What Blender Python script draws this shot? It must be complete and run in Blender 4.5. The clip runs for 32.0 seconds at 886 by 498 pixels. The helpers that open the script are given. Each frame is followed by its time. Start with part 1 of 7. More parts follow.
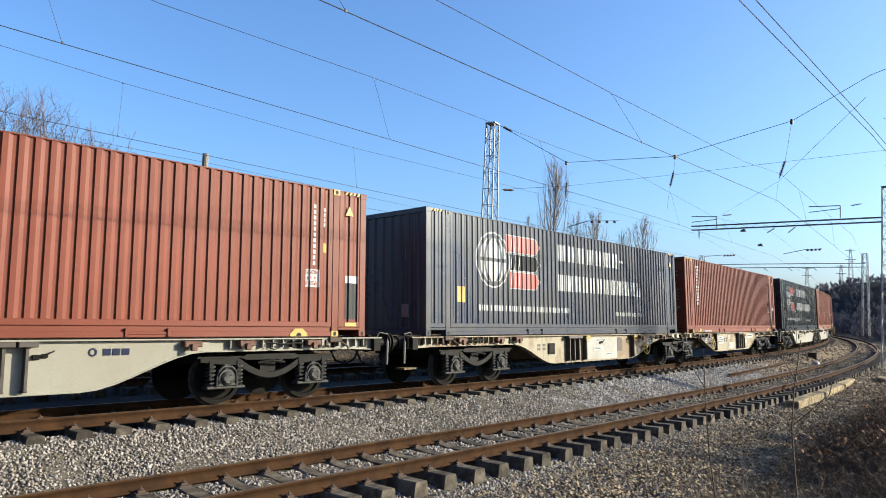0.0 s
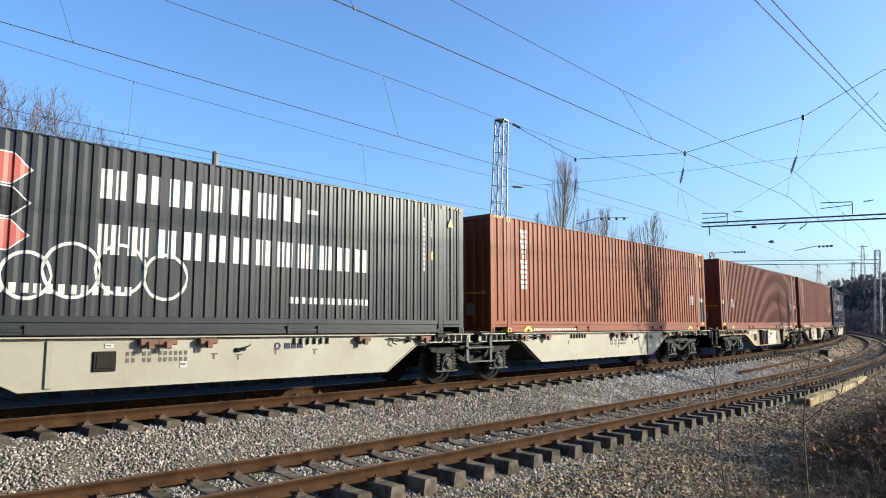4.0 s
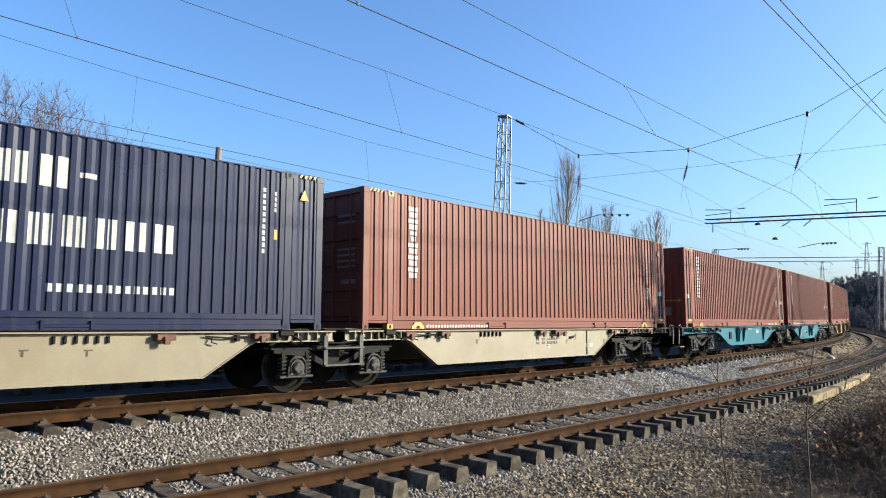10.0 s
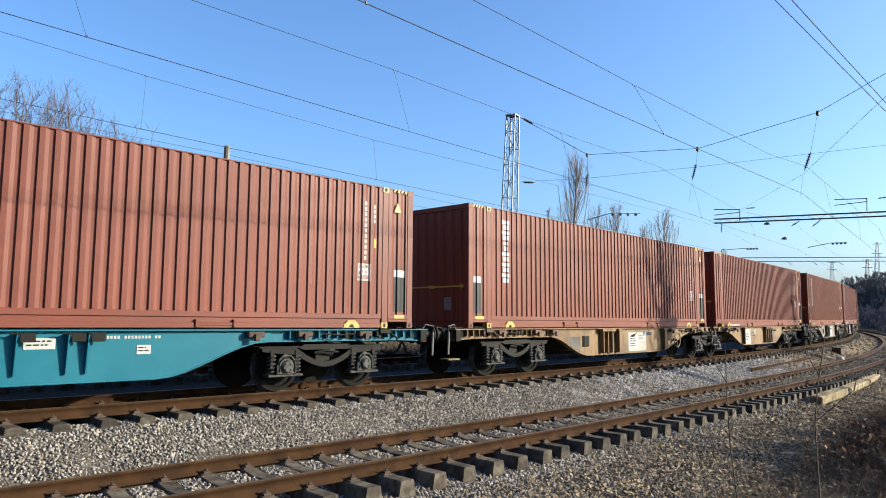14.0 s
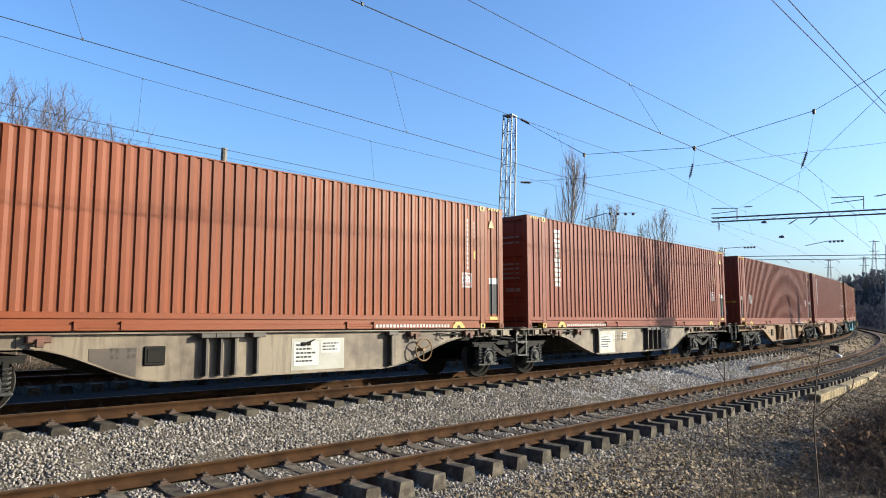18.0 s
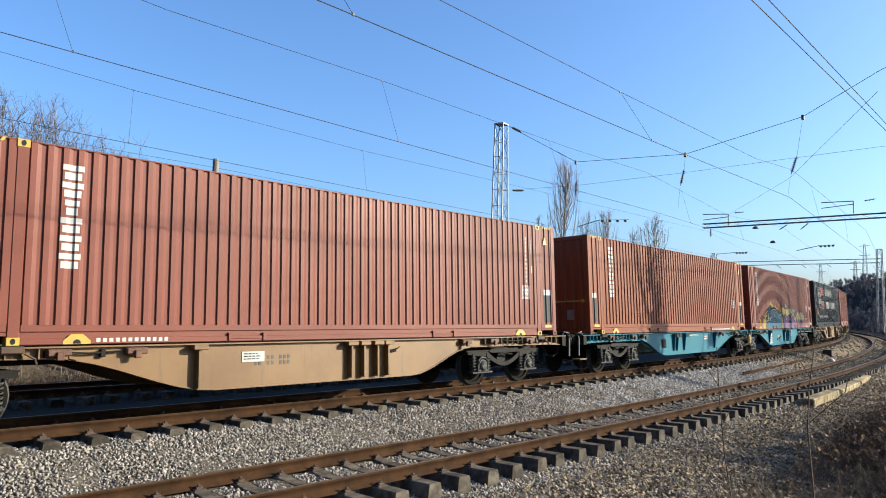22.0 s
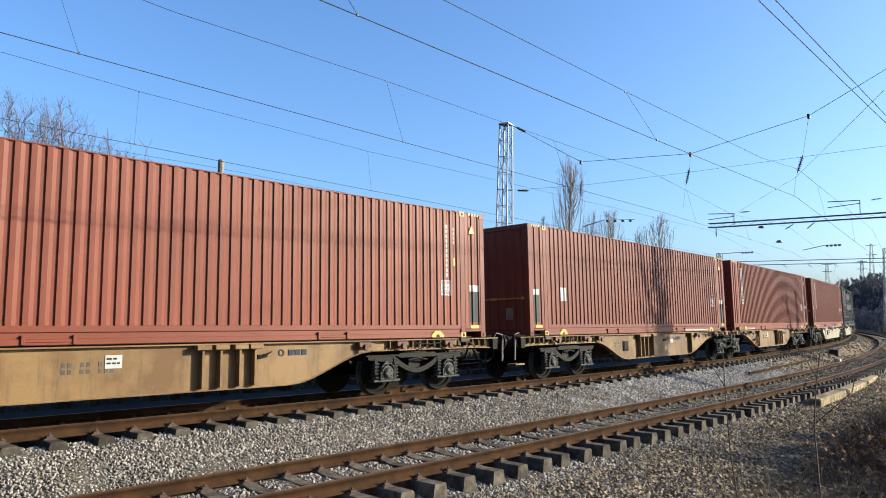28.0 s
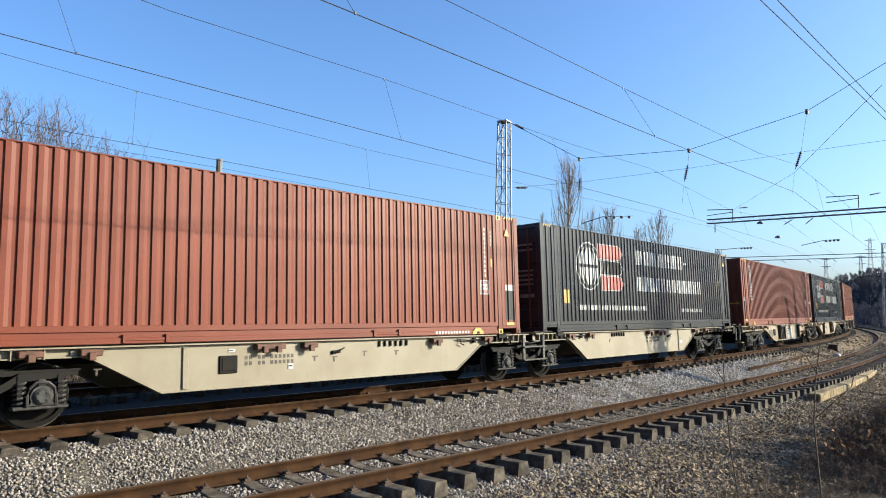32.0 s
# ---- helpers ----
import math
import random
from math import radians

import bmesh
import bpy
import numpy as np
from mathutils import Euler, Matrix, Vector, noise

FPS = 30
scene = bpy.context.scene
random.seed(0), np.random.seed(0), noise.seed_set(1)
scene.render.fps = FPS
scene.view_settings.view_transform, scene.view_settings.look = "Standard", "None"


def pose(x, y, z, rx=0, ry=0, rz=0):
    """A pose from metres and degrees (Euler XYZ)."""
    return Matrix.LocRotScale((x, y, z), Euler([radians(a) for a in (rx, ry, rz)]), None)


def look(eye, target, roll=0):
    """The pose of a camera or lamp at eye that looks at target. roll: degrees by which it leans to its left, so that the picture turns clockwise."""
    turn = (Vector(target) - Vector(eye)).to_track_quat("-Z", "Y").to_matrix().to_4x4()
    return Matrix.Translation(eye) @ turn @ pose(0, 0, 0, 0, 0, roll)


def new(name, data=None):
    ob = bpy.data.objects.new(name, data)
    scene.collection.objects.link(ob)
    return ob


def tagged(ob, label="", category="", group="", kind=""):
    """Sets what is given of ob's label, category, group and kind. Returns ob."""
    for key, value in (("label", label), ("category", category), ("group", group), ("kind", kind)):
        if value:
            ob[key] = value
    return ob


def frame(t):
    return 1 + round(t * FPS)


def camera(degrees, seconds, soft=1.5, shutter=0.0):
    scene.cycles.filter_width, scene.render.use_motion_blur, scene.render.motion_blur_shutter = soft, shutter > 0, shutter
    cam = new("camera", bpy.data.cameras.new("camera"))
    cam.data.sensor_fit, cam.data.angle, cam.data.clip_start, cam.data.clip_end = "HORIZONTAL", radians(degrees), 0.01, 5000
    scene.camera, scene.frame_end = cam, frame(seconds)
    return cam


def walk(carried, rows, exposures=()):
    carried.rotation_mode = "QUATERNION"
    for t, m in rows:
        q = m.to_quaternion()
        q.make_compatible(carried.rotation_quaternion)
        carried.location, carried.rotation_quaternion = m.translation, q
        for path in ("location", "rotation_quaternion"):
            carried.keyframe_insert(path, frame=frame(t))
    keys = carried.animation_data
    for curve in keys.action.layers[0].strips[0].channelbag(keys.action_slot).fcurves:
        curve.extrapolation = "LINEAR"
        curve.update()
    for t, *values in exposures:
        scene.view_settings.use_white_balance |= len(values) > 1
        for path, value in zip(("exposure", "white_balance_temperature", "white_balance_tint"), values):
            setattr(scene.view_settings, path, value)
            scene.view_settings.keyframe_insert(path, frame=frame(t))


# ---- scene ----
CAMERA = [
    (0.0, 45.37, 4.63, 2.10), (0.5, 45.31, 4.67, 1.95), (1.0, 45.20, 4.70, 2.02), (1.5, 45.13, 4.71, 1.96),
    (2.0, 45.04, 4.62, 2.06), (2.5, 44.98, 4.56, 2.01), (3.0, 44.81, 4.50, 2.03), (3.5, 44.69, 4.43, 2.10),
    (5.5, 44.51, 4.26, 1.88), (6.0, 44.51, 4.22, 2.11), (6.5, 44.55, 4.28, 2.15), (7.0, 44.52, 4.30, 2.08),
    (7.5, 44.46, 4.23, 2.27), (8.0, 44.48, 4.27, 2.10), (8.5, 44.53, 4.22, 2.27), (9.0, 44.54, 4.15, 2.16),
    (9.5, 44.47, 4.07, 2.24), (10.0, 44.41, 4.06, 2.20), (10.5, 44.37, 3.98, 2.32), (11.0, 44.30, 3.98, 2.32),
    (11.5, 44.14, 3.92, 2.25), (12.0, 44.05, 3.91, 2.23), (12.5, 43.95, 3.90, 2.40), (13.0, 43.85, 3.88, 2.22),
    (13.5, 43.85, 3.90, 2.19), (14.0, 43.80, 3.95, 2.40), (14.5, 43.76, 3.97, 2.21), (16.5, 43.85, 4.00, 1.86),
    (17.0, 43.88, 4.02, 1.90), (17.5, 43.97, 4.05, 1.93), (18.0, 43.97, 4.01, 2.00), (18.5, 44.02, 4.02, 1.84),
    (19.0, 44.05, 4.00, 1.72), (19.5, 44.07, 4.10, 1.48), (20.0, 44.17, 4.26, 1.32), (20.5, 44.17, 4.41, 1.36),
    (21.0, 44.27, 4.69, 1.32), (21.5, 44.41, 4.72, 1.25), (22.0, 44.52, 4.73, 1.36), (22.5, 44.63, 4.78, 1.33),
    (23.0, 44.65, 4.68, 1.07), (23.5, 44.54, 4.62, 1.33), (24.0, 44.44, 4.68, 1.32), (24.5, 44.33, 4.71, 1.15),
    (25.0, 44.31, 4.69, 1.21), (25.5, 44.32, 4.73, 1.47), (27.5, 44.13, 4.71, 1.14), (28.0, 44.12, 4.74, 1.28),
    (28.5, 44.17, 4.72, 1.23), (29.0, 44.21, 4.62, 1.14), (29.5, 44.17, 4.59, 1.17), (30.0, 44.10, 4.59, 1.14),
    (30.5, 44.09, 4.55, 0.99), (31.0, 44.10, 4.54, 1.03), (31.5, 44.14, 4.51, 1.15), (32.0, 44.20, 4.56, 0.88),
]

# seconds, heading from +y towards +x, upward tilt, lean to the left
EYE = (0.0, 0.0, 1.844)


def aim(yaw, tilt, lean):
    a, b = radians(yaw), radians(tilt)
    d = Vector((math.sin(a) * math.cos(b), math.cos(a) * math.cos(b), math.sin(b)))
    return look(EYE, Vector(EYE) + d * 20, lean)


cam = camera(64.16, 32.0, soft=1.0)
walk(cam, [(t, aim(a, b, c)) for t, a, b, c in CAMERA], [(0.0, 1.33, 5800.0, 8.0), (32.0, 1.33, 5800.0, 8.0)])

# ---- light ----
SUN_AZ, SUN_EL = 132.0, 20.5          # from +y towards +x
world = bpy.data.worlds.new("sky")
scene.world = world
world.use_nodes = True
wn = world.node_tree
sky = wn.nodes.new("ShaderNodeTexSky")
sky.sky_type = "NISHITA"
sky.sun_disc = False
sky.sun_elevation, sky.sun_rotation = radians(SUN_EL), radians(SUN_AZ)
sky.air_density, sky.dust_density, sky.ozone_density = 1.0, 2.3, 5.2
wn.nodes["Background"].inputs["Strength"].default_value = 0.105
wn.links.new(sky.outputs["Color"], wn.nodes["Background"].inputs["Color"])
sun = new("sun", bpy.data.lights.new("sun", "SUN"))
sun.data.energy, sun.data.angle, sun.data.color = 5.0, radians(0.53), (1.0, 0.885, 0.64)
SUN_TO = Vector((math.sin(radians(SUN_AZ)) * math.cos(radians(SUN_EL)),
                 math.cos(radians(SUN_AZ)) * math.cos(radians(SUN_EL)), math.sin(radians(SUN_EL))))
sun.matrix_basis = look(SUN_TO * 50, (0, 0, 0))


# ---- materials ----
def surface(name, rgb, rough=0.6, metal=0.0, rgb2=None, scale=6.0, fine=60.0, bump=0.15, mix=(0.35, 0.65), island=0.0,
            randomly=0.0, stretch=(1, 1, 1), coat=0.0, streak=None, shine=0.4):
    """A painted, mineral or wooden surface: base colour, stains at two scales, grain as bump."""
    m = bpy.data.materials.new(name)
    m.use_nodes = True
    nt = m.node_tree
    bsdf = nt.nodes["Principled BSDF"]

    def node(kind, **sockets):
        n = nt.nodes.new(kind)
        for k, v in sockets.items():
            n.inputs[k.replace("_", " ")].default_value = v
        return n
    co = nt.nodes.new("ShaderNodeTexCoord")
    mp = node("ShaderNodeMapping", Scale=stretch)
    nt.links.new(co.outputs["Object"], mp.inputs["Vector"])
    info = nt.nodes.new("ShaderNodeObjectInfo")
    add = nt.nodes.new("ShaderNodeVectorMath")
    wide = nt.nodes.new("ShaderNodeVectorMath")
    wide.operation = "SCALE"
    cmb = nt.nodes.new("ShaderNodeCombineXYZ")
    for k in "XYZ":
        nt.links.new(info.outputs["Random"], cmb.inputs[k])
    nt.links.new(cmb.outputs[0], wide.inputs[0])
    wide.inputs["Scale"].default_value = 37.0
    nt.links.new(mp.outputs[0], add.inputs[0])
    nt.links.new(wide.outputs[0], add.inputs[1])
    big = node("ShaderNodeTexNoise", Scale=scale, Detail=5.0, Roughness=0.62)
    small = node("ShaderNodeTexNoise", Scale=fine, Detail=3.0, Roughness=0.6)
    nt.links.new(add.outputs[0], big.inputs["Vector"])
    nt.links.new(add.outputs[0], small.inputs["Vector"])
    ramp = nt.nodes.new("ShaderNodeMapRange")
    ramp.inputs["From Min"].default_value, ramp.inputs["From Max"].default_value = mix
    nt.links.new(big.outputs["Fac"], ramp.inputs["Value"])
    c2 = rgb2 or tuple(v * 0.6 for v in rgb)
    mx = nt.nodes.new("ShaderNodeMix")
    mx.data_type = "RGBA"
    mx.inputs[6].default_value, mx.inputs[7].default_value = (*rgb, 1), (*c2, 1)
    nt.links.new(ramp.outputs[0], mx.inputs[0])
    hsv = nt.nodes.new("ShaderNodeHueSaturation")
    nt.links.new(mx.outputs[2], hsv.inputs["Color"])
    val = nt.nodes.new("ShaderNodeMapRange")
    val.inputs["To Min"].default_value, val.inputs["To Max"].default_value = 0.82, 1.18
    nt.links.new(small.outputs["Fac"], val.inputs["Value"])
    last = val.outputs[0]
    for amount, source in ((randomly, info.outputs["Random"]), (island, nt.nodes.new("ShaderNodeNewGeometry").outputs["Random Per Island"])):
        if amount:
            r = nt.nodes.new("ShaderNodeMapRange")
            r.inputs["To Min"].default_value, r.inputs["To Max"].default_value = 1 - amount, 1 + amount
            nt.links.new(source, r.inputs["Value"])
            mul = nt.nodes.new("ShaderNodeMath")
            mul.operation = "MULTIPLY"
            nt.links.new(last, mul.inputs[0])
            nt.links.new(r.outputs[0], mul.inputs[1])
            last = mul.outputs[0]
    nt.links.new(last, hsv.inputs["Value"])
    out = hsv.outputs[0]
    if streak:
        # rust and dirt that runs down in upright streaks
        smp = node("ShaderNodeMapping", Scale=(2.2, 2.2, 0.22))
        nt.links.new(add.outputs[0], smp.inputs["Vector"])
        sn = node("ShaderNodeTexNoise", Scale=3.2, Detail=6.0, Roughness=0.7)
        nt.links.new(smp.outputs[0], sn.inputs["Vector"])
        sr = nt.nodes.new("ShaderNodeMapRange")
        sr.inputs["From Min"].default_value, sr.inputs["From Max"].default_value = streak[1], streak[2]
        sr.inputs["To Max"].default_value = streak[3]
        nt.links.new(sn.outputs["Fac"], sr.inputs["Value"])
        m2 = nt.nodes.new("ShaderNodeMix")
        m2.data_type = "RGBA"
        m2.inputs[7].default_value = (*streak[0], 1)
        nt.links.new(sr.outputs[0], m2.inputs[0])
        nt.links.new(out, m2.inputs[6])
        out = m2.outputs[2]
    nt.links.new(out, bsdf.inputs["Base Color"])
    rr = nt.nodes.new("ShaderNodeMapRange")
    rr.inputs["To Min"].default_value, rr.inputs["To Max"].default_value = max(rough - 0.12, 0.05), min(rough + 0.12, 1.0)
    nt.links.new(big.outputs["Fac"], rr.inputs["Value"])
    nt.links.new(rr.outputs[0], bsdf.inputs["Roughness"])
    bsdf.inputs["Metallic"].default_value = metal
    bsdf.inputs["Specular IOR Level"].default_value = shine
    bsdf.inputs["Coat Weight"].default_value = coat
    if bump:
        bp = node("ShaderNodeBump", Strength=bump, Distance=0.01)
        nt.links.new(small.outputs["Fac"], bp.inputs["Height"])
        nt.links.new(bp.outputs[0], bsdf.inputs["Normal"])
    return m


M = {}
for key, rgb in {"brick_red": (0.130, 0.030, 0.014), "orange_red": (0.142, 0.033, 0.008), "brown_red": (0.118, 0.029, 0.015),
                 "dusty_red": (0.130, 0.036, 0.022)}.items():
    M[key] = surface("paint_" + key, rgb, 0.50, 0, tuple(v * 0.8 for v in rgb), 0.5, 40, 0.06, streak=((0.096, 0.037, 0.018), 0.55, 0.78, 0.6), shine=0.19)
M["navy"] = surface("paint_navy", (0.009, 0.011, 0.034), 0.30, 0, (0.011, 0.014, 0.033), 0.5, 40, 0.06, streak=((0.038, 0.037, 0.037), 0.52, 0.75, 0.6), shine=0.2)
M["slate"] = surface("paint_slate", (0.025, 0.031, 0.052), 0.30, 0, (0.041, 0.041, 0.044), 0.5, 40, 0.06, streak=((0.078, 0.068, 0.050), 0.48, 0.72, 0.6), shine=0.2)
M["charcoal"] = surface("paint_charcoal", (0.013, 0.015, 0.018), 0.30, 0, (0.020, 0.020, 0.021), 0.5, 40, 0.06, streak=((0.041, 0.038, 0.032), 0.54, 0.78, 0.4), shine=0.2)
M["white"] = surface("paint_white", (0.315, 0.311, 0.297), 0.5, 0, (0.261, 0.252, 0.234), 3, 60, 0.03)
M["yellow"] = surface("paint_yellow", (0.337, 0.207, 0.013), 0.5, 0, (0.279, 0.172, 0.023), 5, 60, 0.05)
M["worn_yellow"] = surface("worn_yellow_paint", (0.150, 0.090, 0.016), 0.7, 0, (0.040, 0.028, 0.016), 9, 60, 0.1, (0.4, 0.6))
M["black"] = surface("paint_black", (0.009, 0.009, 0.010), 0.5, 0, (0.018, 0.018, 0.018), 5, 60, 0.05, shine=0.08)
M["grey_panel"] = surface("panel_grey", (0.010, 0.010, 0.011), 0.6, 0, (0.015, 0.016, 0.016), 4, 60, 0.04, shine=0.25)
M["logo_red"] = surface("paint_logo_red", (0.248, 0.032, 0.020), 0.5, 0, (0.217, 0.032, 0.023), 4, 60, 0.04)
M["spray_teal"] = surface("spray_teal", (0.003, 0.045, 0.085), 0.5, 0, (0.005, 0.062, 0.105), 3, 60, 0.03, shine=0.15)
M["spray_yellow"] = surface("spray_yellow", (0.270, 0.207, 0.020), 0.5, 0, (0.243, 0.162, 0.018), 3, 60, 0.03, shine=0.15)
M["spray_purple"] = surface("spray_purple", (0.068, 0.033, 0.099), 0.5, 0, (0.121, 0.068, 0.144), 3, 60, 0.03, shine=0.15)
M["spray_violet"] = surface("spray_violet", (0.024, 0.014, 0.085), 0.5, 0, (0.040, 0.024, 0.110), 3, 60, 0.03, shine=0.15)
M["spray_cyan"] = surface("spray_cyan", (0.054, 0.225, 0.279), 0.5, 0, (0.072, 0.248, 0.279), 3, 60, 0.03, shine=0.15)
M["spray_cream"] = surface("spray_cream", (0.270, 0.234, 0.085), 0.5, 0, (0.225, 0.189, 0.108), 3, 60, 0.03, shine=0.15)
M["teal_frame"] = surface("frame_teal", (0.008, 0.082, 0.118), 0.5, 0, (0.012, 0.098, 0.132), 1.2, 50, 0.06, streak=((0.040, 0.068, 0.068), 0.6, 0.8, 0.5), shine=0.15)
M["cream_frame"] = surface("frame_cream", (0.181, 0.153, 0.101), 0.55, 0, (0.153, 0.124, 0.077), 1.2, 50, 0.08, streak=((0.108, 0.068, 0.032), 0.6, 0.8, 0.6))
M["grey_frame"] = surface("frame_pale_grey", (0.189, 0.175, 0.135), 0.55, 0, (0.162, 0.144, 0.106), 1.2, 50, 0.08, streak=((0.108, 0.068, 0.032), 0.6, 0.8, 0.5))
M["tan_frame"] = surface("frame_tan", (0.194, 0.160, 0.099), 0.55, 0, (0.127, 0.075, 0.030), 0.9, 50, 0.1, (0.46, 0.56), streak=((0.063, 0.032, 0.013), 0.52, 0.72, 0.8))
M["dirty_frame"] = surface("frame_dirty_tan", (0.135, 0.101, 0.063), 0.6, 0, (0.058, 0.038, 0.023), 0.8, 50, 0.1, (0.42, 0.58), streak=((0.041, 0.023, 0.013), 0.5, 0.7, 0.8))
M["ochre_frame"] = surface("frame_ochre", (0.124, 0.061, 0.013), 0.55, 0, (0.094, 0.043, 0.009), 0.9, 50, 0.1, (0.4, 0.6), streak=((0.054, 0.032, 0.013), 0.55, 0.75, 0.75))
M["buff_frame"] = surface("frame_buff", (0.150, 0.086, 0.030), 0.6, 0, (0.086, 0.043, 0.013), 0.8, 50, 0.1, (0.42, 0.6), streak=((0.047, 0.026, 0.013), 0.52, 0.72, 0.7), shine=0.25)
M["rust_lug"] = surface("rust_lug", (0.099, 0.038, 0.018), 0.7, 0, (0.054, 0.023, 0.013), 6, 60, 0.2)
M["dark_steel"] = surface("dark_steel", (0.007, 0.007, 0.006), 0.65, 0.1, (0.014, 0.011, 0.008), 4, 60, 0.2, shine=0.09)
M["grimy_steel"] = surface("grimy_steel", (0.012, 0.011, 0.010), 0.6, 0.1, (0.012, 0.010, 0.008), 6, 60, 0.2, shine=0.09)
M["box_steel"] = surface("axle_box_steel", (0.062, 0.059, 0.054), 0.5, 0.2, (0.022, 0.020, 0.018), 9, 60, 0.25, shine=0.12)
M["wheel_dark"] = surface("wheel_dark", (0.007, 0.006, 0.005), 0.75, 0, (0.010, 0.009, 0.007), 6, 60, 0.1, shine=0.05)
M["step_steel"] = surface("step_steel", (0.070, 0.067, 0.062), 0.6, 0, (0.045, 0.040, 0.034), 6, 60, 0.1, shine=0.2)
M["grey_steel"] = surface("grey_steel", (0.155, 0.150, 0.139), 0.55, 0.2, (0.116, 0.104, 0.085), 6, 60, 0.1)
M["wheel_tread"] = surface("wheel_tread", (0.075, 0.070, 0.062), 0.65, 0, (0.034, 0.030, 0.026), 6, 60, 0.05, shine=0.1)
M["rail_rust"] = surface("rail_rust", (0.043, 0.021, 0.009), 0.9, 0, (0.021, 0.011, 0.006), 3, 80, 0.3, shine=0.06)
M["rail_head"] = surface("rail_head", (0.122, 0.084, 0.052), 0.5, 0.3, (0.071, 0.045, 0.026), 3, 60, 0.05)
M["fastening"] = surface("fastening_rust", (0.036, 0.021, 0.014), 0.8, 0, (0.058, 0.033, 0.019), 9, 80, 0.2)
M["concrete"] = surface("sleeper_concrete", (0.087, 0.072, 0.053), 0.9, 0, (0.036, 0.028, 0.021), 5, 90, 0.5, (0.4, 0.6), randomly=0.32, shine=0.2)
M["slab"] = surface("pale_concrete", (0.278, 0.211, 0.116), 0.9, 0, (0.102, 0.078, 0.045), 3, 90, 0.5, (0.4, 0.62), randomly=0.2, shine=0.2)
M["ballast"] = surface("ballast_bed", (0.105, 0.088, 0.066), 0.95, 0, (0.050, 0.042, 0.033), 14, 60, 1.0, (0.38, 0.6), shine=0.1)
M["dirt_bed"] = surface("dirt_bed", (0.183, 0.135, 0.085), 0.95, 0, (0.087, 0.061, 0.039), 3, 40, 1.0, (0.38, 0.6), shine=0.1)
# near-black bed colour that paints in the shade beneath the train
M["shaded_bed"] = surface("ballast_shade_dark", (0.022, 0.020, 0.017), 0.95, 0, (0.012, 0.010, 0.009), 14, 60, 1.0, (0.38, 0.6), shine=0.2)
M["stones"] = surface("ballast_stone", (0.246, 0.214, 0.182), 0.9, 0, (0.174, 0.150, 0.129), 2, 120, 0.3, island=0.45, shine=0.15)
M["pale_stone"] = surface("pale_stone", (0.342, 0.315, 0.291), 0.9, 0, (0.234, 0.214, 0.199), 2, 120, 0.3, island=0.35, shine=0.15)
M["litter"] = surface("dead_leaf", (0.253, 0.185, 0.108), 0.85, 0, (0.144, 0.104, 0.059), 2, 80, 0.2, island=0.45)
M["dirt_stone"] = surface("dirty_stone", (0.207, 0.164, 0.111), 0.9, 0, (0.111, 0.088, 0.058), 2, 120, 0.3, island=0.5)
M["soil"] = surface("ground_soil", (0.100, 0.075, 0.049), 0.95, 0, (0.049, 0.039, 0.027), 1.3, 30, 0.8, (0.35, 0.65), shine=0.05)
M["bark"] = surface("bark_grey", (0.165, 0.140, 0.115), 0.9, 0, (0.096, 0.078, 0.063), 5, 40, 0.5)
# bluish grey: distance haze is mixed into the woods' colour
M["woods"] = surface("woods_hazed", (0.125, 0.118, 0.130), 0.95, 0, (0.085, 0.080, 0.090), 0.2, 4, 0.0, island=0.3, shine=0.1)
M["bark_pale"] = surface("bark_pale", (0.316, 0.287, 0.249), 0.9, 0, (0.191, 0.163, 0.134), 5, 40, 0.4)
M["twig_dark"] = surface("twig_dark", (0.105, 0.075, 0.064), 0.9, 0, (0.060, 0.042, 0.036), 5, 40, 0.3, island=0.3)
M["twig"] = surface("twig_brown", (0.209, 0.162, 0.132), 0.9, 0, (0.116, 0.089, 0.070), 5, 40, 0.3, island=0.3)
M["bramble"] = surface("bramble_stem", (0.097, 0.061, 0.037), 0.9, 0, (0.056, 0.035, 0.022), 5, 40, 0.3, island=0.4)
M["dry_grass"] = surface("dry_grass", (0.181, 0.129, 0.064), 0.9, 0, (0.122, 0.077, 0.038), 4, 40, 0.1, island=0.35)
M["galvanised"] = surface("galvanised_steel", (0.232, 0.238, 0.245), 0.5, 0.4, (0.174, 0.174, 0.174), 5, 60, 0.1)
M["gantry_steel"] = surface("weathered_gantry_steel", (0.085, 0.088, 0.092), 0.6, 0.2, (0.050, 0.050, 0.050), 5, 60, 0.1)
M["wire"] = surface("wire_dark", (0.014, 0.016, 0.018), 0.6, 0.0, (0.019, 0.019, 0.021), 5, 60, 0.0)
M["insulator"] = surface("insulator_brown", (0.038, 0.022, 0.018), 0.3, 0, (0.052, 0.029, 0.019), 5, 60, 0.0)
M["post_brown"] = surface("post_brown", (0.045, 0.033, 0.023), 0.6, 0, (0.025, 0.019, 0.015), 3, 60, 0.15)
M["dead_leaf_dark"] = surface("bramble_leaf", (0.255, 0.128, 0.046), 0.9, 0, (0.133, 0.068, 0.028), 3, 60, 0.1, island=0.5)
M["evergreen"] = surface("evergreen_leaf", (0.022, 0.026, 0.016), 0.7, 0, (0.012, 0.014, 0.010), 3, 60, 0.1, island=0.4, shine=0.2)
M["patch_brown"] = surface("patch_brown", (0.045, 0.028, 0.016), 0.6, 0, (0.027, 0.018, 0.012), 2, 50, 0.1)
M["patch_white"] = surface("patch_white", (0.248, 0.239, 0.207), 0.55, 0, (0.189, 0.172, 0.135), 1.5, 50, 0.05, streak=((0.153, 0.099, 0.045), 0.6, 0.8, 0.5))
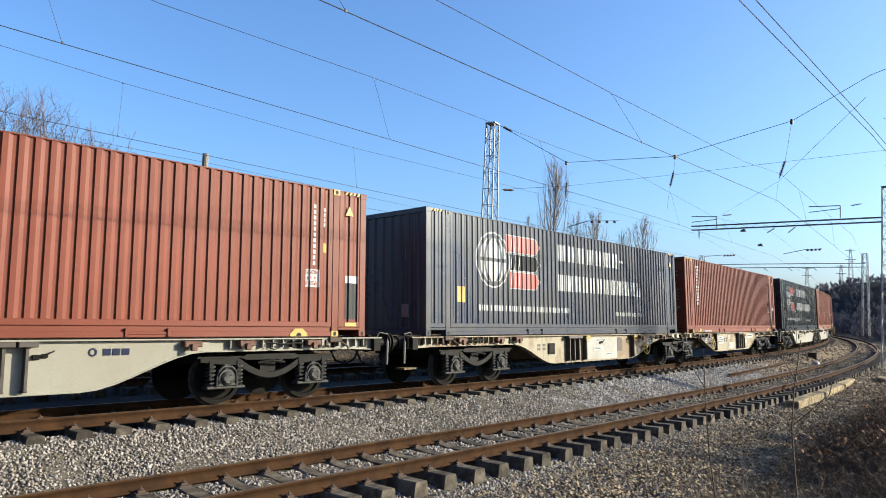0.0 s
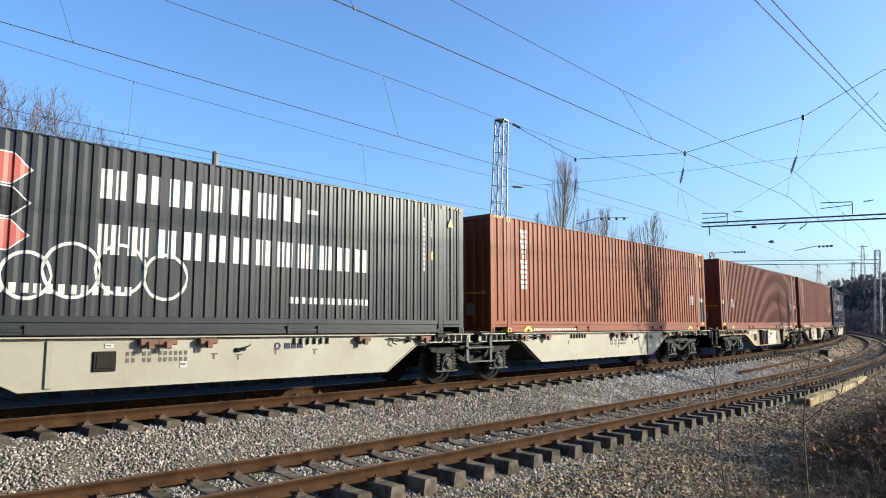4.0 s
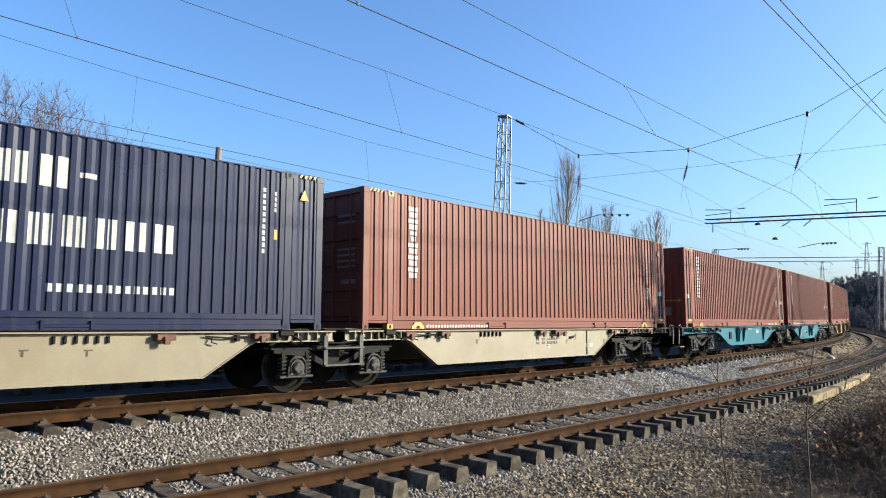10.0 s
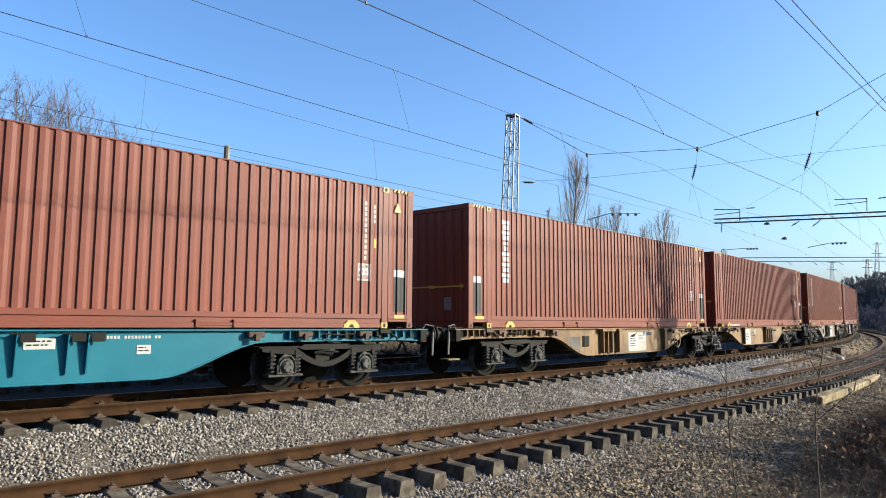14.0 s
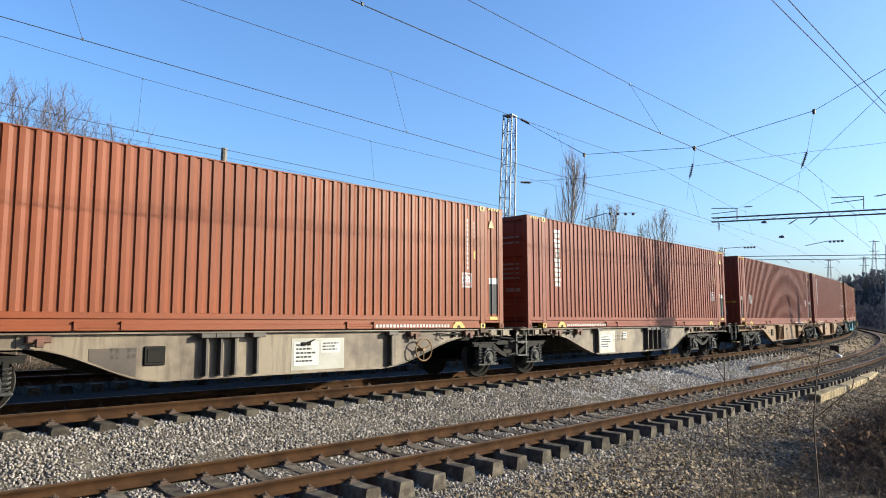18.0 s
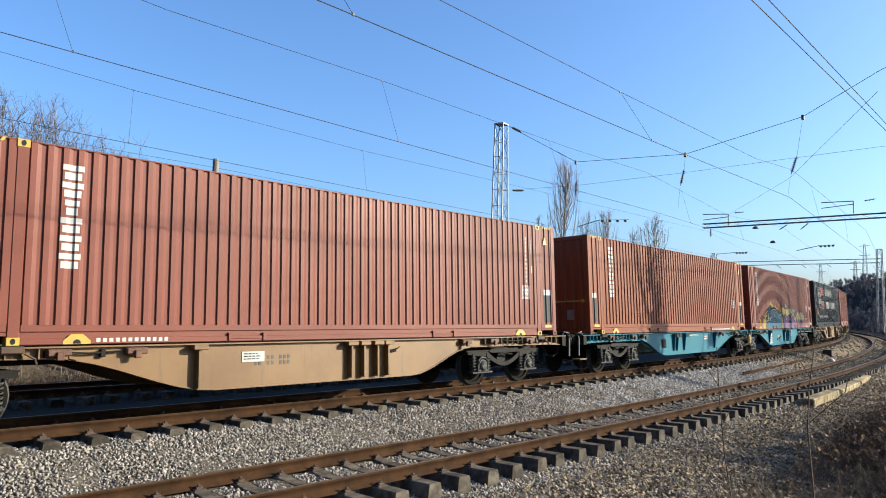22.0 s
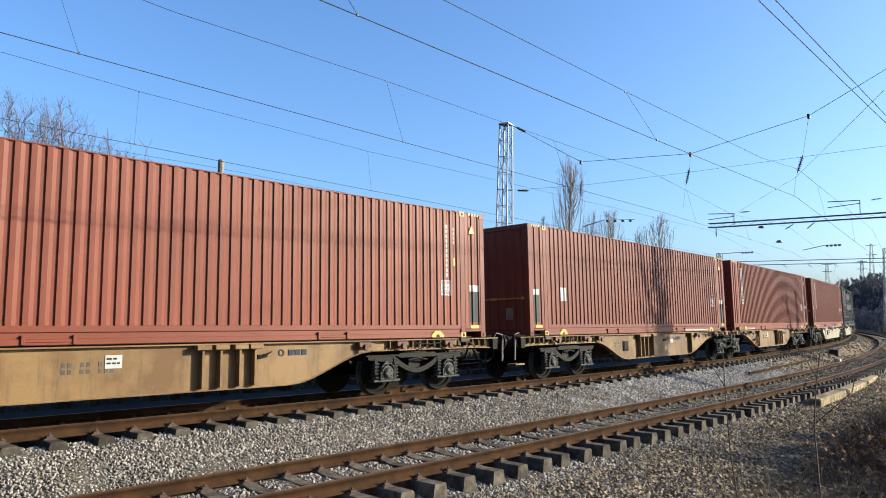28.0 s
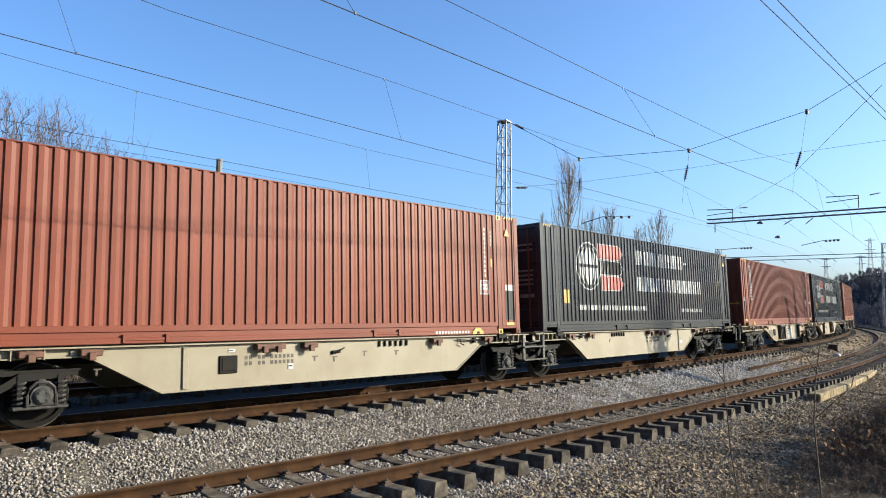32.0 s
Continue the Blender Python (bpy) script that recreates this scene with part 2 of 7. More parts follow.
M["hill"] = surface("hill_scrub", (0.026, 0.020, 0.017), 0.95, 0, (0.014, 0.012, 0.010), 0.12, 1.0, 0.6, shine=0.03)
M["wood_post"] = surface("post_wood", (0.193, 0.174, 0.148), 0.85, 0, (0.129, 0.110, 0.090), 6, 60, 0.3, stretch=(1, 1, 0.1))


# ---- mesh helpers ----
class Shape:
    """Collects vertices and faces for one mesh."""

    def __init__(self):
        self.v, self.f = [], []

    def add(self, verts, faces):
        n = len(self.v)
        self.v += [tuple(p) for p in verts]
        self.f += [tuple(i + n for i in f) for f in faces]
        return self

    def box(self, x0, x1, y0, y1, z0, z1, c=0.0):
        """A box, with its upright and level edges cut by c."""
        if not c:
            return self.add([(x, y, z) for z in (z0, z1) for y in (y0, y1) for x in (x0, x1)],
                            [(0, 2, 3, 1), (4, 5, 7, 6), (0, 1, 5, 4), (2, 6, 7, 3), (0, 4, 6, 2), (1, 3, 7, 5)])
        bm = bmesh.new()
        bmesh.ops.create_cube(bm, size=1.0, matrix=Matrix.LocRotScale(((x0 + x1) / 2, (y0 + y1) / 2, (z0 + z1) / 2), None, (x1 - x0, y1 - y0, z1 - z0)))
        bmesh.ops.bevel(bm, geom=list(bm.edges), offset=c, segments=1, affect="EDGES")
        bm.verts.index_update()
        self.add([v.co[:] for v in bm.verts], [[v.index for v in f.verts] for f in bm.faces])
        bm.free()
        return self

    def plate(self, poly, y0, y1):
        """A plate with the outline poly in x and z, from y0 to y1."""
        n = len(poly)
        self.add([(x, y0, z) for x, z in poly] + [(x, y1, z) for x, z in poly],
                 [tuple(range(n)), tuple(range(2 * n - 1, n - 1, -1))] + [(i, i + n, (i + 1) % n + n, (i + 1) % n) for i in range(n)])
        return self

    def tube(self, points, r, n=8, r1=None, caps=True):
        """A round bar through the points."""
        pts = [Vector(p) for p in points]
        r1 = r if r1 is None else r1
        base = len(self.v)
        for i, p in enumerate(pts):
            d = (pts[min(i + 1, len(pts) - 1)] - pts[max(i - 1, 0)]).normalized()
            a = d.orthogonal().normalized() if abs(d.z) > 0.95 else d.cross(Vector((0, 0, 1))).normalized()
            b = d.cross(a)
            rad = r + (r1 - r) * i / max(len(pts) - 1, 1)
            self.v += [tuple(p + rad * (math.cos(2 * math.pi * k / n) * a + math.sin(2 * math.pi * k / n) * b)) for k in range(n)]
        for i in range(len(pts) - 1):
            for k in range(n):
                j = (k + 1) % n
                self.f.append((base + i * n + k, base + i * n + j, base + (i + 1) * n + j, base + (i + 1) * n + k))
        if caps:
            self.f.append(tuple(base + k for k in range(n))[::-1])
            self.f.append(tuple(base + (len(pts) - 1) * n + k for k in range(n)))
        return self

    def lathe(self, profile, centre, axis="y", n=20):
        """Turns a profile of (along, radius) round an axis through centre."""
        c = Vector(centre)
        base = len(self.v)
        for a, r in profile:
            for k in range(n):
                u, w = r * math.cos(2 * math.pi * k / n), r * math.sin(2 * math.pi * k / n)
                self.v.append(tuple(c + Vector({"y": (u, a, w), "x": (a, u, w), "z": (u, w, a)}[axis])))
        for i in range(len(profile) - 1):
            for k in range(n):
                j = (k + 1) % n
                self.f.append((base + i * n + k, base + i * n + j, base + (i + 1) * n + j, base + (i + 1) * n + k))
        self.f.append(tuple(base + k for k in range(n)))
        self.f.append(tuple(base + (len(profile) - 1) * n + k for k in range(n))[::-1])
        return self

    def mesh(self, name, material, smooth=False):
        me = bpy.data.meshes.new(name)
        me.from_pydata(self.v, [], self.f)
        me.materials.append(material)
        bm = bmesh.new()
        bm.from_mesh(me)
        bmesh.ops.recalc_face_normals(bm, faces=bm.faces)
        bm.to_mesh(me)
        bm.free()
        if smooth:
            me.shade_smooth()
        return me


def from_arrays(name, verts, faces, material):
    """A large mesh from arrays of vertices and of faces with one number of corners."""
    me = bpy.data.meshes.new(name)
    verts, faces = np.asarray(verts, dtype=np.float32), np.asarray(faces, dtype=np.int32)
    k = faces.shape[1]
    me.vertices.add(len(verts))
    me.vertices.foreach_set("co", verts.ravel())
    me.loops.add(faces.size)
    me.loops.foreach_set("vertex_index", faces.ravel())
    me.polygons.add(len(faces))
    me.polygons.foreach_set("loop_start", np.arange(len(faces), dtype=np.int32) * k)
    me.update(calc_edges=True)
    me.materials.append(material)
    return me


def part(name, me, parent, label="", at=None):
    """One mesh object under a thing or a part."""
    ob = new(name, me)
    ob.parent = parent
    if at is not None:
        ob.matrix_basis = at if isinstance(at, Matrix) else Matrix.Translation(at)
    return tagged(ob, label)


def thing(name, data, label, category, group="", kind="", at=None):
    ob = new(name, data)
    if at is not None:
        ob.matrix_basis = at if isinstance(at, Matrix) else Matrix.Translation(at)
    return tagged(ob, label, category, group, kind)


# ---- the line of the tracks: u runs along the train's track, lat towards the camera's side ----
STEP = 0.5
US = np.arange(-420, 560, STEP)
_c = np.clip(US, -30, 160) / 100
CURVE = (-0.003736 + 0.0010818 * _c - 0.00054 * _c ** 2) * np.clip((US + 110) / 60, 0, 1) * np.clip((200 - US) / 40, 0, 1)
TURN = np.concatenate([[0], np.cumsum((CURVE[1:] + CURVE[:-1]) / 2 * STEP)])
ZERO = int(np.searchsorted(US, 0))
TURN -= TURN[ZERO]
PX = np.concatenate([[0], np.cumsum(STEP * (np.cos(TURN[1:]) + np.cos(TURN[:-1])) / 2)])
PY = np.concatenate([[0], np.cumsum(-STEP * (np.sin(TURN[1:]) + np.sin(TURN[:-1])) / 2)])
PX -= PX[ZERO]
PY += 12.196 - PY[ZERO]
CANT = 0.0499


def on_line(u, lat, z=0.0):
    x, y, a = np.interp(u, US, PX), np.interp(u, US, PY), np.interp(u, US, TURN)
    return np.stack(np.broadcast_arrays(x - np.sin(a) * lat, y - np.cos(a) * lat, z), -1)


def rail_pose(u, lat=0.0, z=0.0, cant=CANT):
    """A pose on the line: x along it, y away from the camera's side, tilted with the cant."""
    a = float(np.interp(u, US, TURN))
    return Matrix.Translation(on_line(u, lat, z)) @ Matrix.Rotation(-a, 4, "Z") @ Matrix.Rotation(-cant, 4, "X")


def ride_pose(u, reach=6.0):
    """The pose of a stiff vehicle whose middle is at u, carried reach before and behind."""
    lat, z = 0.7525 * (1 - math.cos(CANT)), -0.7525 * math.sin(CANT)
    a, b = Vector(on_line(u - reach, lat, z)), Vector(on_line(u + reach, lat, z))
    d = b - a
    return Matrix.Translation((a + b) / 2) @ Matrix.Rotation(math.atan2(d.y, d.x), 4, "Z") @ Matrix.Rotation(-CANT, 4, "X")


# profile across the line: lat and height of the ground
BED = [(-8.2, -0.95), (-7.2, -0.42), (-1.6, -0.36), (-1.3, -0.33), (1.25, -0.25), (1.55, -0.30), (2.5, -0.64), (3.2, -0.655), (4.4, -0.68), (4.75, -0.73), (5.2, -0.77), (5.5, -0.82), (6.6, -0.95), (7.4, -1.02)]
LAND = [(-400, 1.0), (-60, 2.0), (-22, 1.6), (-13, 0.4), (-9.5, -0.85), (-8.2, -1.05), (7.0, -1.05), (8.2, -0.95), (10.0, -0.6), (12.0, 0.15), (14, 0.35), (60, 0.6), (400, 1.0)]


def profile(table, lat):
    return np.interp(lat, [a for a, _ in table], [b for _, b in table])


def line_coords(x, y):
    """u and lat of places in the plan."""
    x, y = np.atleast_1d(x), np.atleast_1d(y)
    u, lat = np.empty(len(x)), np.empty(len(x))
    for i in range(0, len(x), 2000):
        d = (x[i:i + 2000, None] - PX[None, ::2]) ** 2 + (y[i:i + 2000, None] - PY[None, ::2]) ** 2
        j = d.argmin(1) * 2
        a = TURN[j]
        dx, dy = x[i:i + 2000] - PX[j], y[i:i + 2000] - PY[j]
        u[i:i + 2000] = US[j] + dx * np.cos(a) - dy * np.sin(a)
        lat[i:i + 2000] = -dx * np.sin(a) - dy * np.cos(a)
    return u, lat


def land_height(x, y):
    u, lat = line_coords(x, y)
    z = profile(LAND, lat)
    far = np.hypot(x - 0, y - 0)
    # the wooded hill beyond the bend
    hx, hy = (x - 240) / 100, (y - 45) / 62
    z = z + 13 * np.exp(-(hx ** 2 + hy ** 2)) * np.clip((far - 95) / 60, 0, 1) * np.clip((np.abs(lat) - 10) / 25, 0, 1)
    bump = np.array([noise.noise((a * 0.35, b * 0.35, 0)) * 0.5 + noise.noise((a * 1.3, b * 1.3, 4)) * 0.22 for a, b in zip(x, y)])
    return z + bump * np.where(np.abs(lat) < 7.2, 0.0, np.clip((np.abs(lat) - 7.2) / 2, 0, 1)) * 0.35


def axis_steps(lo, hi, fine_lo, fine_hi, step):
    mid = list(np.arange(fine_lo, fine_hi + 1e-6, step))
    out, d = [], step
    v = fine_hi
    while v < hi:
        d *= 1.16
        v += d
        out.append(v)
    left, d, v = [], step, fine_lo
    while v > lo:
        d *= 1.16
        v -= d
        left.append(v)
    return np.array(left[::-1] + mid + out)


def build_ground():
    xs, ys = axis_steps(-3000, 3500, -8, 48, 0.45), axis_steps(-3000, 3500, -6, 24, 0.45)
    gx, gy = np.meshgrid(xs, ys)
    gz = land_height(gx.ravel(), gy.ravel())
    nx, ny = len(xs), len(ys)
    i = np.arange((ny - 1) * (nx - 1))
    r, c = i // (nx - 1), i % (nx - 1)
    a = r * nx + c
    me = from_arrays("ground", np.stack([gx.ravel(), gy.ravel(), gz], 1), np.stack([a, a + 1, a + nx + 1, a + nx], 1), M["soil"])
    me.materials.append(M["hill"])
    me.polygons.foreach_set("material_index", ((np.hypot(gx.ravel()[a], gy.ravel()[a]) > 85) & (np.abs(line_coords(gx.ravel()[a], gy.ravel()[a])[1]) > 13)).astype(np.int32))
    thing("ground", me, "brown bare winter soil beside the railway", "ground", kind="structure")
    # ballast bed under the three tracks
    us = np.concatenate([np.arange(-60, -6, 3.0), np.arange(-6, 60, 0.25), np.arange(60, 420, 3.0)])
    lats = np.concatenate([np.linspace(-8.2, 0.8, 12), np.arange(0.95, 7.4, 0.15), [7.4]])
    uu, ll = np.meshgrid(us, lats, indexing="ij")
    p = on_line(uu.ravel(), ll.ravel(), profile(BED, ll.ravel()))
    p[:, 2] += np.array([noise.noise((a * 1.7, b * 1.7, 2)) * 0.03 + noise.noise((a * 7, b * 7, 5)) * 0.015 for a, b, _ in p])
    nu, nl = len(us), len(lats)
    i = np.arange((nu - 1) * (nl - 1))
    r, c = i // (nl - 1), i % (nl - 1)
    a = r * nl + c
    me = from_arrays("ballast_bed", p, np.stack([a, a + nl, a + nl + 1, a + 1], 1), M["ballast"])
    # from lat 0.95 to the far side the train's shade is in the colour
    me.materials.append(M["shaded_bed"])
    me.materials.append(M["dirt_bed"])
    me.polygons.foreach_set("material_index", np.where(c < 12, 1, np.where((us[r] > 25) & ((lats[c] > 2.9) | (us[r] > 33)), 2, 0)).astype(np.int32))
    thing("ballast_bed", me, "grey crushed stone ballast bed under railway tracks", "ballast", kind="structure")


build_ground()

# ---- tracks ----
# centre's lat, height of the rail tops at the far and the near rail, first and last u
TRACKS = {"train": (0.0, -0.075, 0.0, -400, 520), "near": (3.9, -0.45, -0.40, -40, 200), "far": (-5.0, -0.10, -0.06, -60, 240)}
RAIL = [(-0.075, -0.172), (-0.075, -0.160), (-0.012, -0.140), (-0.010, -0.045), (-0.036, -0.030), (-0.036, -0.004), (-0.030, 0.0),
        (0.030, 0.0), (0.036, -0.004), (0.036, -0.030), (0.010, -0.045), (0.012, -0.140), (0.075, -0.160), (0.075, -0.172)]


def build_rail(lat, z, u0, u1):
    near = np.arange(max(u0, -12), min(u1, 70), 1.0)
    us = np.concatenate([np.arange(u0, max(u0, -12), 6.0), near, np.arange(min(u1, 70), u1 + 1, 4.0)])
    n = len(RAIL)
    pts = np.concatenate([on_line(us, lat + a, z + b)[:, None, :] for a, b in RAIL], 1).reshape(-1, 3)
    i = np.arange((len(us) - 1) * n)
    r, c = i // n, i % n
    me = from_arrays("rail", pts, np.stack([r * n + c, r * n + (c + 1) % n, (r + 1) * n + (c + 1) % n, (r + 1) * n + c], 1), M["rail_rust"])
    me.materials.append(M["rail_head"])
    me.polygons.foreach_set("material_index", np.where(c == 6, 1, 0).astype(np.int32))
    return me


def sleeper_mesh():
    s = Shape()
    # waisted concrete beam with sloping sides
    ends = [(-1.3, 0.0), (-0.55, 0.0), (-0.35, -0.03), (0.35, -0.03), (0.55, 0.0), (1.3, 0.0)]
    ring = []
    for y, dz in ends:
        ring.append([(-0.145, y, -0.22), (-0.11, y, -0.01 + dz), (-0.095, y, dz), (0.095, y, dz), (0.11, y, -0.01 + dz), (0.145, y, -0.22)])
    n = 6
    s.v = [p for r in ring for p in r]
    for i in range(len(ends) - 1):
        for k in range(n):
            s.f.append((i * n + k, i * n + (k + 1) % n, (i + 1) * n + (k + 1) % n, (i + 1) * n + k))
    s.f += [tuple(range(n)), tuple(range((len(ends) - 1) * n, len(ends) * n))]
    return s.mesh("sleeper", M["concrete"])


def fastening_mesh():
    """Ribbed plate, clips and coach screws on both sides of a rail."""
    s = Shape()
    s.box(-0.08, 0.08, -0.17, 0.17, 0.001, 0.016)
    for side in (-1, 1):
        y = side * 0.105
        s.box(-0.045, 0.045, y - 0.035, y + 0.035, 0.016, 0.045)
        s.tube([(0, y, 0.04), (0, y, 0.085)], 0.013, 6)
        s.tube([(0, y, 0.05), (0, y, 0.066)], 0.024, 6)
        s.tube([(-0.055, y - side * 0.04, 0.035), (-0.03, y, 0.055), (0.03, y, 0.055), (0.055, y - side * 0.04, 0.035)], 0.009, 5)
    return s.mesh("fastening", M["fastening"])


def build_tracks():
    sl, fs = sleeper_mesh(), fastening_mesh()
    for key, (lat, zf, zn, u0, u1) in TRACKS.items():
        label = {"train": "rusty steel rails of the track that carries the train", "near": "rusty unused railway track on concrete sleepers",
                 "far": "railway track on the other side of the train"}[key]
        root = thing("railway_track", None, label, "railway track", "tracks", at=on_line(0.0, lat, zn))
        inv = root.matrix_basis.inverted()
        for off, z in ((-0.7525, zf), (0.7525, zn)):
            part("rail", build_rail(lat + off, z, u0, u1), root, at=inv)
        cant = math.asin((zn - zf) / 1.505)
        a, b, dense = {"train": (-4, 88, 0.6), "near": (-1, 66, 0.6), "far": (-3, 30, 0.6)}[key]
        for u in np.arange(a, b, dense):
            m = inv @ rail_pose(u + 0.02 * math.sin(u * 7), lat, (zf + zn) / 2 - 0.176, cant) @ pose(0, 0.02 * math.sin(u * 13), 0, 0, 0, 1.2 * math.sin(u * 5))
            p = part("sleeper", sl, root, at=m)
            if u < 45:
                for off in (-0.7525, 0.7525):
                    part("fastening", fs, p, at=(0, off, 0))


build_tracks()


def scatter_stones():
    """Loose crushed stones over the bed, as one piece of stuff."""
    rng = np.random.default_rng(5)
    g = (1 + 5 ** 0.5) / 2
    ball = np.array([(-1, g, 0), (1, g, 0), (-1, -g, 0), (1, -g, 0), (0, -1, g), (0, 1, g), (0, -1, -g), (0, 1, -g), (g, 0, -1), (g, 0, 1), (-g, 0, -1), (-g, 0, 1)]) / 1.9
    d = np.linalg.norm(ball[:, None] - ball[None], axis=2)
    near = d < d[d > 0].min() * 1.05
    tri = np.array([(i, j, k) if np.dot(np.cross(ball[j] - ball[i], ball[k] - ball[i]), ball[i]) > 0 else (i, k, j)
                    for i in range(12) for j in range(i + 1, 12) for k in range(j + 1, 12) if near[i, j] and near[j, k] and near[i, k] and i != j])
    # broken lumps: a ball of few faces with its corners knocked about
    shapes = [ball * rng.uniform(0.7, 1.2, (12, 1)) + rng.normal(0, 0.12, (12, 3)) for _ in range(24)]

    def lay(u0, u1, l0, l1, gap, size, keep=1.0):
        us, ls = np.meshgrid(np.arange(u0, u1, gap), np.arange(l0, l1, gap))
        u = us.ravel() + rng.uniform(-0.5, 0.5, us.size) * gap
        l = ls.ravel() + rng.uniform(-0.5, 0.5, us.size) * gap
        ok = rng.random(us.size) < keep
        for lat, zf, zn, *_ in list(TRACKS.values())[:2]:
            first = 4.0 if lat == 0 else 1.0
            f = (u + first + 300) % 0.6
            f = np.minimum(f, 0.6 - f)
            ok &= ~((f < 0.15) & (np.abs(l - lat) < 1.34))
            for off in (-0.7525, 0.7525):
                ok &= np.abs(l - lat - off) > 0.10
        u, l = u[ok], l[ok]
        r = size * rng.uniform(0.55, 1.25, len(u))
        z = profile(BED, l) + r * rng.uniform(0.0, 0.55, len(u))
        return np.concatenate([on_line(u, l, z), r[:, None]], 1)
    sets = [lay(-3.5, 0.5, 0.95, 7.2, 0.06, 0.034), lay(0.5, 9, 0.95, 7.2, 0.043, 0.025), lay(9, 17, 0.95, 7.4, 0.05, 0.029), lay(17, 33, 0.95, 3.1, 0.062, 0.034), lay(17, 30, 3.1, 7.4, 0.08, 0.042), lay(30, 48, 0.95, 7.2, 0.14, 0.055, 0.7), lay(48, 95, 0.95, 7.2, 0.28, 0.08, 0.45)]
    p = np.concatenate(sets)
    n = len(p)
    which = rng.integers(0, 24, n)
    q = rng.normal(size=(n, 4))
    q /= np.linalg.norm(q, axis=1, keepdims=True)
    w, x, y, zq = q.T
    R = np.stack([1 - 2 * (y * y + zq * zq), 2 * (x * y - zq * w), 2 * (x * zq + y * w), 2 * (x * y + zq * w), 1 - 2 * (x * x + zq * zq), 2 * (y * zq - x * w),
                  2 * (x * zq - y * w), 2 * (y * zq + x * w), 1 - 2 * (x * x + y * y)], 1).reshape(n, 3, 3)
    base = np.stack(shapes)[which] * np.stack([rng.uniform(0.8, 1.3, n), rng.uniform(0.7, 1.1, n), rng.uniform(0.55, 0.9, n)], 1)[:, None, :]
    v = np.einsum("nij,nkj->nki", R, base) * p[:, 3][:, None, None] + p[:, None, :3]
    f = tri[None] + (np.arange(n) * 12)[:, None, None]
    # the shoulder towards the camera is strewn with dead leaves
    u, lat = line_coords(p[:, 0], p[:, 1])
    leafy = rng.random(n) < np.clip((lat - 5.0) / 3.0, 0, 0.5)
    me = from_arrays("ballast_stones", v.reshape(-1, 3), f.reshape(-1, 3), M["stones"])
    me.shade_flat()
    me.materials.append(M["litter"])
    me.materials.append(M["dirt_stone"])
    me.materials.append(M["pale_stone"])
    patch = np.array([noise.noise((a * 0.45, c * 0.45, 7)) for a, c in p[:, :2]])
    inside = (np.abs(lat - 3.9) < 0.72) * 0.25
    browner = np.where(lat < 2.9, (u - 33) / 8, (u - 13) / 17)
    dirty = rng.random(n) < np.clip(0.10 + inside + browner + patch * 0.6 + np.clip((lat - 4.9) / 1.2, 0, 0.55), 0.04, 0.92)
    # paler stones between the tracks, around u 25
    pale_zone = (np.abs(u - 25 + 6 * patch) < 8.5) & (lat < 2.95 + 0.6 * patch)
    me.polygons.foreach_set("material_index", np.repeat(np.where(leafy, 1, np.where(dirty, 2, np.where(pale_zone, 3, 0))).astype(np.int32), 20))
    thing("ballast_stones", me, "loose light grey crushed stones strewn with dead leaves", "ballast", kind="stuff")


scatter_stones()

# ---- containers ----
LENGTH, HEIGHT, HALF = 13.71, 2.896, 1.25
DECK = 1.157
POST40 = 6.096
DEEP = 0.027
# upright steps of the corrugation, where the side comes out again to its outer plane
STEPS = [-6.745, -6.533, -6.275, -5.992] + [-5.775 + 0.2089 * k for k in range(57)] + [6.19, 6.44, 6.66]
BENDS = [(-LENGTH / 2, 0.0), (STEPS[0] - 0.001, 0.0), (STEPS[0], 0.0)]
for _a, _b in zip(STEPS[:-1], STEPS[1:]):
    BENDS += [(_a + 0.36 * (_b - _a), 0.0), (_a + 0.66 * (_b - _a), -DEEP), (_b - 0.013, -DEEP), (_b, 0.0)]
BENDS.append((LENGTH / 2, 0.0))
BEND_X, BEND_Y = [p[0] for p in BENDS], [p[1] for p in BENDS]


def rib(x):
    """Depth of the corrugation at x along the side: 0 at the outer plane."""
    return float(np.interp(x, BEND_X, BEND_Y))


def rib_breaks(x0, x1):
    """Places between x0 and x1 where the side bends."""
    return sorted({x0, x1} | {x for x in BEND_X if x0 < x < x1})


def side_mesh(material):
    s = Shape()
    xs = rib_breaks(-LENGTH / 2 + 0.1, LENGTH / 2 - 0.1)
    v, f = [], []
    for x in xs:
        y = -HALF + 0.012 - rib(x)
        v += [(x, y, 0.28), (x, y, HEIGHT - 0.028), (x, y + 0.03, HEIGHT - 0.028), (x, y + 0.03, 0.28)]
    for i in range(len(xs) - 1):
        for k in range(4):
            f.append((4 * i + k, 4 * i + (k + 1) % 4, 4 * i + 4 + (k + 1) % 4, 4 * i + 4 + k))
    f += [(0, 1, 2, 3), tuple(4 * (len(xs) - 1) + k for k in (3, 2, 1, 0))]
    return s.add(v, f).mesh("side_panel", material)


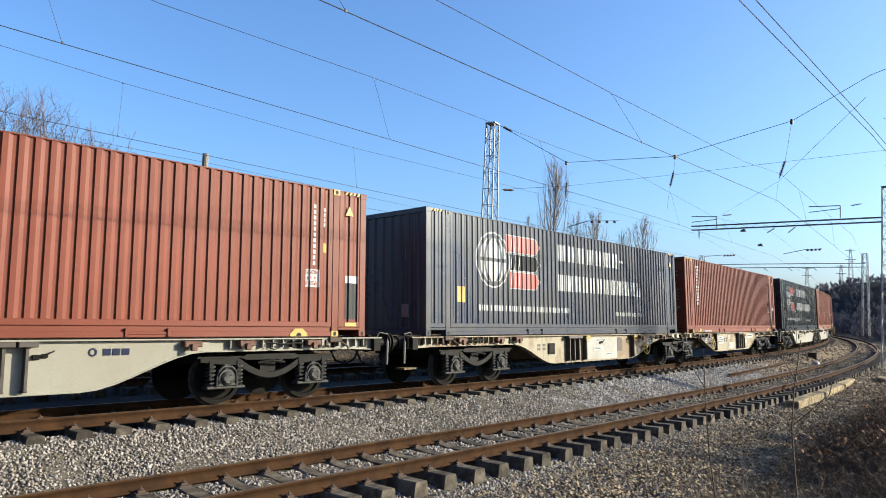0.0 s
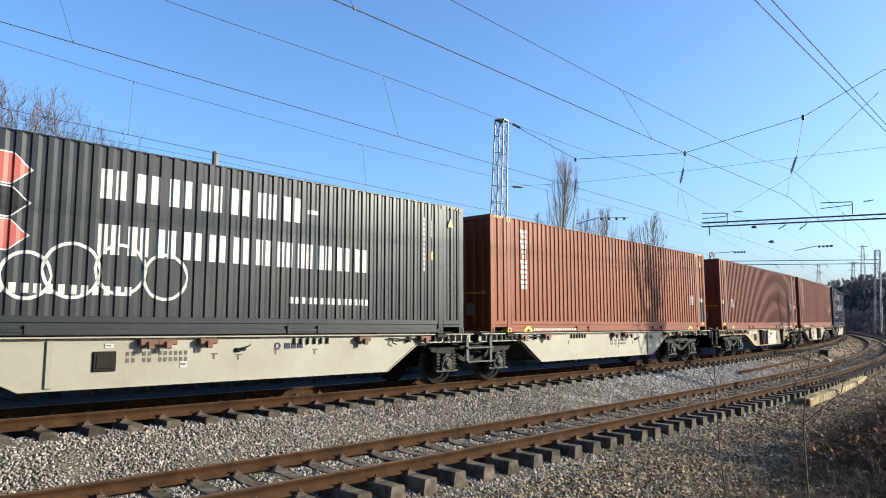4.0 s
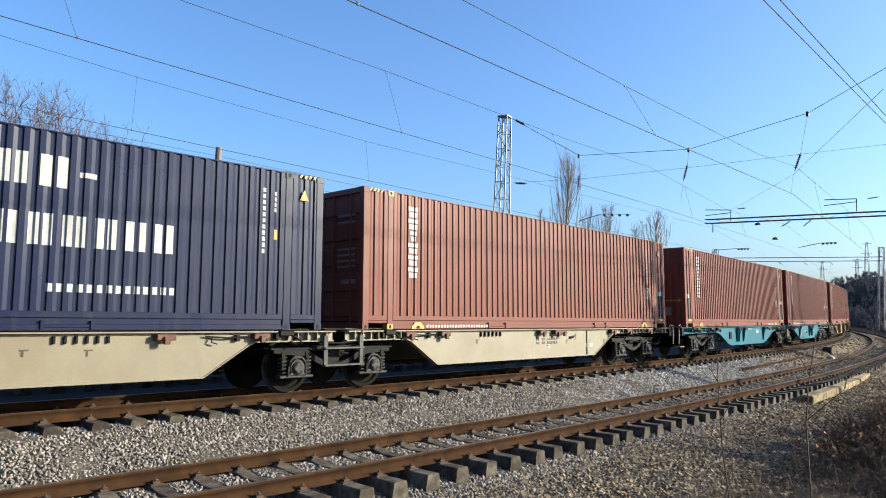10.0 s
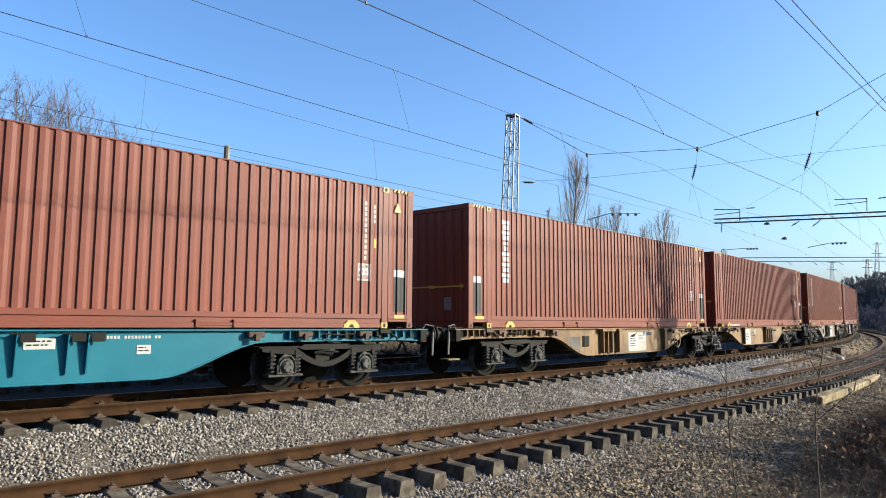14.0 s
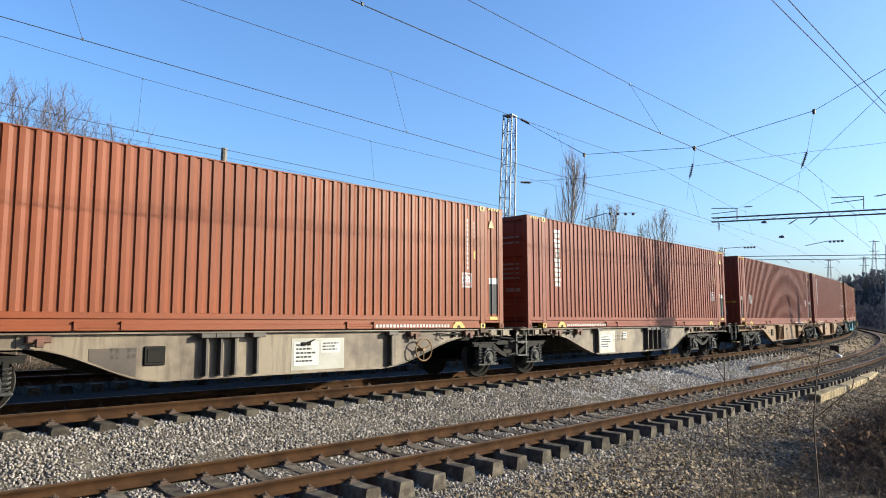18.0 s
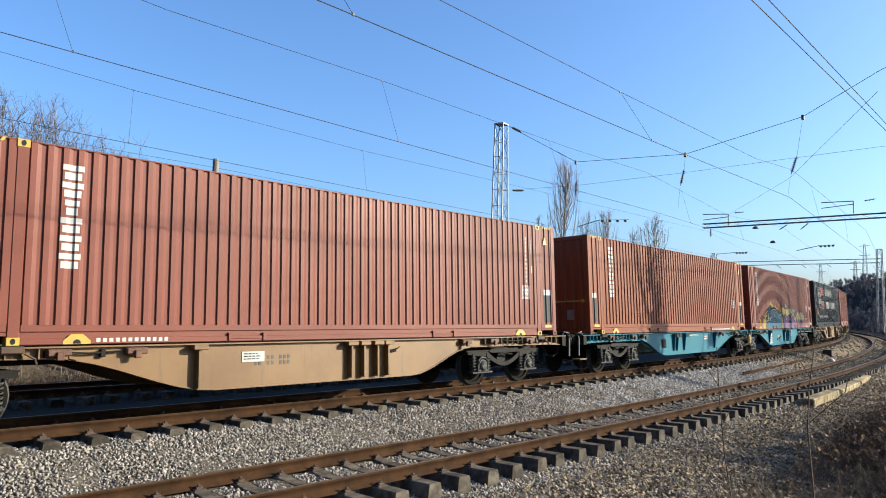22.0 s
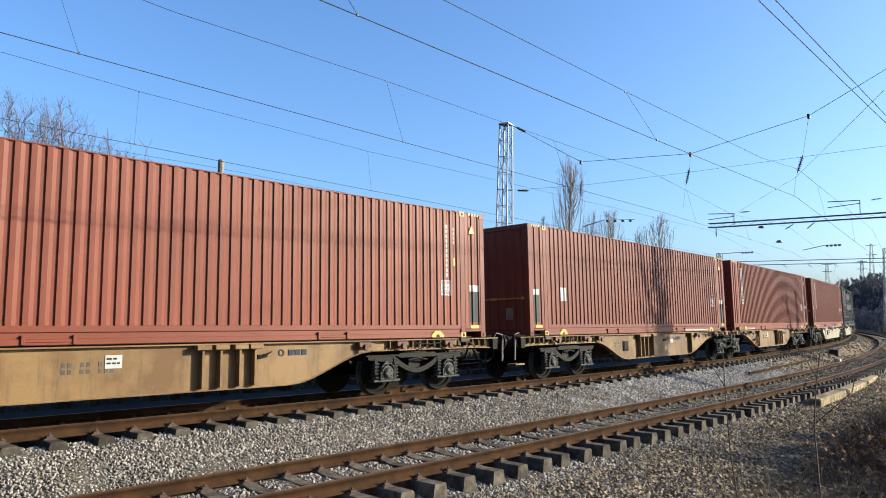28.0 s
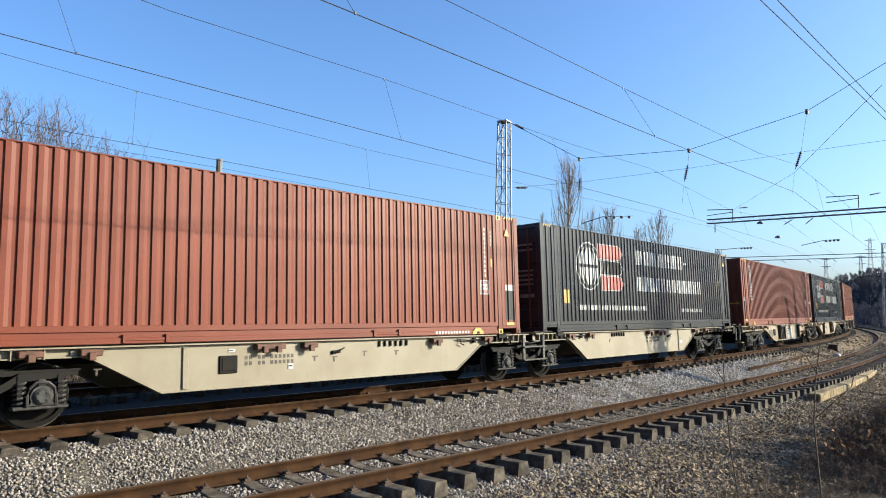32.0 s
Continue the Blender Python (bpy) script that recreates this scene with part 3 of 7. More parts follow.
def end_mesh(material):
    """The corrugated front wall of a container."""
    s = Shape()
    y, v = -1.13, []
    ys = []
    while y < 1.13:
        for a, d in ((0.0, 0.04), (0.11, 0.04), (0.15, 0.0), (0.24, 0.0)):
            if y + a < 1.13:
                ys.append((y + a, d))
        y += 0.28
    ys.append((1.13, 0.0))
    for a, d in ys:
        v += [(0.01 + d, a, 0.15), (0.01 + d, a, HEIGHT - 0.08), (0.09, a, HEIGHT - 0.08), (0.09, a, 0.15)]
    n = len(ys)
    f = [(4 * i + k, 4 * i + (k + 1) % 4, 4 * i + 4 + (k + 1) % 4, 4 * i + 4 + k) for i in range(n - 1) for k in range(4)]
    f += [(0, 1, 2, 3), tuple(4 * (n - 1) + k for k in (3, 2, 1, 0))]
    return s.add(v, f).mesh("end_panel", material)


def door_mesh(material):
    """One door leaf with pressed fields, hinged at y 1.13."""
    zs = [0.17]
    n = 5
    step = (HEIGHT - 0.27) / n
    rows = []
    for k in range(n):
        z = 0.17 + k * step
        rows += [(z, 0.05), (z + 0.07, 0.05), (z + 0.10, 0.02), (z + step - 0.10, 0.02), (z + step - 0.07, 0.05)]
    rows.append((0.17 + n * step, 0.05))
    v = []
    for z, x in rows:
        v += [(x, 0.012, z), (x, 1.13, z), (0.085, 1.13, z), (0.085, 0.012, z)]
    m = len(rows)
    f = [(4 * i + k, 4 * i + (k + 1) % 4, 4 * i + 4 + (k + 1) % 4, 4 * i + 4 + k) for i in range(m - 1) for k in range(4)]
    f += [(0, 1, 2, 3), tuple(4 * (m - 1) + k for k in (3, 2, 1, 0))]
    return Shape().add(v, f).mesh("door", material)


def beam_mesh(material):
    return Shape().box(0.0, 0.1, -1.16, 1.16, 0.0, 0.12, 0.012).mesh("end_beam", material)


def post_mesh(material):
    s = Shape()
    s.box(-0.08, 0.08, -HALF, -HALF + 0.14, 0.1, HEIGHT - 0.1, 0.012)
    return s.mesh("corner_post", material)


def casting_mesh(material):
    """A corner casting with its oval holes."""
    s = Shape()
    s.box(-0.085, 0.085, -HALF - 0.004, -HALF + 0.16, 0.0, 0.118, 0.008)
    return s.mesh("corner_casting", material)


def slot_mesh():
    s = Shape()
    s.plate([(0.032 * math.cos(a), 0.06 + 0.042 * math.sin(a)) for a in np.linspace(0, 2 * math.pi, 13)[:-1]], -HALF - 0.0085, -HALF - 0.004)
    return s.mesh("slot", M["black"])


def rails_mesh(material, top):
    s = Shape()
    z0, z1 = (HEIGHT - 0.028, HEIGHT - 0.004) if top else (0.19, 0.285)
    for a, b in ((-LENGTH / 2 + 0.08, -POST40 - 0.085), (-POST40 + 0.085, POST40 - 0.085), (POST40 + 0.085, LENGTH / 2 - 0.08)):
        s.box(a, b, -HALF + (0.008 if top else 0.004), -HALF + 0.06, z0, z1, 0.005)
        if not top and b - a > 3:
            # fork pockets and lower flange between the inner posts
            s.box(a, b, -HALF + 0.03, -HALF + 0.06, 0.09, 0.19)
            s.box(a, b, -HALF + 0.006, -HALF + 0.06, 0.008, 0.10, 0.008)
        elif not top:
            s.box(a, b, -HALF + 0.004, -HALF + 0.05, 0.13, 0.185, 0.008)
    return s.mesh("top_rail" if top else "bottom_rail", material)


def pocket_mesh(material):
    s = Shape()
    s.box(-0.32, 0.32, -HALF - 0.002, -HALF + 0.05, 0.045, 0.10, 0.01)
    s.box(-0.36, -0.31, -HALF - 0.02, -HALF + 0.03, 0.02, 0.15, 0.006)
    s.box(0.31, 0.36, -HALF - 0.02, -HALF + 0.03, 0.02, 0.15, 0.006)
    return s.mesh("fork_pocket", material)


def roof_mesh(material):
    s = Shape()
    n = 24
    for k in range(n):
        x0 = -LENGTH / 2 + 0.1 + k * (LENGTH - 0.2) / n
        s.box(x0, x0 + (LENGTH - 0.2) / n * 0.62, -HALF + 0.05, HALF - 0.05, HEIGHT - 0.03, HEIGHT - 0.005)
    s.box(-LENGTH / 2 + 0.09, LENGTH / 2 - 0.09, -HALF + 0.05, HALF - 0.05, HEIGHT - 0.05, HEIGHT - 0.02)
    return s.mesh("roof", material)


def floor_mesh():
    s = Shape()
    s.box(-LENGTH / 2 + 0.09, LENGTH / 2 - 0.09, -HALF + 0.05, HALF - 0.05, 0.12, 0.17)
    return s.mesh("underside", M["dark_steel"])


def decal(shapes, material, lift=0.003):
    """Paint on the corrugated side: each shape is x0, x1 and a function of x that gives lower and upper height."""
    s = Shape()
    for x0, x1, f in shapes:
        curved = callable(f)
        xs = rib_breaks(x0, x1)
        if curved:
            xs = sorted(set(xs) | {round(v, 4) for v in np.linspace(x0, x1, max(3, int((x1 - x0) / 0.03)))})
        v, faces = [], []
        for x in xs:
            a, b = f(x) if curved else f
            y = -HALF + 0.012 - rib(x) - lift
            v += [(x, y, a), (x, y, b)]
        faces = [(2 * i, 2 * i + 2, 2 * i + 3, 2 * i + 1) for i in range(len(xs) - 1)]
        s.add(v, faces)
    me = bpy.data.meshes.new("marking")
    me.from_pydata(s.v, [], s.f)
    me.materials.append(material)
    return me


def ellipse(cx, cz, a, b, lean=0.0, top=1.0):
    """An oval, leaning with x; top scales its upper half."""
    def f(x):
        k = max(0.0, 1 - ((x - cx) / a) ** 2) ** 0.5
        m = cz + lean * (x - cx)
        return (m - b * k, m + b * k * top)
    return (cx - a + 1e-4, cx + a - 1e-4, f)


def slab_shape(points_low, points_high):
    xs0, xs1 = points_low[0][0], points_low[-1][0]

    def f(x):
        return (float(np.interp(x, [p[0] for p in points_low], [p[1] for p in points_low])),
                float(np.interp(x, [p[0] for p in points_high], [p[1] for p in points_high])))
    return (xs0, xs1, f)


def ring_shapes(cx, cz, r, w):
    """A round outline as upper and lower strokes."""
    out = []
    for sign in (1, -1):
        def f(x, sign=sign):
            o = max(0.0, r * r - (x - cx) ** 2) ** 0.5
            i = max(0.0, (r - w) ** 2 - (x - cx) ** 2) ** 0.5
            return (cz + i, cz + o) if sign > 0 else (cz - o, cz - i)
        out.append((cx - r, cx + r, f))
    return out


CACHE = {}


def cached(key, make):
    if key not in CACHE:
        CACHE[key] = make()
    return CACHE[key]


def bars(x0, x1, z0, z1, n, fill=0.62):
    """A row of plain bars in place of writing."""
    w = (x1 - x0) / n
    return [(x0 + k * w, x0 + k * w + w * fill, (z0, z1)) for k in range(n)]


def tall_mark():
    """Six big white marks, one under another, as pairs of plain bars."""
    out = []
    for k in range(6):
        z1 = 2.63 - k * 0.262
        wide = 0.15 if k != 2 else 0.10
        out += [(-5.42 - wide, -5.42 + wide, (z1 - 0.085, z1)), (-5.42 - wide * 0.8, -5.42 + wide * 0.8, (z1 - 0.22, z1 - 0.115))]
    return decal(out, M["white"])


def text_mesh(text, wide, high):
    """Upright letters on the side that faces the camera, centred, of a set width and height."""
    curve = bpy.data.curves.new("lettering", "FONT")
    curve.body = text
    curve.extrude = 0.02
    ob = bpy.data.objects.new("lettering", curve)
    me = bpy.data.meshes.new_from_object(ob)
    bpy.data.objects.remove(ob)
    co = np.array([v.co[:] for v in me.vertices])
    lo, hi = co.min(0), co.max(0)
    for v, p in zip(me.vertices, co):
        v.co = ((p[0] - (lo[0] + hi[0]) / 2) / (hi[0] - lo[0]) * wide, -HALF - 0.005 - 0.1 * p[2] - rib(5.565 + (p[0] - (lo[0] + hi[0]) / 2) / (hi[0] - lo[0]) * wide), (p[1] - lo[1]) / (hi[1] - lo[1]) * high)
    me.materials.clear()
    me.materials.append(M["logo_red"])
    return me


def build_container(paint, tall=False, panel_lead=False, web="", dark=None, spray="", doors_lead=False, label=""):
    root = thing("shipping_container", None, label, "container", "containers on the train")
    mat = M[paint]
    half = LENGTH / 2
    mirror = Matrix.Rotation(math.pi, 4, "Z")
    sd = cached(("side", paint), lambda: side_mesh(mat))
    for m in (Matrix(), mirror):
        part("side_panel", sd, root, at=m)
        part("top_rail", cached(("top", paint), lambda: rails_mesh(mat, True)), root, at=m)
        part("bottom_rail", cached(("bot", paint), lambda: rails_mesh(mat, False)), root, at=m)
        pm, cm, sm = cached(("post", paint), lambda: post_mesh(mat)), cached(("cast", paint), lambda: casting_mesh(mat)), cached("slot", slot_mesh)
        cy = cached("cast_yellow", lambda: casting_mesh(M["yellow"]))
        for x in (-half + 0.08, -POST40, POST40, half - 0.08):
            p = part("corner_post", pm, root, at=m @ Matrix.Translation((x, 0, 0)))
            inner = abs(x) < 6.2
            for z in (0.0, HEIGHT - 0.118):
                c = part("corner_casting", cy if inner and not dark else cm, p, at=(0, 0, z))
            if m == Matrix():
                part("slot", sm, p, at=(0, 0, 0))
                if inner:
                    part("slot", sm, p, at=(0, 0, HEIGHT - 0.118))
        for x in (-2.5, 2.45):
            part("fork_pocket", cached(("fork", paint), lambda: pocket_mesh(mat)), root, at=m @ Matrix.Translation((x, 0, 0)))
    part("roof", cached(("roof", paint), lambda: roof_mesh(mat)), root)
    part("underside", cached("floor", floor_mesh), root)
    for back, at in ((not doors_lead, Matrix.Translation((-half, 0, 0))), (doors_lead, Matrix.Translation((half, 0, 0)) @ mirror)):
        for z in (0.02, HEIGHT - 0.122):
            e = part("end_beam", cached(("beam", paint), lambda: beam_mesh(mat)), root, at=at @ Matrix.Translation((0, 0, z)))
        if back:
            e = part("end_panel", cached(("end", paint), lambda: end_mesh(mat)), root, at=at)
        else:
            for y in (1, -1):
                d = part("door", cached(("door", paint, y), lambda: door_mesh(mat) if y > 0 else flipped(door_mesh(mat))), root, at=at)
                for r in (0.3, 0.85):
                    part("lock_rod", cached("rod", lambda: Shape().tube([(0.012, 0, 0.1), (0.012, 0, HEIGHT - 0.1)], 0.02).mesh("lock_rod", mat)), d, at=(0, y * r, 0))
                if y < 0 and at.translation.x < 0:
                    for z in (2.32, 2.18, 1.62, 1.50, 1.38, 1.26):
                        part("writing_bar", cached("wbar", lambda: Shape().box(0.012, 0.03, -0.98, -0.42, 0, 0.045).mesh("writing_bar", M["grey_steel"])), d, at=(0, 0, z))
                    part("label_plate", cached("dplate", lambda: Shape().box(0.010, 0.03, -1.0, -0.55, 0.93, 1.02).mesh("label_plate", M["grey_steel"])), d)
    if not doors_lead:
        e = [o for o in root.children if o.name.startswith("end_panel")][0]
        if not dark:
            part("arrow_mark", cached("arrow", arrow_mark), e, "faint orange arrow")
        for y in (-0.72, 0.78):
            part("label_plate", cached("endplates", end_plates), e, at=(0, y, 0))
    # warning stripes and triangles that every one carries
    [part("hazard_stripes", cached("stripes", hazard), root, at=(x, 0, 0)) for x in (-6.7, 6.3)]
    part("warning_triangle", cached("triangle", triangle), root)
    if not dark:
        plate = part("data_plate", cached("plate", lambda: decal([(5.41, 5.72, (0.94, 1.28))], M["white"])), root, "white warning plate with red print")
        for text, z, size in (("CAUTION", 1.195, 0.066), ("HIGH", 0.975, 0.085)):
            part("lettering", cached(("text", text), lambda: text_mesh(text, 0.27, size)), plate, "red letters", at=(5.565, 0, z))
        for x in (-0.06, 0.05):
            part("print_bar", cached("redbar", lambda: Shape().box(-0.02, 0.02, -HALF - 0.006, -HALF - 0.002, 0, 0.05).mesh("print_bar", M["logo_red"])), plate, at=(5.565 + x, -rib(5.565 + x), 1.095))
    part("number_bar", cached(("num", bool(dark)), lambda: decal([(5.56, 5.63, (z, z + 0.075)) for z in np.arange(1.36, 2.55, 0.11)] + [(5.80, 5.85, (z, z + 0.07)) for z in np.arange(2.12, 2.5, 0.1)], M["white"])), root)
    tagged([o for o in root.children if o.name.startswith("number_bar")][0], kind="stuff")
    part("yellow_label", cached("yl", lambda: decal([(5.80, 5.88, (1.62, 1.80))], M["yellow"])), root)
    if not dark:
        part("shield_panel", cached("shield1", lambda: shield(6.36)), root, "dark grey panel with a white strip")
        part("yellow_plate", cached("yp1", lambda: Shape().box(6.34, 6.62, -HALF - 0.003, -HALF + 0.01, 0.20, 0.275).mesh("yellow_plate", M["yellow"])), root)
        for x in (-5.27, 5.27):
            part("hole", cached("lmh", lifting_hole), part("lifting_mark", cached("lm", lifting), root, at=(x, 0, 0)))
    if panel_lead:
        part("shield_panel", cached("shield0", lambda: shield(-6.66)), root, "dark grey panel with a white strip")
        part("yellow_plate", cached("yp0", lambda: Shape().box(-6.62, -6.30, -HALF - 0.003, -HALF + 0.01, 0.20, 0.275).mesh("yellow_plate", M["yellow"])), root)
    if tall:
        part("tall_marking", cached("tall", tall_mark), root, "row of white painted blocks")
    elif panel_lead and not dark:
        part("data_plate", cached("plate0", lambda: decal([(-5.35, -5.07, (0.92, 1.28))], M["white"])), root, "white data plate")
    if web:
        x0, n = {"short_lead": (-5.0, 12), "long_lead": (-5.0, 23), "short_tail": (2.55, 12), "long_tail": (2.6, 23)}[web]
        wide = n * 0.094
        x0 = x0 if "lead" in web else 5.0 - wide
        part("web_bars", cached(web, lambda: Shape_bars(x0, wide, n)), root, "row of small white bars")
    if dark:
        express(root, dark)
    if spray == "pieces":
        graffiti(root)
    elif spray == "outline":
        outline_tag(root)
    return root


def Shape_bars(x0, wide, n):
    s = Shape()
    for k in range(n):
        x = x0 + k * wide / n
        s.box(x, x + wide / n * 0.62, -HALF + 0.002, -HALF + 0.01, 0.035, 0.095)
    return s.mesh("web_bars", M["white"])


def flipped(me):
    """The mesh mirrored across the middle of the wagon."""
    me.transform(Matrix.Diagonal((1, -1, 1, 1)))
    me.flip_normals()
    return me


def arrow_mark():
    s = Shape()
    s.box(0.004, 0.012, -1.0, 1.05, 0.95, 0.985)
    s.add([(0.003, -1.0, 0.90), (0.003, -1.0, 1.035), (0.003, -1.13, 0.967)], [(0, 1, 2)])
    s.add([(0.003, 0.0, 0.93), (0.003, 0.0, 1.0), (0.003, -0.2, 1.0), (0.003, -0.2, 0.93)], [(0, 1, 2, 3)])
    return s.mesh("arrow_mark", M["yellow"])


def end_plates():
    s = Shape()
    s.box(-0.002, 0.012, 0.0, 0.22, 0.42, 0.72)
    return s.mesh("label_plate", M["grey_steel"])


def hazard():
    s = Shape()
    for x0 in (0.0,):
        for k in range(4):
            x = x0 + k * 0.1
            s.add([(x, -HALF - 0.0025, HEIGHT - 0.072), (x + 0.05, -HALF - 0.0025, HEIGHT - 0.072), (x + 0.09, -HALF - 0.0025, HEIGHT - 0.012), (x + 0.04, -HALF - 0.0025, HEIGHT - 0.012)], [(0, 1, 2, 3)])
    return s.mesh("hazard_stripes", M["yellow"])


def triangle():
    s = Shape()
    y = -HALF - 0.001
    x, z, w = 6.42, 2.40, 0.10
    s.add([(x - w, y, z), (x + w, y, z), (x, y, z + 0.2)], [(0, 1, 2)])
    return s.mesh("warning_triangle", M["yellow"])


def lifting():
    s = Shape()
    for x in (0.0,):
        s.plate([(x - 0.19, 0.012), (x + 0.19, 0.012), (x + 0.19, 0.06), (x + 0.08, 0.155), (x - 0.08, 0.155), (x - 0.19, 0.06)], -HALF - 0.003, -HALF + 0.006)
    return s.mesh("lifting_mark", M["yellow"])


def lifting_hole():
    return Shape().plate([(0.055 * math.cos(a), 0.018 + 0.062 * math.sin(a)) for a in np.linspace(0, math.pi, 9)], -HALF - 0.006, -HALF - 0.003).mesh("hole", M["black"])


def shield(x0):
    a, b = (x0, x0 + 0.30)
    me = decal([(a, b, (0.34, 1.05))], M["grey_panel"])
    top = decal([(a, b, (1.055, 1.20))], M["white"])
    bm = bmesh.new()
    bm.from_mesh(me)
    n = len(bm.faces)
    bm.from_mesh(top)
    bm.faces.ensure_lookup_table()
    me.materials.append(M["white"])
    for f in bm.faces[n:]:
        f.material_index = 1
    bm.to_mesh(me)
    bm.free()
    return me


def express(root, variant):
    """The haulier's emblem and two rows of lettering, as plain shapes."""
    c, z, r = -4.32, 1.87, 0.70
    part("emblem", cached("disc", lambda: decal(ring_shapes(c, z, r, 0.038) + [ellipse(c, z, 0.55, 0.575)], M["white"])), root, "white ring round a split white disc")

    def meridians():
        def crescent(sign):
            o, i = ellipse(c, z, 0.40, 0.60)[2], ellipse(c, z, 0.29, 0.545)[2]
            return [(c - 0.40, c + 0.40, lambda x: (max(i(x)[1], z), max(o(x)[1], z)) if sign > 0 else (min(o(x)[0], z), min(i(x)[0], z)))]
        return decal(crescent(1) + crescent(-1) + [(c - 0.62, c + 0.62, (z - 0.045, z + 0.045)), (c - 0.013, c + 0.013, (z - 0.58, z + 0.58))], M[variant], 0.006)
    part("emblem_cross", cached(("cross", variant), meridians), root)

    def arrow(k, grow):
        z0, z1 = ((2.13, 2.55), (1.665, 2.07), (1.20, 1.61))[k]
        z0, z1, x0, e = z0 - grow, z1 + grow, -3.62, 1.6 * grow
        m = (z0 + z1) / 2
        slant = 0.16 if k == 0 else -0.10 if k == 2 else 0.0
        return slab_shape([(x0 - max(slant, 0), z0), (-2.45, z0), (-2.22 + e, m)], [(x0 - max(slant, 0), z1), (-2.45, z1), (-2.22 + e, m)])
    for k in range(3):
        part("arrow_outline", cached(("ao", k), lambda: decal([arrow(k, 0.022)], M["white"], 0.003)), root, "white outline of an arrow bar")
        part("arrow_bar", cached(("ar", k, variant), lambda: decal([arrow(k, 0.0)], M["black" if k == 1 else "logo_red"], 0.006)), root, "dark arrow bar" if k == 1 else "red arrow bar")
        z0, z1 = ((2.13, 2.55), (1.665, 2.07), (1.20, 1.61))[k]
        for x in (-3.58, -3.44, -3.26):
            stroke = (x, x + 0.11, lambda v, x=x: (max(z0, z0 + (v - x - 0.035) / 0.075 * (z1 - z0)), min(z1, z0 + (v - x) / 0.075 * (z1 - z0))))
            part("slant_stroke", cached(("sl", k, x), lambda: decal([stroke], M["white"], 0.008)), root)

    def white_row(x0, x1, z0, z1, n):
        """A pair of plain bars for each letter."""
        out, w = [], (x1 - x0) / n
        for k in range(n):
            x = x0 + k * w
            if n == 8 and k == 7:
                out.append((x, x + w * 0.45, (z0 + 0.19, z0 + 0.27)))
            else:
                out += [(x, x + w * 0.30, (z0, z1)), (x + w * 0.42, x + w * 0.70, (z0, z1))]
        return decal(out, M["white"])
    part("lettering", cached("row0", lambda: white_row(-1.26, 3.05, 2.07, 2.53, 8)), root, "row of white bars")
    part("lettering", cached("row1", lambda: white_row(-1.26, 4.1, 1.22, 1.68, 12)), root, "row of white bars")
    part("small_lettering", cached("row2", lambda: decal(bars(-4.94, -0.67, 0.60, 0.74, 27, 0.6), M["white"])), root, "row of small white bars")
    part("small_lettering", cached("row3", lambda: decal(bars(2.14, 4.07, 0.56, 0.68, 14, 0.6), M["white"])), root, "row of small white bars")
    part("yellow_label", cached("yl2", lambda: decal([(-5.75, -5.43, (0.78, 1.15))], M["yellow"])), root)


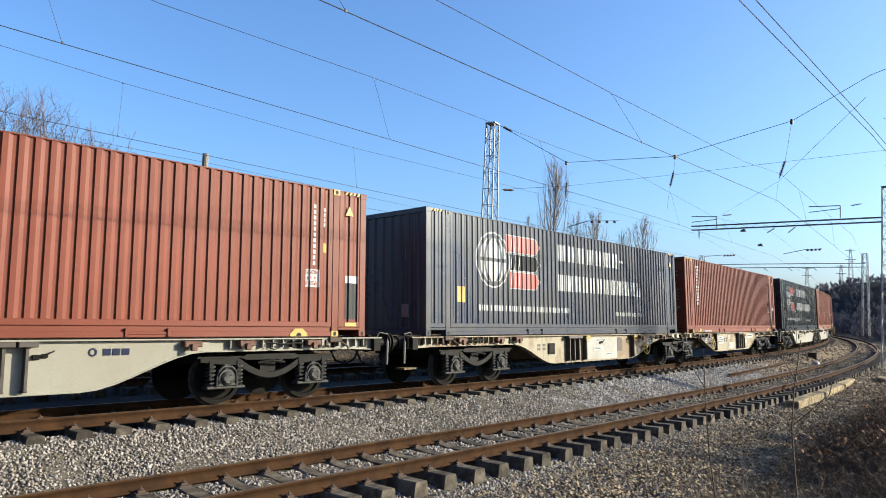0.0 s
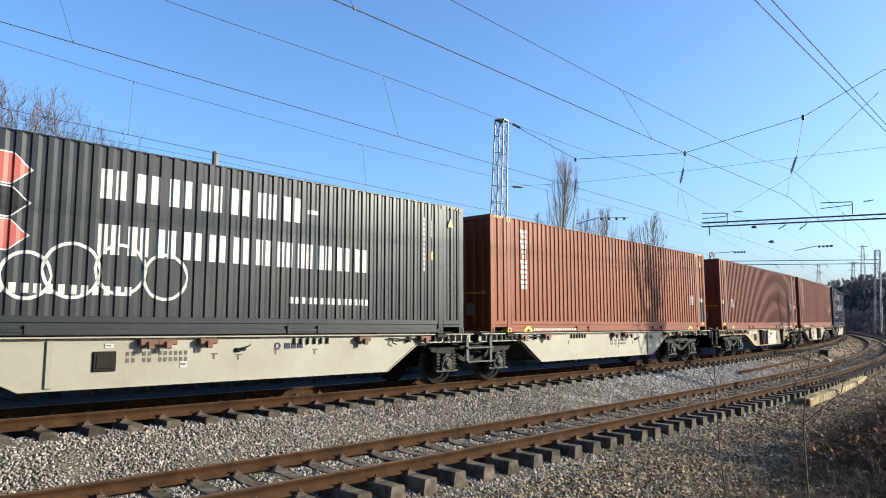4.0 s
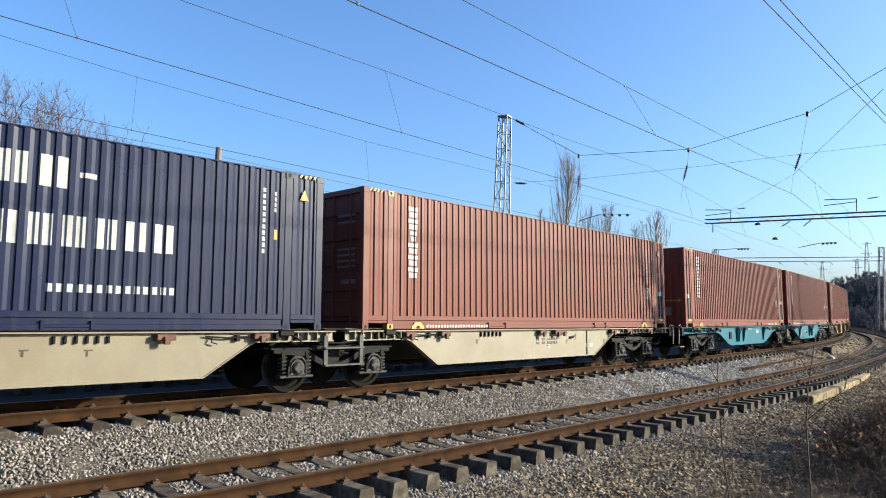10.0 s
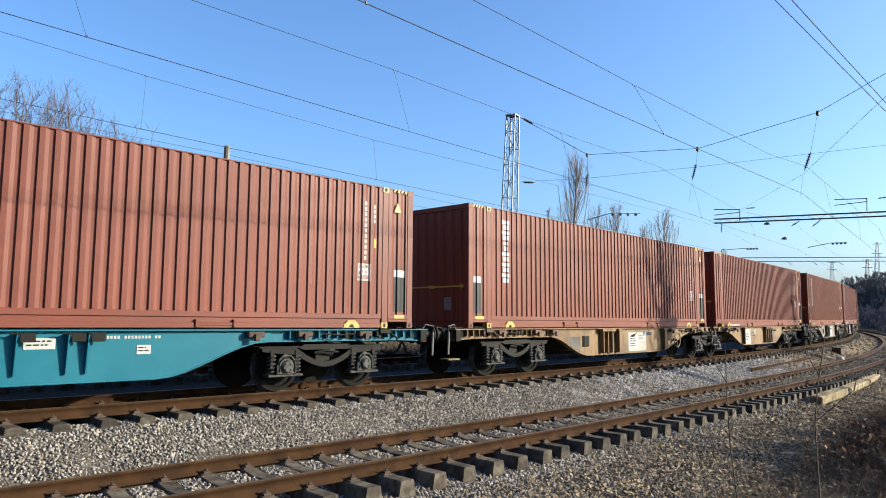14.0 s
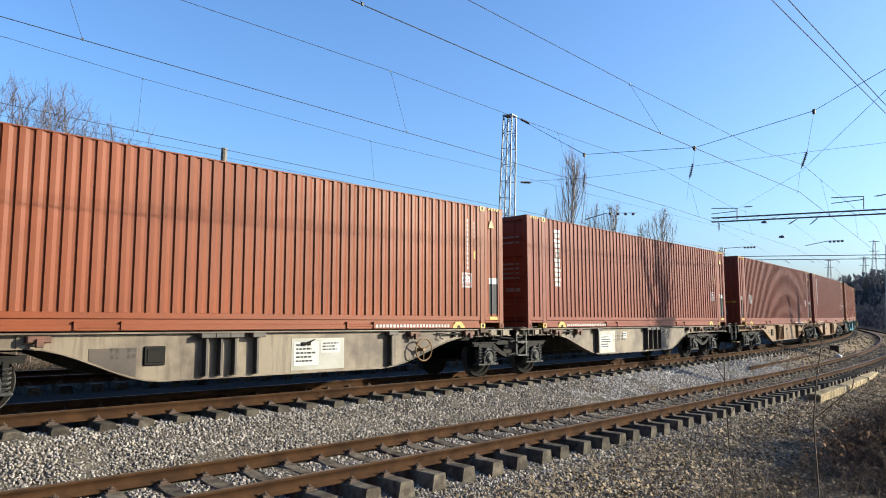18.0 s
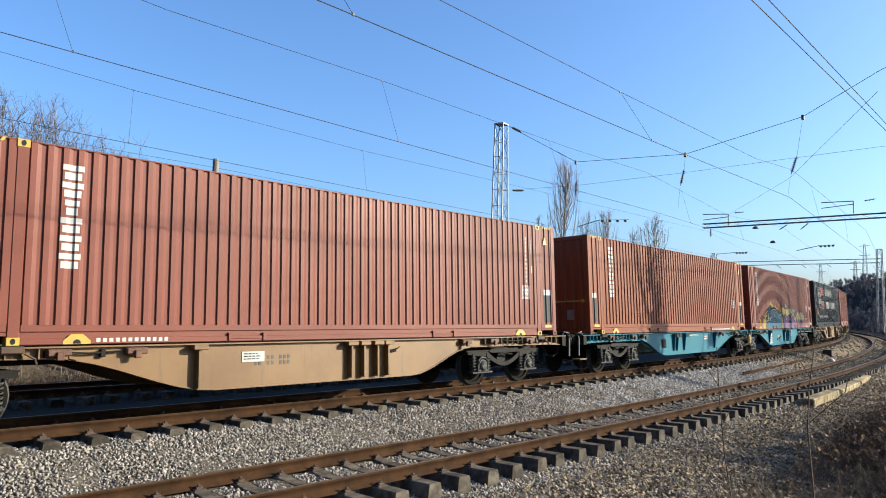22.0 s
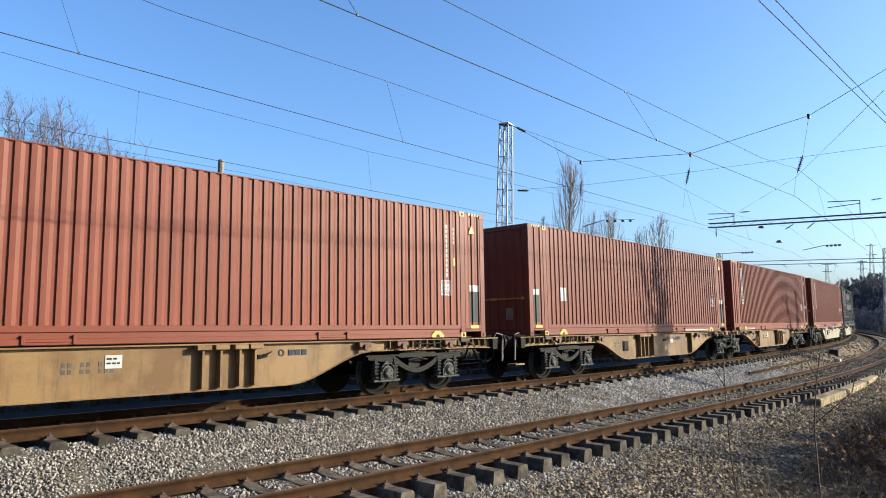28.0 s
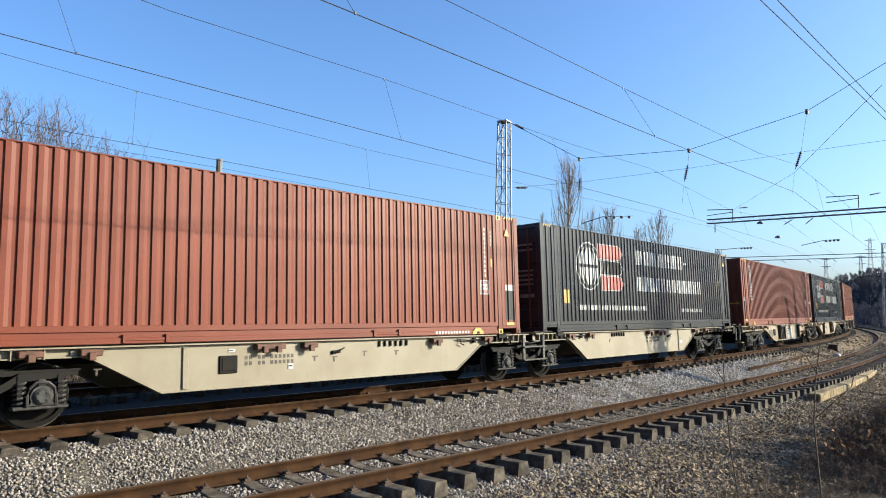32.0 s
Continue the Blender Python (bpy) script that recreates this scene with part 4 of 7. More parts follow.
def graffiti(root):
    """Sprayed shapes along the lower half of the side, from the back layer to the front."""
    def spray(name, shapes, paint, lift, label):
        part(name, decal(shapes, M[paint], lift), root, label)

    def stroke(x0, z0, x1, z1, w):
        return slab_shape([(x0, z0 - w / 2), (x1, z1 - w / 2)], [(x0, z0 + w / 2), (x1, z1 + w / 2)])
    for q in ((-5.24, 0.43, 0.11, 0.08), (-5.07, 0.36, 0.12, 0.10), (-4.64, 0.64, 0.08, 0.05), (-4.42, 0.70, 0.07, 0.09), (-4.32, 0.62, 0.05, 0.07), (-2.94, 1.20, 0.16, 0.12), (-2.60, 1.11, 0.17, 0.09),
              (-1.98, 1.07, 0.16, 0.10), (-1.70, 1.00, 0.14, 0.09), (-1.19, 1.19, 0.06, 0.05), (-0.98, 0.96, 0.07, 0.12), (-1.10, 0.86, 0.08, 0.07)):
        spray("spray_yellow", [ellipse(*q)], "spray_yellow", 0.003, "bright yellow sprayed patch")
    spray("spray_yellow", [slab_shape([(-4.68, 0.29), (-3.7, 0.29)], [(-4.68, 0.44), (-4.55, 0.50), (-4.3, 0.46), (-4.22, 0.70), (-4.05, 0.80), (-3.86, 0.83), (-3.7, 0.83)])], "spray_yellow", 0.003, "bright yellow sprayed patch")
    spray("spray_yellow", [slab_shape([(-0.98, 0.29), (-0.66, 0.29)], [(-0.98, 0.32), (-0.68, 0.62), (-0.66, 0.62)])], "spray_yellow", 0.003, "bright yellow sprayed patch")
    # first word: black ground, blue-green fields, white edges
    spray("spray_outline", [slab_shape([(-4.2, 0.29), (-0.8, 0.29)], [(-4.2, 0.31), (-4.08, 0.58), (-3.64, 1.0), (-3.07, 1.17), (-2.95, 1.03), (-2.42, 1.07), (-1.92, 1.0), (-1.76, 0.96), (-1.29, 0.86), (-0.8, 0.80)])], "black", 0.005, "black sprayed ground")
    fields = ([(-3.98, 0.54), (-3.63, 0.76), (-3.3, 0.76), (-3.03, 0.70)], [(-3.98, 0.57), (-3.6, 0.95), (-3.09, 1.11), (-3.03, 0.80)]), \
             ([(-2.93, 0.61), (-2.46, 0.74), (-2.02, 0.54)], [(-2.93, 0.86), (-2.5, 0.97), (-2.02, 0.91)]), \
             ([(-4.06, 0.29), (-3.75, 0.29)], [(-4.06, 0.30), (-3.75, 0.43)]), ([(-3.68, 0.29), (-2.64, 0.29)], [(-3.68, 0.44), (-3.51, 0.50), (-2.98, 0.56), (-2.64, 0.66)]), \
             ([(-2.56, 0.29), (-2.1, 0.29)], [(-2.56, 0.60), (-2.44, 0.70), (-2.30, 0.45), (-2.1, 0.49)]), ([(-1.98, 0.29), (-1.5, 0.29)], [(-1.98, 0.55), (-1.76, 0.88), (-1.5, 0.84)]), \
             ([(-1.44, 0.29), (-0.86, 0.29)], [(-1.44, 0.78), (-1.30, 0.80), (-1.15, 0.62), (-0.86, 0.72)])
    for low, high in fields:
        spray("spray_teal", [slab_shape(low, high)], "spray_teal", 0.007, "blue-green sprayed field")
    for q in (stroke(-4.12, 0.32, -3.80, 0.42, 0.03), stroke(-3.98, 0.59, -3.62, 0.93, 0.03), (-3.69, -3.66, (0.44, 0.76)), stroke(-3.68, 0.40, -3.40, 0.30, 0.03), stroke(-3.37, 0.76, -3.22, 0.36, 0.05),
              slab_shape([(-2.93, 0.85), (-2.5, 0.965), (-1.98, 0.905)], [(-2.93, 0.885), (-2.5, 0.995), (-1.98, 0.935)]), stroke(-2.60, 0.30, -2.50, 0.70, 0.06), stroke(-2.42, 0.60, -2.30, 0.72, 0.03),
              stroke(-2.22, 0.45, -2.12, 0.30, 0.04), stroke(-1.97, 0.57, -1.80, 0.87, 0.04), stroke(-1.95, 0.56, -1.82, 0.50, 0.03), stroke(-1.48, 0.42, -1.36, 0.66, 0.05), stroke(-1.40, 0.50, -1.22, 0.48, 0.03), stroke(-1.22, 0.66, -0.88, 0.74, 0.03)):
        spray("spray_stroke", [q], "white", 0.010, "white sprayed edge")
    spray("spray_spark", [slab_shape([(-3.34, 0.50), (-3.22, 0.40), (-3.0, 0.60)], [(-3.34, 0.52), (-3.22, 0.50), (-3.0, 0.62)])], "spray_yellow", 0.009, "yellow sprayed spark")
    # second word: round letters, pale above and violet below
    letters = (([(-0.70, 0.76), (-0.40, 0.62), (0.02, 0.80)], [(-0.70, 0.86), (-0.56, 1.03), (-0.39, 1.09), (-0.15, 1.02), (0.02, 0.86)]), ([(0.06, 0.96), (0.20, 0.62), (0.50, 0.66), (0.80, 0.76)], [(0.06, 1.00), (0.35, 0.98), (0.64, 1.08), (0.80, 0.80)]),
               ([(0.80, 0.76), (1.08, 0.62), (1.44, 0.90)], [(0.80, 0.88), (0.92, 1.05), (1.08, 1.10), (1.30, 1.06), (1.44, 0.96)]), ([(1.45, 0.50), (2.20, 0.50)], [(1.45, 0.64), (1.72, 0.80), (2.0, 0.76), (2.20, 0.62)]), ([(2.18, 0.34), (2.48, 0.34)], [(2.18, 0.66), (2.30, 0.72), (2.48, 0.52)]))

    def wider(points, d):
        return [(x + (-0.03 if k == 0 else 0.03 if k == len(points) - 1 else 0), z + d) for k, (x, z) in enumerate(points)]
    for low, high in letters:
        spray("spray_edge", [slab_shape(wider(low, -0.03), wider(high, 0.03))], "black", 0.006, "black sprayed edge")
        spray("spray_cream", [slab_shape(low, high)], "spray_cream", 0.009, "pale yellow sprayed letter")
    spray("spray_purple", [slab_shape([(-0.73, 0.29), (2.34, 0.29)], [(-0.73, 0.50), (-0.53, 0.60), (-0.2, 0.62), (0.1, 0.60), (0.5, 0.66), (1.0, 0.64), (1.5, 0.56), (1.71, 0.70), (2.1, 0.66), (2.34, 0.45)])], "spray_purple", 0.012, "violet sprayed lower part")
    for q in (ellipse(-0.22, 0.55, 0.10, 0.14), slab_shape([(0.0, 0.40), (0.12, 0.30)], [(0.0, 0.62), (0.12, 0.50)]), slab_shape([(0.55, 0.29), (1.0, 0.29), (1.45, 0.29)], [(0.55, 0.36), (1.0, 0.44), (1.45, 0.30)]), ellipse(1.08, 0.62, 0.15, 0.09), ellipse(0.36, 0.66, 0.08, 0.06)):
        spray("spray_shade", [q], "black", 0.014, "black sprayed shading")
    spray("spray_stroke", [stroke(0.06, 0.60, 0.20, 0.36, 0.05)], "white", 0.015, "white sprayed edge")
    spray("spray_stroke", [slab_shape([(2.1, 0.58), (2.22, 0.29)], [(2.1, 0.62), (2.22, 0.50)])], "white", 0.015, "white sprayed edge")
    # third word: pale letters with a violet rim
    tags = (([(2.66, 0.52), (2.90, 0.36), (3.2, 0.30), (3.54, 0.44)], [(2.66, 0.66), (2.90, 0.84), (3.18, 0.89), (3.45, 0.80), (3.54, 0.60)]), ([(3.56, 0.52), (3.86, 0.36), (4.18, 0.50)], [(3.56, 0.74), (3.85, 0.91), (4.06, 0.84), (4.18, 0.62)]),
            ([(4.20, 0.34), (4.50, 0.50)], [(4.20, 0.84), (4.34, 0.86), (4.50, 0.66)]), ([(4.50, 0.32), (4.86, 0.60)], [(4.50, 0.62), (4.66, 0.72), (4.86, 0.74)]))
    for low, high in tags:
        spray("spray_rim", [slab_shape(wider(low, -0.05), wider(high, 0.045))], "spray_violet", 0.006, "deep violet sprayed rim")
        spray("spray_cream", [slab_shape(low, high)], "spray_cream", 0.009, "pale yellow sprayed letter")
    spray("spray_counter", [ellipse(3.22, 0.42, 0.12, 0.07)], "spray_violet", 0.012, "deep violet sprayed counter")
    spray("spray_counter", [ellipse(3.90, 0.42, 0.10, 0.06)], "spray_violet", 0.012, "deep violet sprayed counter")
    for q in (stroke(-0.02, 1.06, 0.06, 1.12, 0.05), stroke(0.12, 1.10, 0.40, 1.27, 0.10), stroke(0.40, 1.08, 0.50, 1.14, 0.07), stroke(1.47, 0.80, 2.04, 1.00, 0.09), stroke(1.82, 0.96, 2.0, 1.03, 0.06), stroke(2.05, 0.83, 2.55, 1.0, 0.08)):
        spray("spray_cyan", [q], "spray_cyan", 0.005, "light blue sprayed dash")
    spray("spray_scrawl", [stroke(5.26, 0.36, 5.32, 0.62, 0.10), stroke(5.38, 0.30, 5.46, 0.70, 0.06), stroke(5.2, 0.50, 5.5, 0.54, 0.05)], "white", 0.006, "white sprayed scrawl")
    # the same paint on the bottom rail
    for x0, x1, paint in ((-4.75, -4.2, "spray_yellow"), (-4.2, -4.06, "black"), (-4.06, -1.0, "spray_teal"), (-1.0, -0.8, "black"), (-0.8, -0.45, "spray_yellow"), (-0.45, 2.45, "spray_purple"), (2.6, 5.2, "spray_violet")):
        for z0, z1, y in ((0.195, 0.279, -HALF - 0.001), (0.104, 0.186, -HALF + 0.027), (0.036, 0.096, -HALF + 0.003)):
            if paint == "spray_violet" and z0 < 0.15:
                continue
            part("rail_spray", Shape().add([(x0, y, z0), (x1, y, z0), (x1, y, z1), (x0, y, z1)], [(0, 1, 2, 3)]).mesh("rail_spray", M[paint]), root, "sprayed paint on the bottom rail")


def outline_tag(root):
    sh = ring_shapes(-1.6, 0.95, 0.42, 0.05) + ring_shapes(-0.9, 1.0, 0.40, 0.05) + ring_shapes(-0.2, 0.92, 0.38, 0.05) + ring_shapes(-2.2, 0.85, 0.35, 0.05)
    part("spray_outline", decal(sh, M["white"], 0.006), root, "white sprayed outline")


# ---- wagons ----
END_BOGIE, JOINT = -4.80, 7.324       # from the middle of the leading container
BUFFER = -7.711


def bogie_parts():
    """Meshes of a Y25-like bogie, its middle at the origin on the rail."""
    frame = Shape()
    # bow-shaped side member that sags between the axle boxes
    xs = np.linspace(-0.64, 0.64, 13)
    poly = [(-1.36, 0.74), (-1.36, 0.80)] + [(float(x), 0.53 + 0.27 * (abs(float(x)) / 0.64) ** 1.8) for x in xs] + [(1.36, 0.80), (1.36, 0.74), (1.02, 0.70)]
    poly += [(float(x), 0.43 + 0.24 * (abs(float(x)) / 0.64) ** 1.8) for x in xs[::-1]] + [(-1.02, 0.70)]
    for y in (-1.08, 0.96):
        frame.plate(poly, y, y + 0.12)
        frame.plate([(-0.62, 0.80), (-0.5, 0.86), (0.5, 0.86), (0.62, 0.80), (0.5, 0.76), (-0.5, 0.76)], y - 0.03, y + 0.15)
        frame.box(-1.42, 1.42, y - 0.01, y + 0.13, 0.80, 0.83)
        for x in (-0.9, 0.9):
            frame.box(x - 0.30, x - 0.22, y - 0.015, y + 0.135, 0.42, 0.76)
            frame.box(x + 0.22, x + 0.30, y - 0.015, y + 0.135, 0.42, 0.76)
    frame.box(-0.16, 0.16, -0.98, 0.98, 0.46, 0.82)
    frame.box(-1.42, -1.34, -1.0, 1.0, 0.72, 0.82)
    frame.box(1.34, 1.42, -1.0, 1.0, 0.72, 0.82)
    # brake rigging
    frame.tube([(-0.28, -1.10, 0.70), (0.0, -1.12, 0.74), (0.28, -1.10, 0.70)], 0.022, 6)
    wheel = Shape()
    for y in (-0.76, 0.76):
        s = 1 if y > 0 else -1
        wheel.lathe([(y + s * 0.07, 0.03), (y + s * 0.07, 0.10), (y + s * 0.035, 0.13), (y + s * 0.02, 0.37), (y + s * 0.065, 0.39), (y + s * 0.068, 0.452), (y - s * 0.035, 0.46), (y - s * 0.04, 0.49), (y - s * 0.065, 0.485), (y - s * 0.068, 0.10), (y - s * 0.068, 0.05)], (0, 0, 0), "y", 28)
    wheel.tube([(0, -1.0, 0), (0, 1.0, 0)], 0.075, 10)
    box = Shape()
    box.plate([(0.15 * math.cos(a), 0.465 + 0.15 * math.sin(a)) for a in np.linspace(-0.5, math.pi + 0.5, 17)] + [(-0.17, 0.34), (0.17, 0.34)], -1.16, -0.92)
    box.tube([(0.185, -1.15, 0.33), (0.185, -1.15, 0.47), (0.16, -1.15, 0.58), (0.08, -1.15, 0.655), (-0.08, -1.15, 0.655), (-0.16, -1.15, 0.58), (-0.185, -1.15, 0.47), (-0.185, -1.15, 0.33)], 0.022, 6)
    box.lathe([(-1.21, 0.02), (-1.21, 0.085), (-1.185, 0.115), (-1.15, 0.12)], (0, 0, 0.465), "y", 16)
    box.box(-0.36, 0.36, -1.14, -0.94, 0.285, 0.335, 0.012)
    box.box(-0.06, 0.06, -1.14, -0.96, 0.60, 0.70, 0.02)
    for a in np.linspace(0, 2 * math.pi, 5)[:-1]:
        box.tube([(0.07 * math.cos(a + 0.8), -1.205, 0.465 + 0.07 * math.sin(a + 0.8)), (0.07 * math.cos(a + 0.8), -1.225, 0.465 + 0.07 * math.sin(a + 0.8))], 0.013, 6)
    spring = Shape()
    pts = [(0.075 * math.cos(a), -1.05 + 0.075 * math.sin(a), 0.335 + 0.33 * a / (2 * math.pi * 5)) for a in np.linspace(0, 2 * math.pi * 5, 46)]
    spring.tube(pts, 0.017, 5)
    wheels = wheel.mesh("wheelset", M["wheel_dark"])
    wheels.materials.append(M["wheel_tread"])
    for f in wheels.polygons:
        if math.hypot(f.center.x, f.center.z) > 0.44:
            f.material_index = 1
    return (frame.mesh("bogie", M["grimy_steel"]), wheels, box.mesh("axle_box", M["box_steel"]), spring.mesh("spring", M["box_steel"]))


def add_bogie(root, x):
    fr, wh, bx, sp = cached("bogie", bogie_parts)
    b = part("bogie", fr, root, "grimy steel four-wheel bogie", at=(x, 0, 0))
    for dx in (-0.9, 0.9):
        w = part("wheelset", wh, b, at=(dx, 0, 0.46))
        WHEELSETS.append((w, dx))
        for turn in (0, math.pi):
            part("axle_box", bx, b, at=Matrix.Translation((dx, 0, 0)) @ Matrix.Rotation(turn, 4, "Z"))
            for side in (-0.26, 0.26):
                part("spring", sp, b, at=Matrix.Translation((dx, 0, 0)) @ Matrix.Rotation(turn, 4, "Z") @ Matrix.Translation((side, 0, 0)))
    return b


WHEELSETS = []


def sill_outline(style, lead):
    """Lower edge of a side sill, from the end at the buffers to the joint."""
    h = -LENGTH / 2
    if style == "angular":
        low = [(-7.2, 1.0), (h + 3.46, 1.0), (h + 3.62, 0.95), (h + 4.65, 0.39), (h + 11.44, 0.39), (h + 12.25, 0.90), (h + 12.4, 0.96), (7.2, 0.96)]
    else:
        low = [(-7.3, 0.90), (-6.6, 0.93), (-3.4, 0.93)]
        for k in range(9):
            f = k / 8
            low.append((h + 3.4 + 1.95 * f, 0.93 - 0.55 * (3 * f * f - 2 * f ** 3)))
        for k in range(9):
            f = k / 8
            low.append((h + 9.9 + 2.6 * f, 0.38 + 0.60 * (3 * f * f - 2 * f ** 3)))
        low += [(7.2, 0.99)]
    return low


def frame_mesh(style, material):
    """Side plates of the sill: the deep middle is flush, the shallow ends over the bogies are set back."""
    s = Shape()
    low = sill_outline(style, True)
    lx, lz = [p[0] for p in low], [p[1] for p in low]
    cuts = [lx[0], -3.55, 5.65, lx[-1]]
    for k, (a, b) in enumerate(zip(cuts[:-1], cuts[1:])):
        pts = [(a, float(np.interp(a, lx, lz)))] + [p for p in low if a < p[0] < b] + [(b, float(np.interp(b, lx, lz)))]
        inset = 0.0 if k == 1 else 0.03
        for y in (-1.17 + inset, 1.15 - inset):
            s.plate(pts + [(b, 1.117), (a, 1.117)], y, y + 0.02)
    return s.mesh("side_sill", material)


def sill_flange(style, material):
    s = Shape()
    low = sill_outline(style, True)
    for y0 in (-1.20, 1.06):
        for (x0, z0), (x1, z1) in zip(low[:-1], low[1:]):
            s.add([(x0, y0, z0), (x1, y0, z1), (x1, y0 + 0.14, z1), (x0, y0 + 0.14, z0), (x0, y0, z0 - 0.018), (x1, y0, z1 - 0.018), (x1, y0 + 0.14, z1 - 0.018), (x0, y0 + 0.14, z0 - 0.018)],
                  [(0, 1, 2, 3), (7, 6, 5, 4), (0, 4, 5, 1), (3, 2, 6, 7), (0, 3, 7, 4), (1, 5, 6, 2)])
        s.box(low[0][0], low[-1][0], y0 - (0.055 if y0 < 0 else 0.01), y0 + (0.15 if y0 < 0 else 0.195), 1.118, 1.140)
    return s.mesh("flange", material)


def deck_mesh():
    s = Shape()
    s.box(-7.2, 7.2, -0.35, 0.35, 0.86, 1.08)
    for x in (-6.9, -6.1, -5.3, -3.2, -1.0, 1.2, 3.4, 5.6, 6.4):
        s.box(x - 0.08, x + 0.08, -1.15, 1.15, 0.95, 1.08)
    s.box(-7.28, -7.1, -1.25, 1.25, 0.86, 1.13, 0.01)
    for x in (-POST40, POST40):
        for y in (-1.17, 1.03):
            s.box(x - 0.12, x + 0.12, y, y + 0.14, 1.08, 1.157)
    return s.mesh("underframe", M["dark_steel"])


def bracket_mesh(kind, material):
    s = Shape()
    if kind == "post":
        s.box(-0.022, 0.022, -1.30, -1.17, 0.42, 1.09, 0.004)
        s.box(-0.045, 0.045, -1.24, -1.17, 0.41, 0.44, 0.004)
        s.box(-0.13, 0.13, -1.345, -1.20, 1.035, 1.118, 0.01)
    elif kind == "gusset_low":
        s.add([(-0.10, -1.175, 0.98), (0.10, -1.175, 0.98), (0.06, -1.175, 1.09), (-0.06, -1.175, 1.09), (-0.06, -1.27, 1.09), (0.06, -1.27, 1.09)],
              [(0, 1, 2, 3), (0, 3, 4), (1, 5, 2), (3, 2, 5, 4), (0, 4, 5, 1)])
    elif kind == "gusset":
        s.add([(-0.014, -1.17, 0.5), (0.014, -1.17, 0.5), (0.014, -1.17, 1.09), (-0.014, -1.17, 1.09), (-0.014, -1.30, 1.09), (0.014, -1.30, 1.09), (-0.014, -1.22, 0.5), (0.014, -1.22, 0.5)],
              [(0, 1, 2, 3), (0, 3, 4, 6), (1, 7, 5, 2), (3, 2, 5, 4), (6, 4, 5, 7), (0, 6, 7, 1)])
    else:
        s.box(-0.16, 0.16, -1.30, -1.15, 1.0, 1.10, 0.015)
        s.box(-0.05, 0.05, -1.34, -1.28, 0.94, 1.06, 0.01)
    return s.mesh("bracket", material)


def buffer_mesh():
    s = Shape()
    for y in (0.0,):
        s.lathe([(BUFFER, 0.22), (BUFFER + 0.03, 0.225), (BUFFER + 0.05, 0.13), (BUFFER + 0.26, 0.11), (BUFFER + 0.26, 0.14), (BUFFER + 0.48, 0.15), (BUFFER + 0.50, 0.19), (BUFFER + 0.53, 0.19)], (0, y, 1.02), "x", 18)
    return s.mesh("buffer", M["grimy_steel"])


def coupler_mesh():
    s = Shape()
    s.tube([(BUFFER + 0.5, 0, 0.98), (BUFFER + 0.02, 0, 0.95)], 0.05, 8)
    s.tube([(BUFFER + 0.1, 0.06, 0.95), (BUFFER - 0.05, 0.06, 0.86), (BUFFER + 0.1, -0.06, 0.95)], 0.03, 6)
    return s.mesh("coupling", M["dark_steel"])


def step_mesh():
    """A shunter's step of flat bars, with a handhold."""
    s = Shape()
    for x in (-0.2, 0.2):
        s.box(x - 0.02, x + 0.02, -1.25, -1.21, 0.48, 1.05)
    s.box(-0.22, 0.22, -1.30, -1.12, 0.48, 0.51)
    s.box(-0.22, 0.22, -1.30, -1.16, 0.80, 0.83)
    s.tube([(0.2, -1.23, 1.05), (0.2, -1.26, 1.16), (0.0, -1.26, 1.18)], 0.014, 6)
    return s.mesh("step", M["step_steel"])


def bar_step_mesh():
    s = Shape()
    s.box(BUFFER + 0.15, BUFFER + 0.52, -1.28, -1.02, 0.455, 0.49)
    return s.mesh("foot_step", M["worn_yellow"])


def post_pipe_mesh():
    s = Shape()
    s.tube([(BUFFER + 0.22, -1.2, 0.58), (BUFFER + 0.22, -1.22, 1.06)], 0.026, 8)
    s.tube([(BUFFER + 0.22, -1.22, 1.06), (BUFFER + 0.20, -1.22, 1.2), (BUFFER + 0.42, -1.2, 1.24), (BUFFER + 0.5, -1.18, 1.12)], 0.012, 6)
    return s.mesh("handrail", M["grey_steel"])


def handwheel_mesh(material):
    s = Shape()
    n = 24
    ring = [(0.235 * math.cos(a), -1.33, 0.72 + 0.235 * math.sin(a)) for a in np.linspace(0, 2 * math.pi, n + 1)]
    s.tube(ring, 0.016, 6)
    for a in (0.5, 2.6, 4.7):
        s.tube([(0, -1.32, 0.72), (0.235 * math.cos(a), -1.33, 0.72 + 0.235 * math.sin(a))], 0.014, 6)
    s.tube([(0, -1.15, 0.72), (0, -1.35, 0.72)], 0.04, 10)
    return s.mesh("handwheel", material)


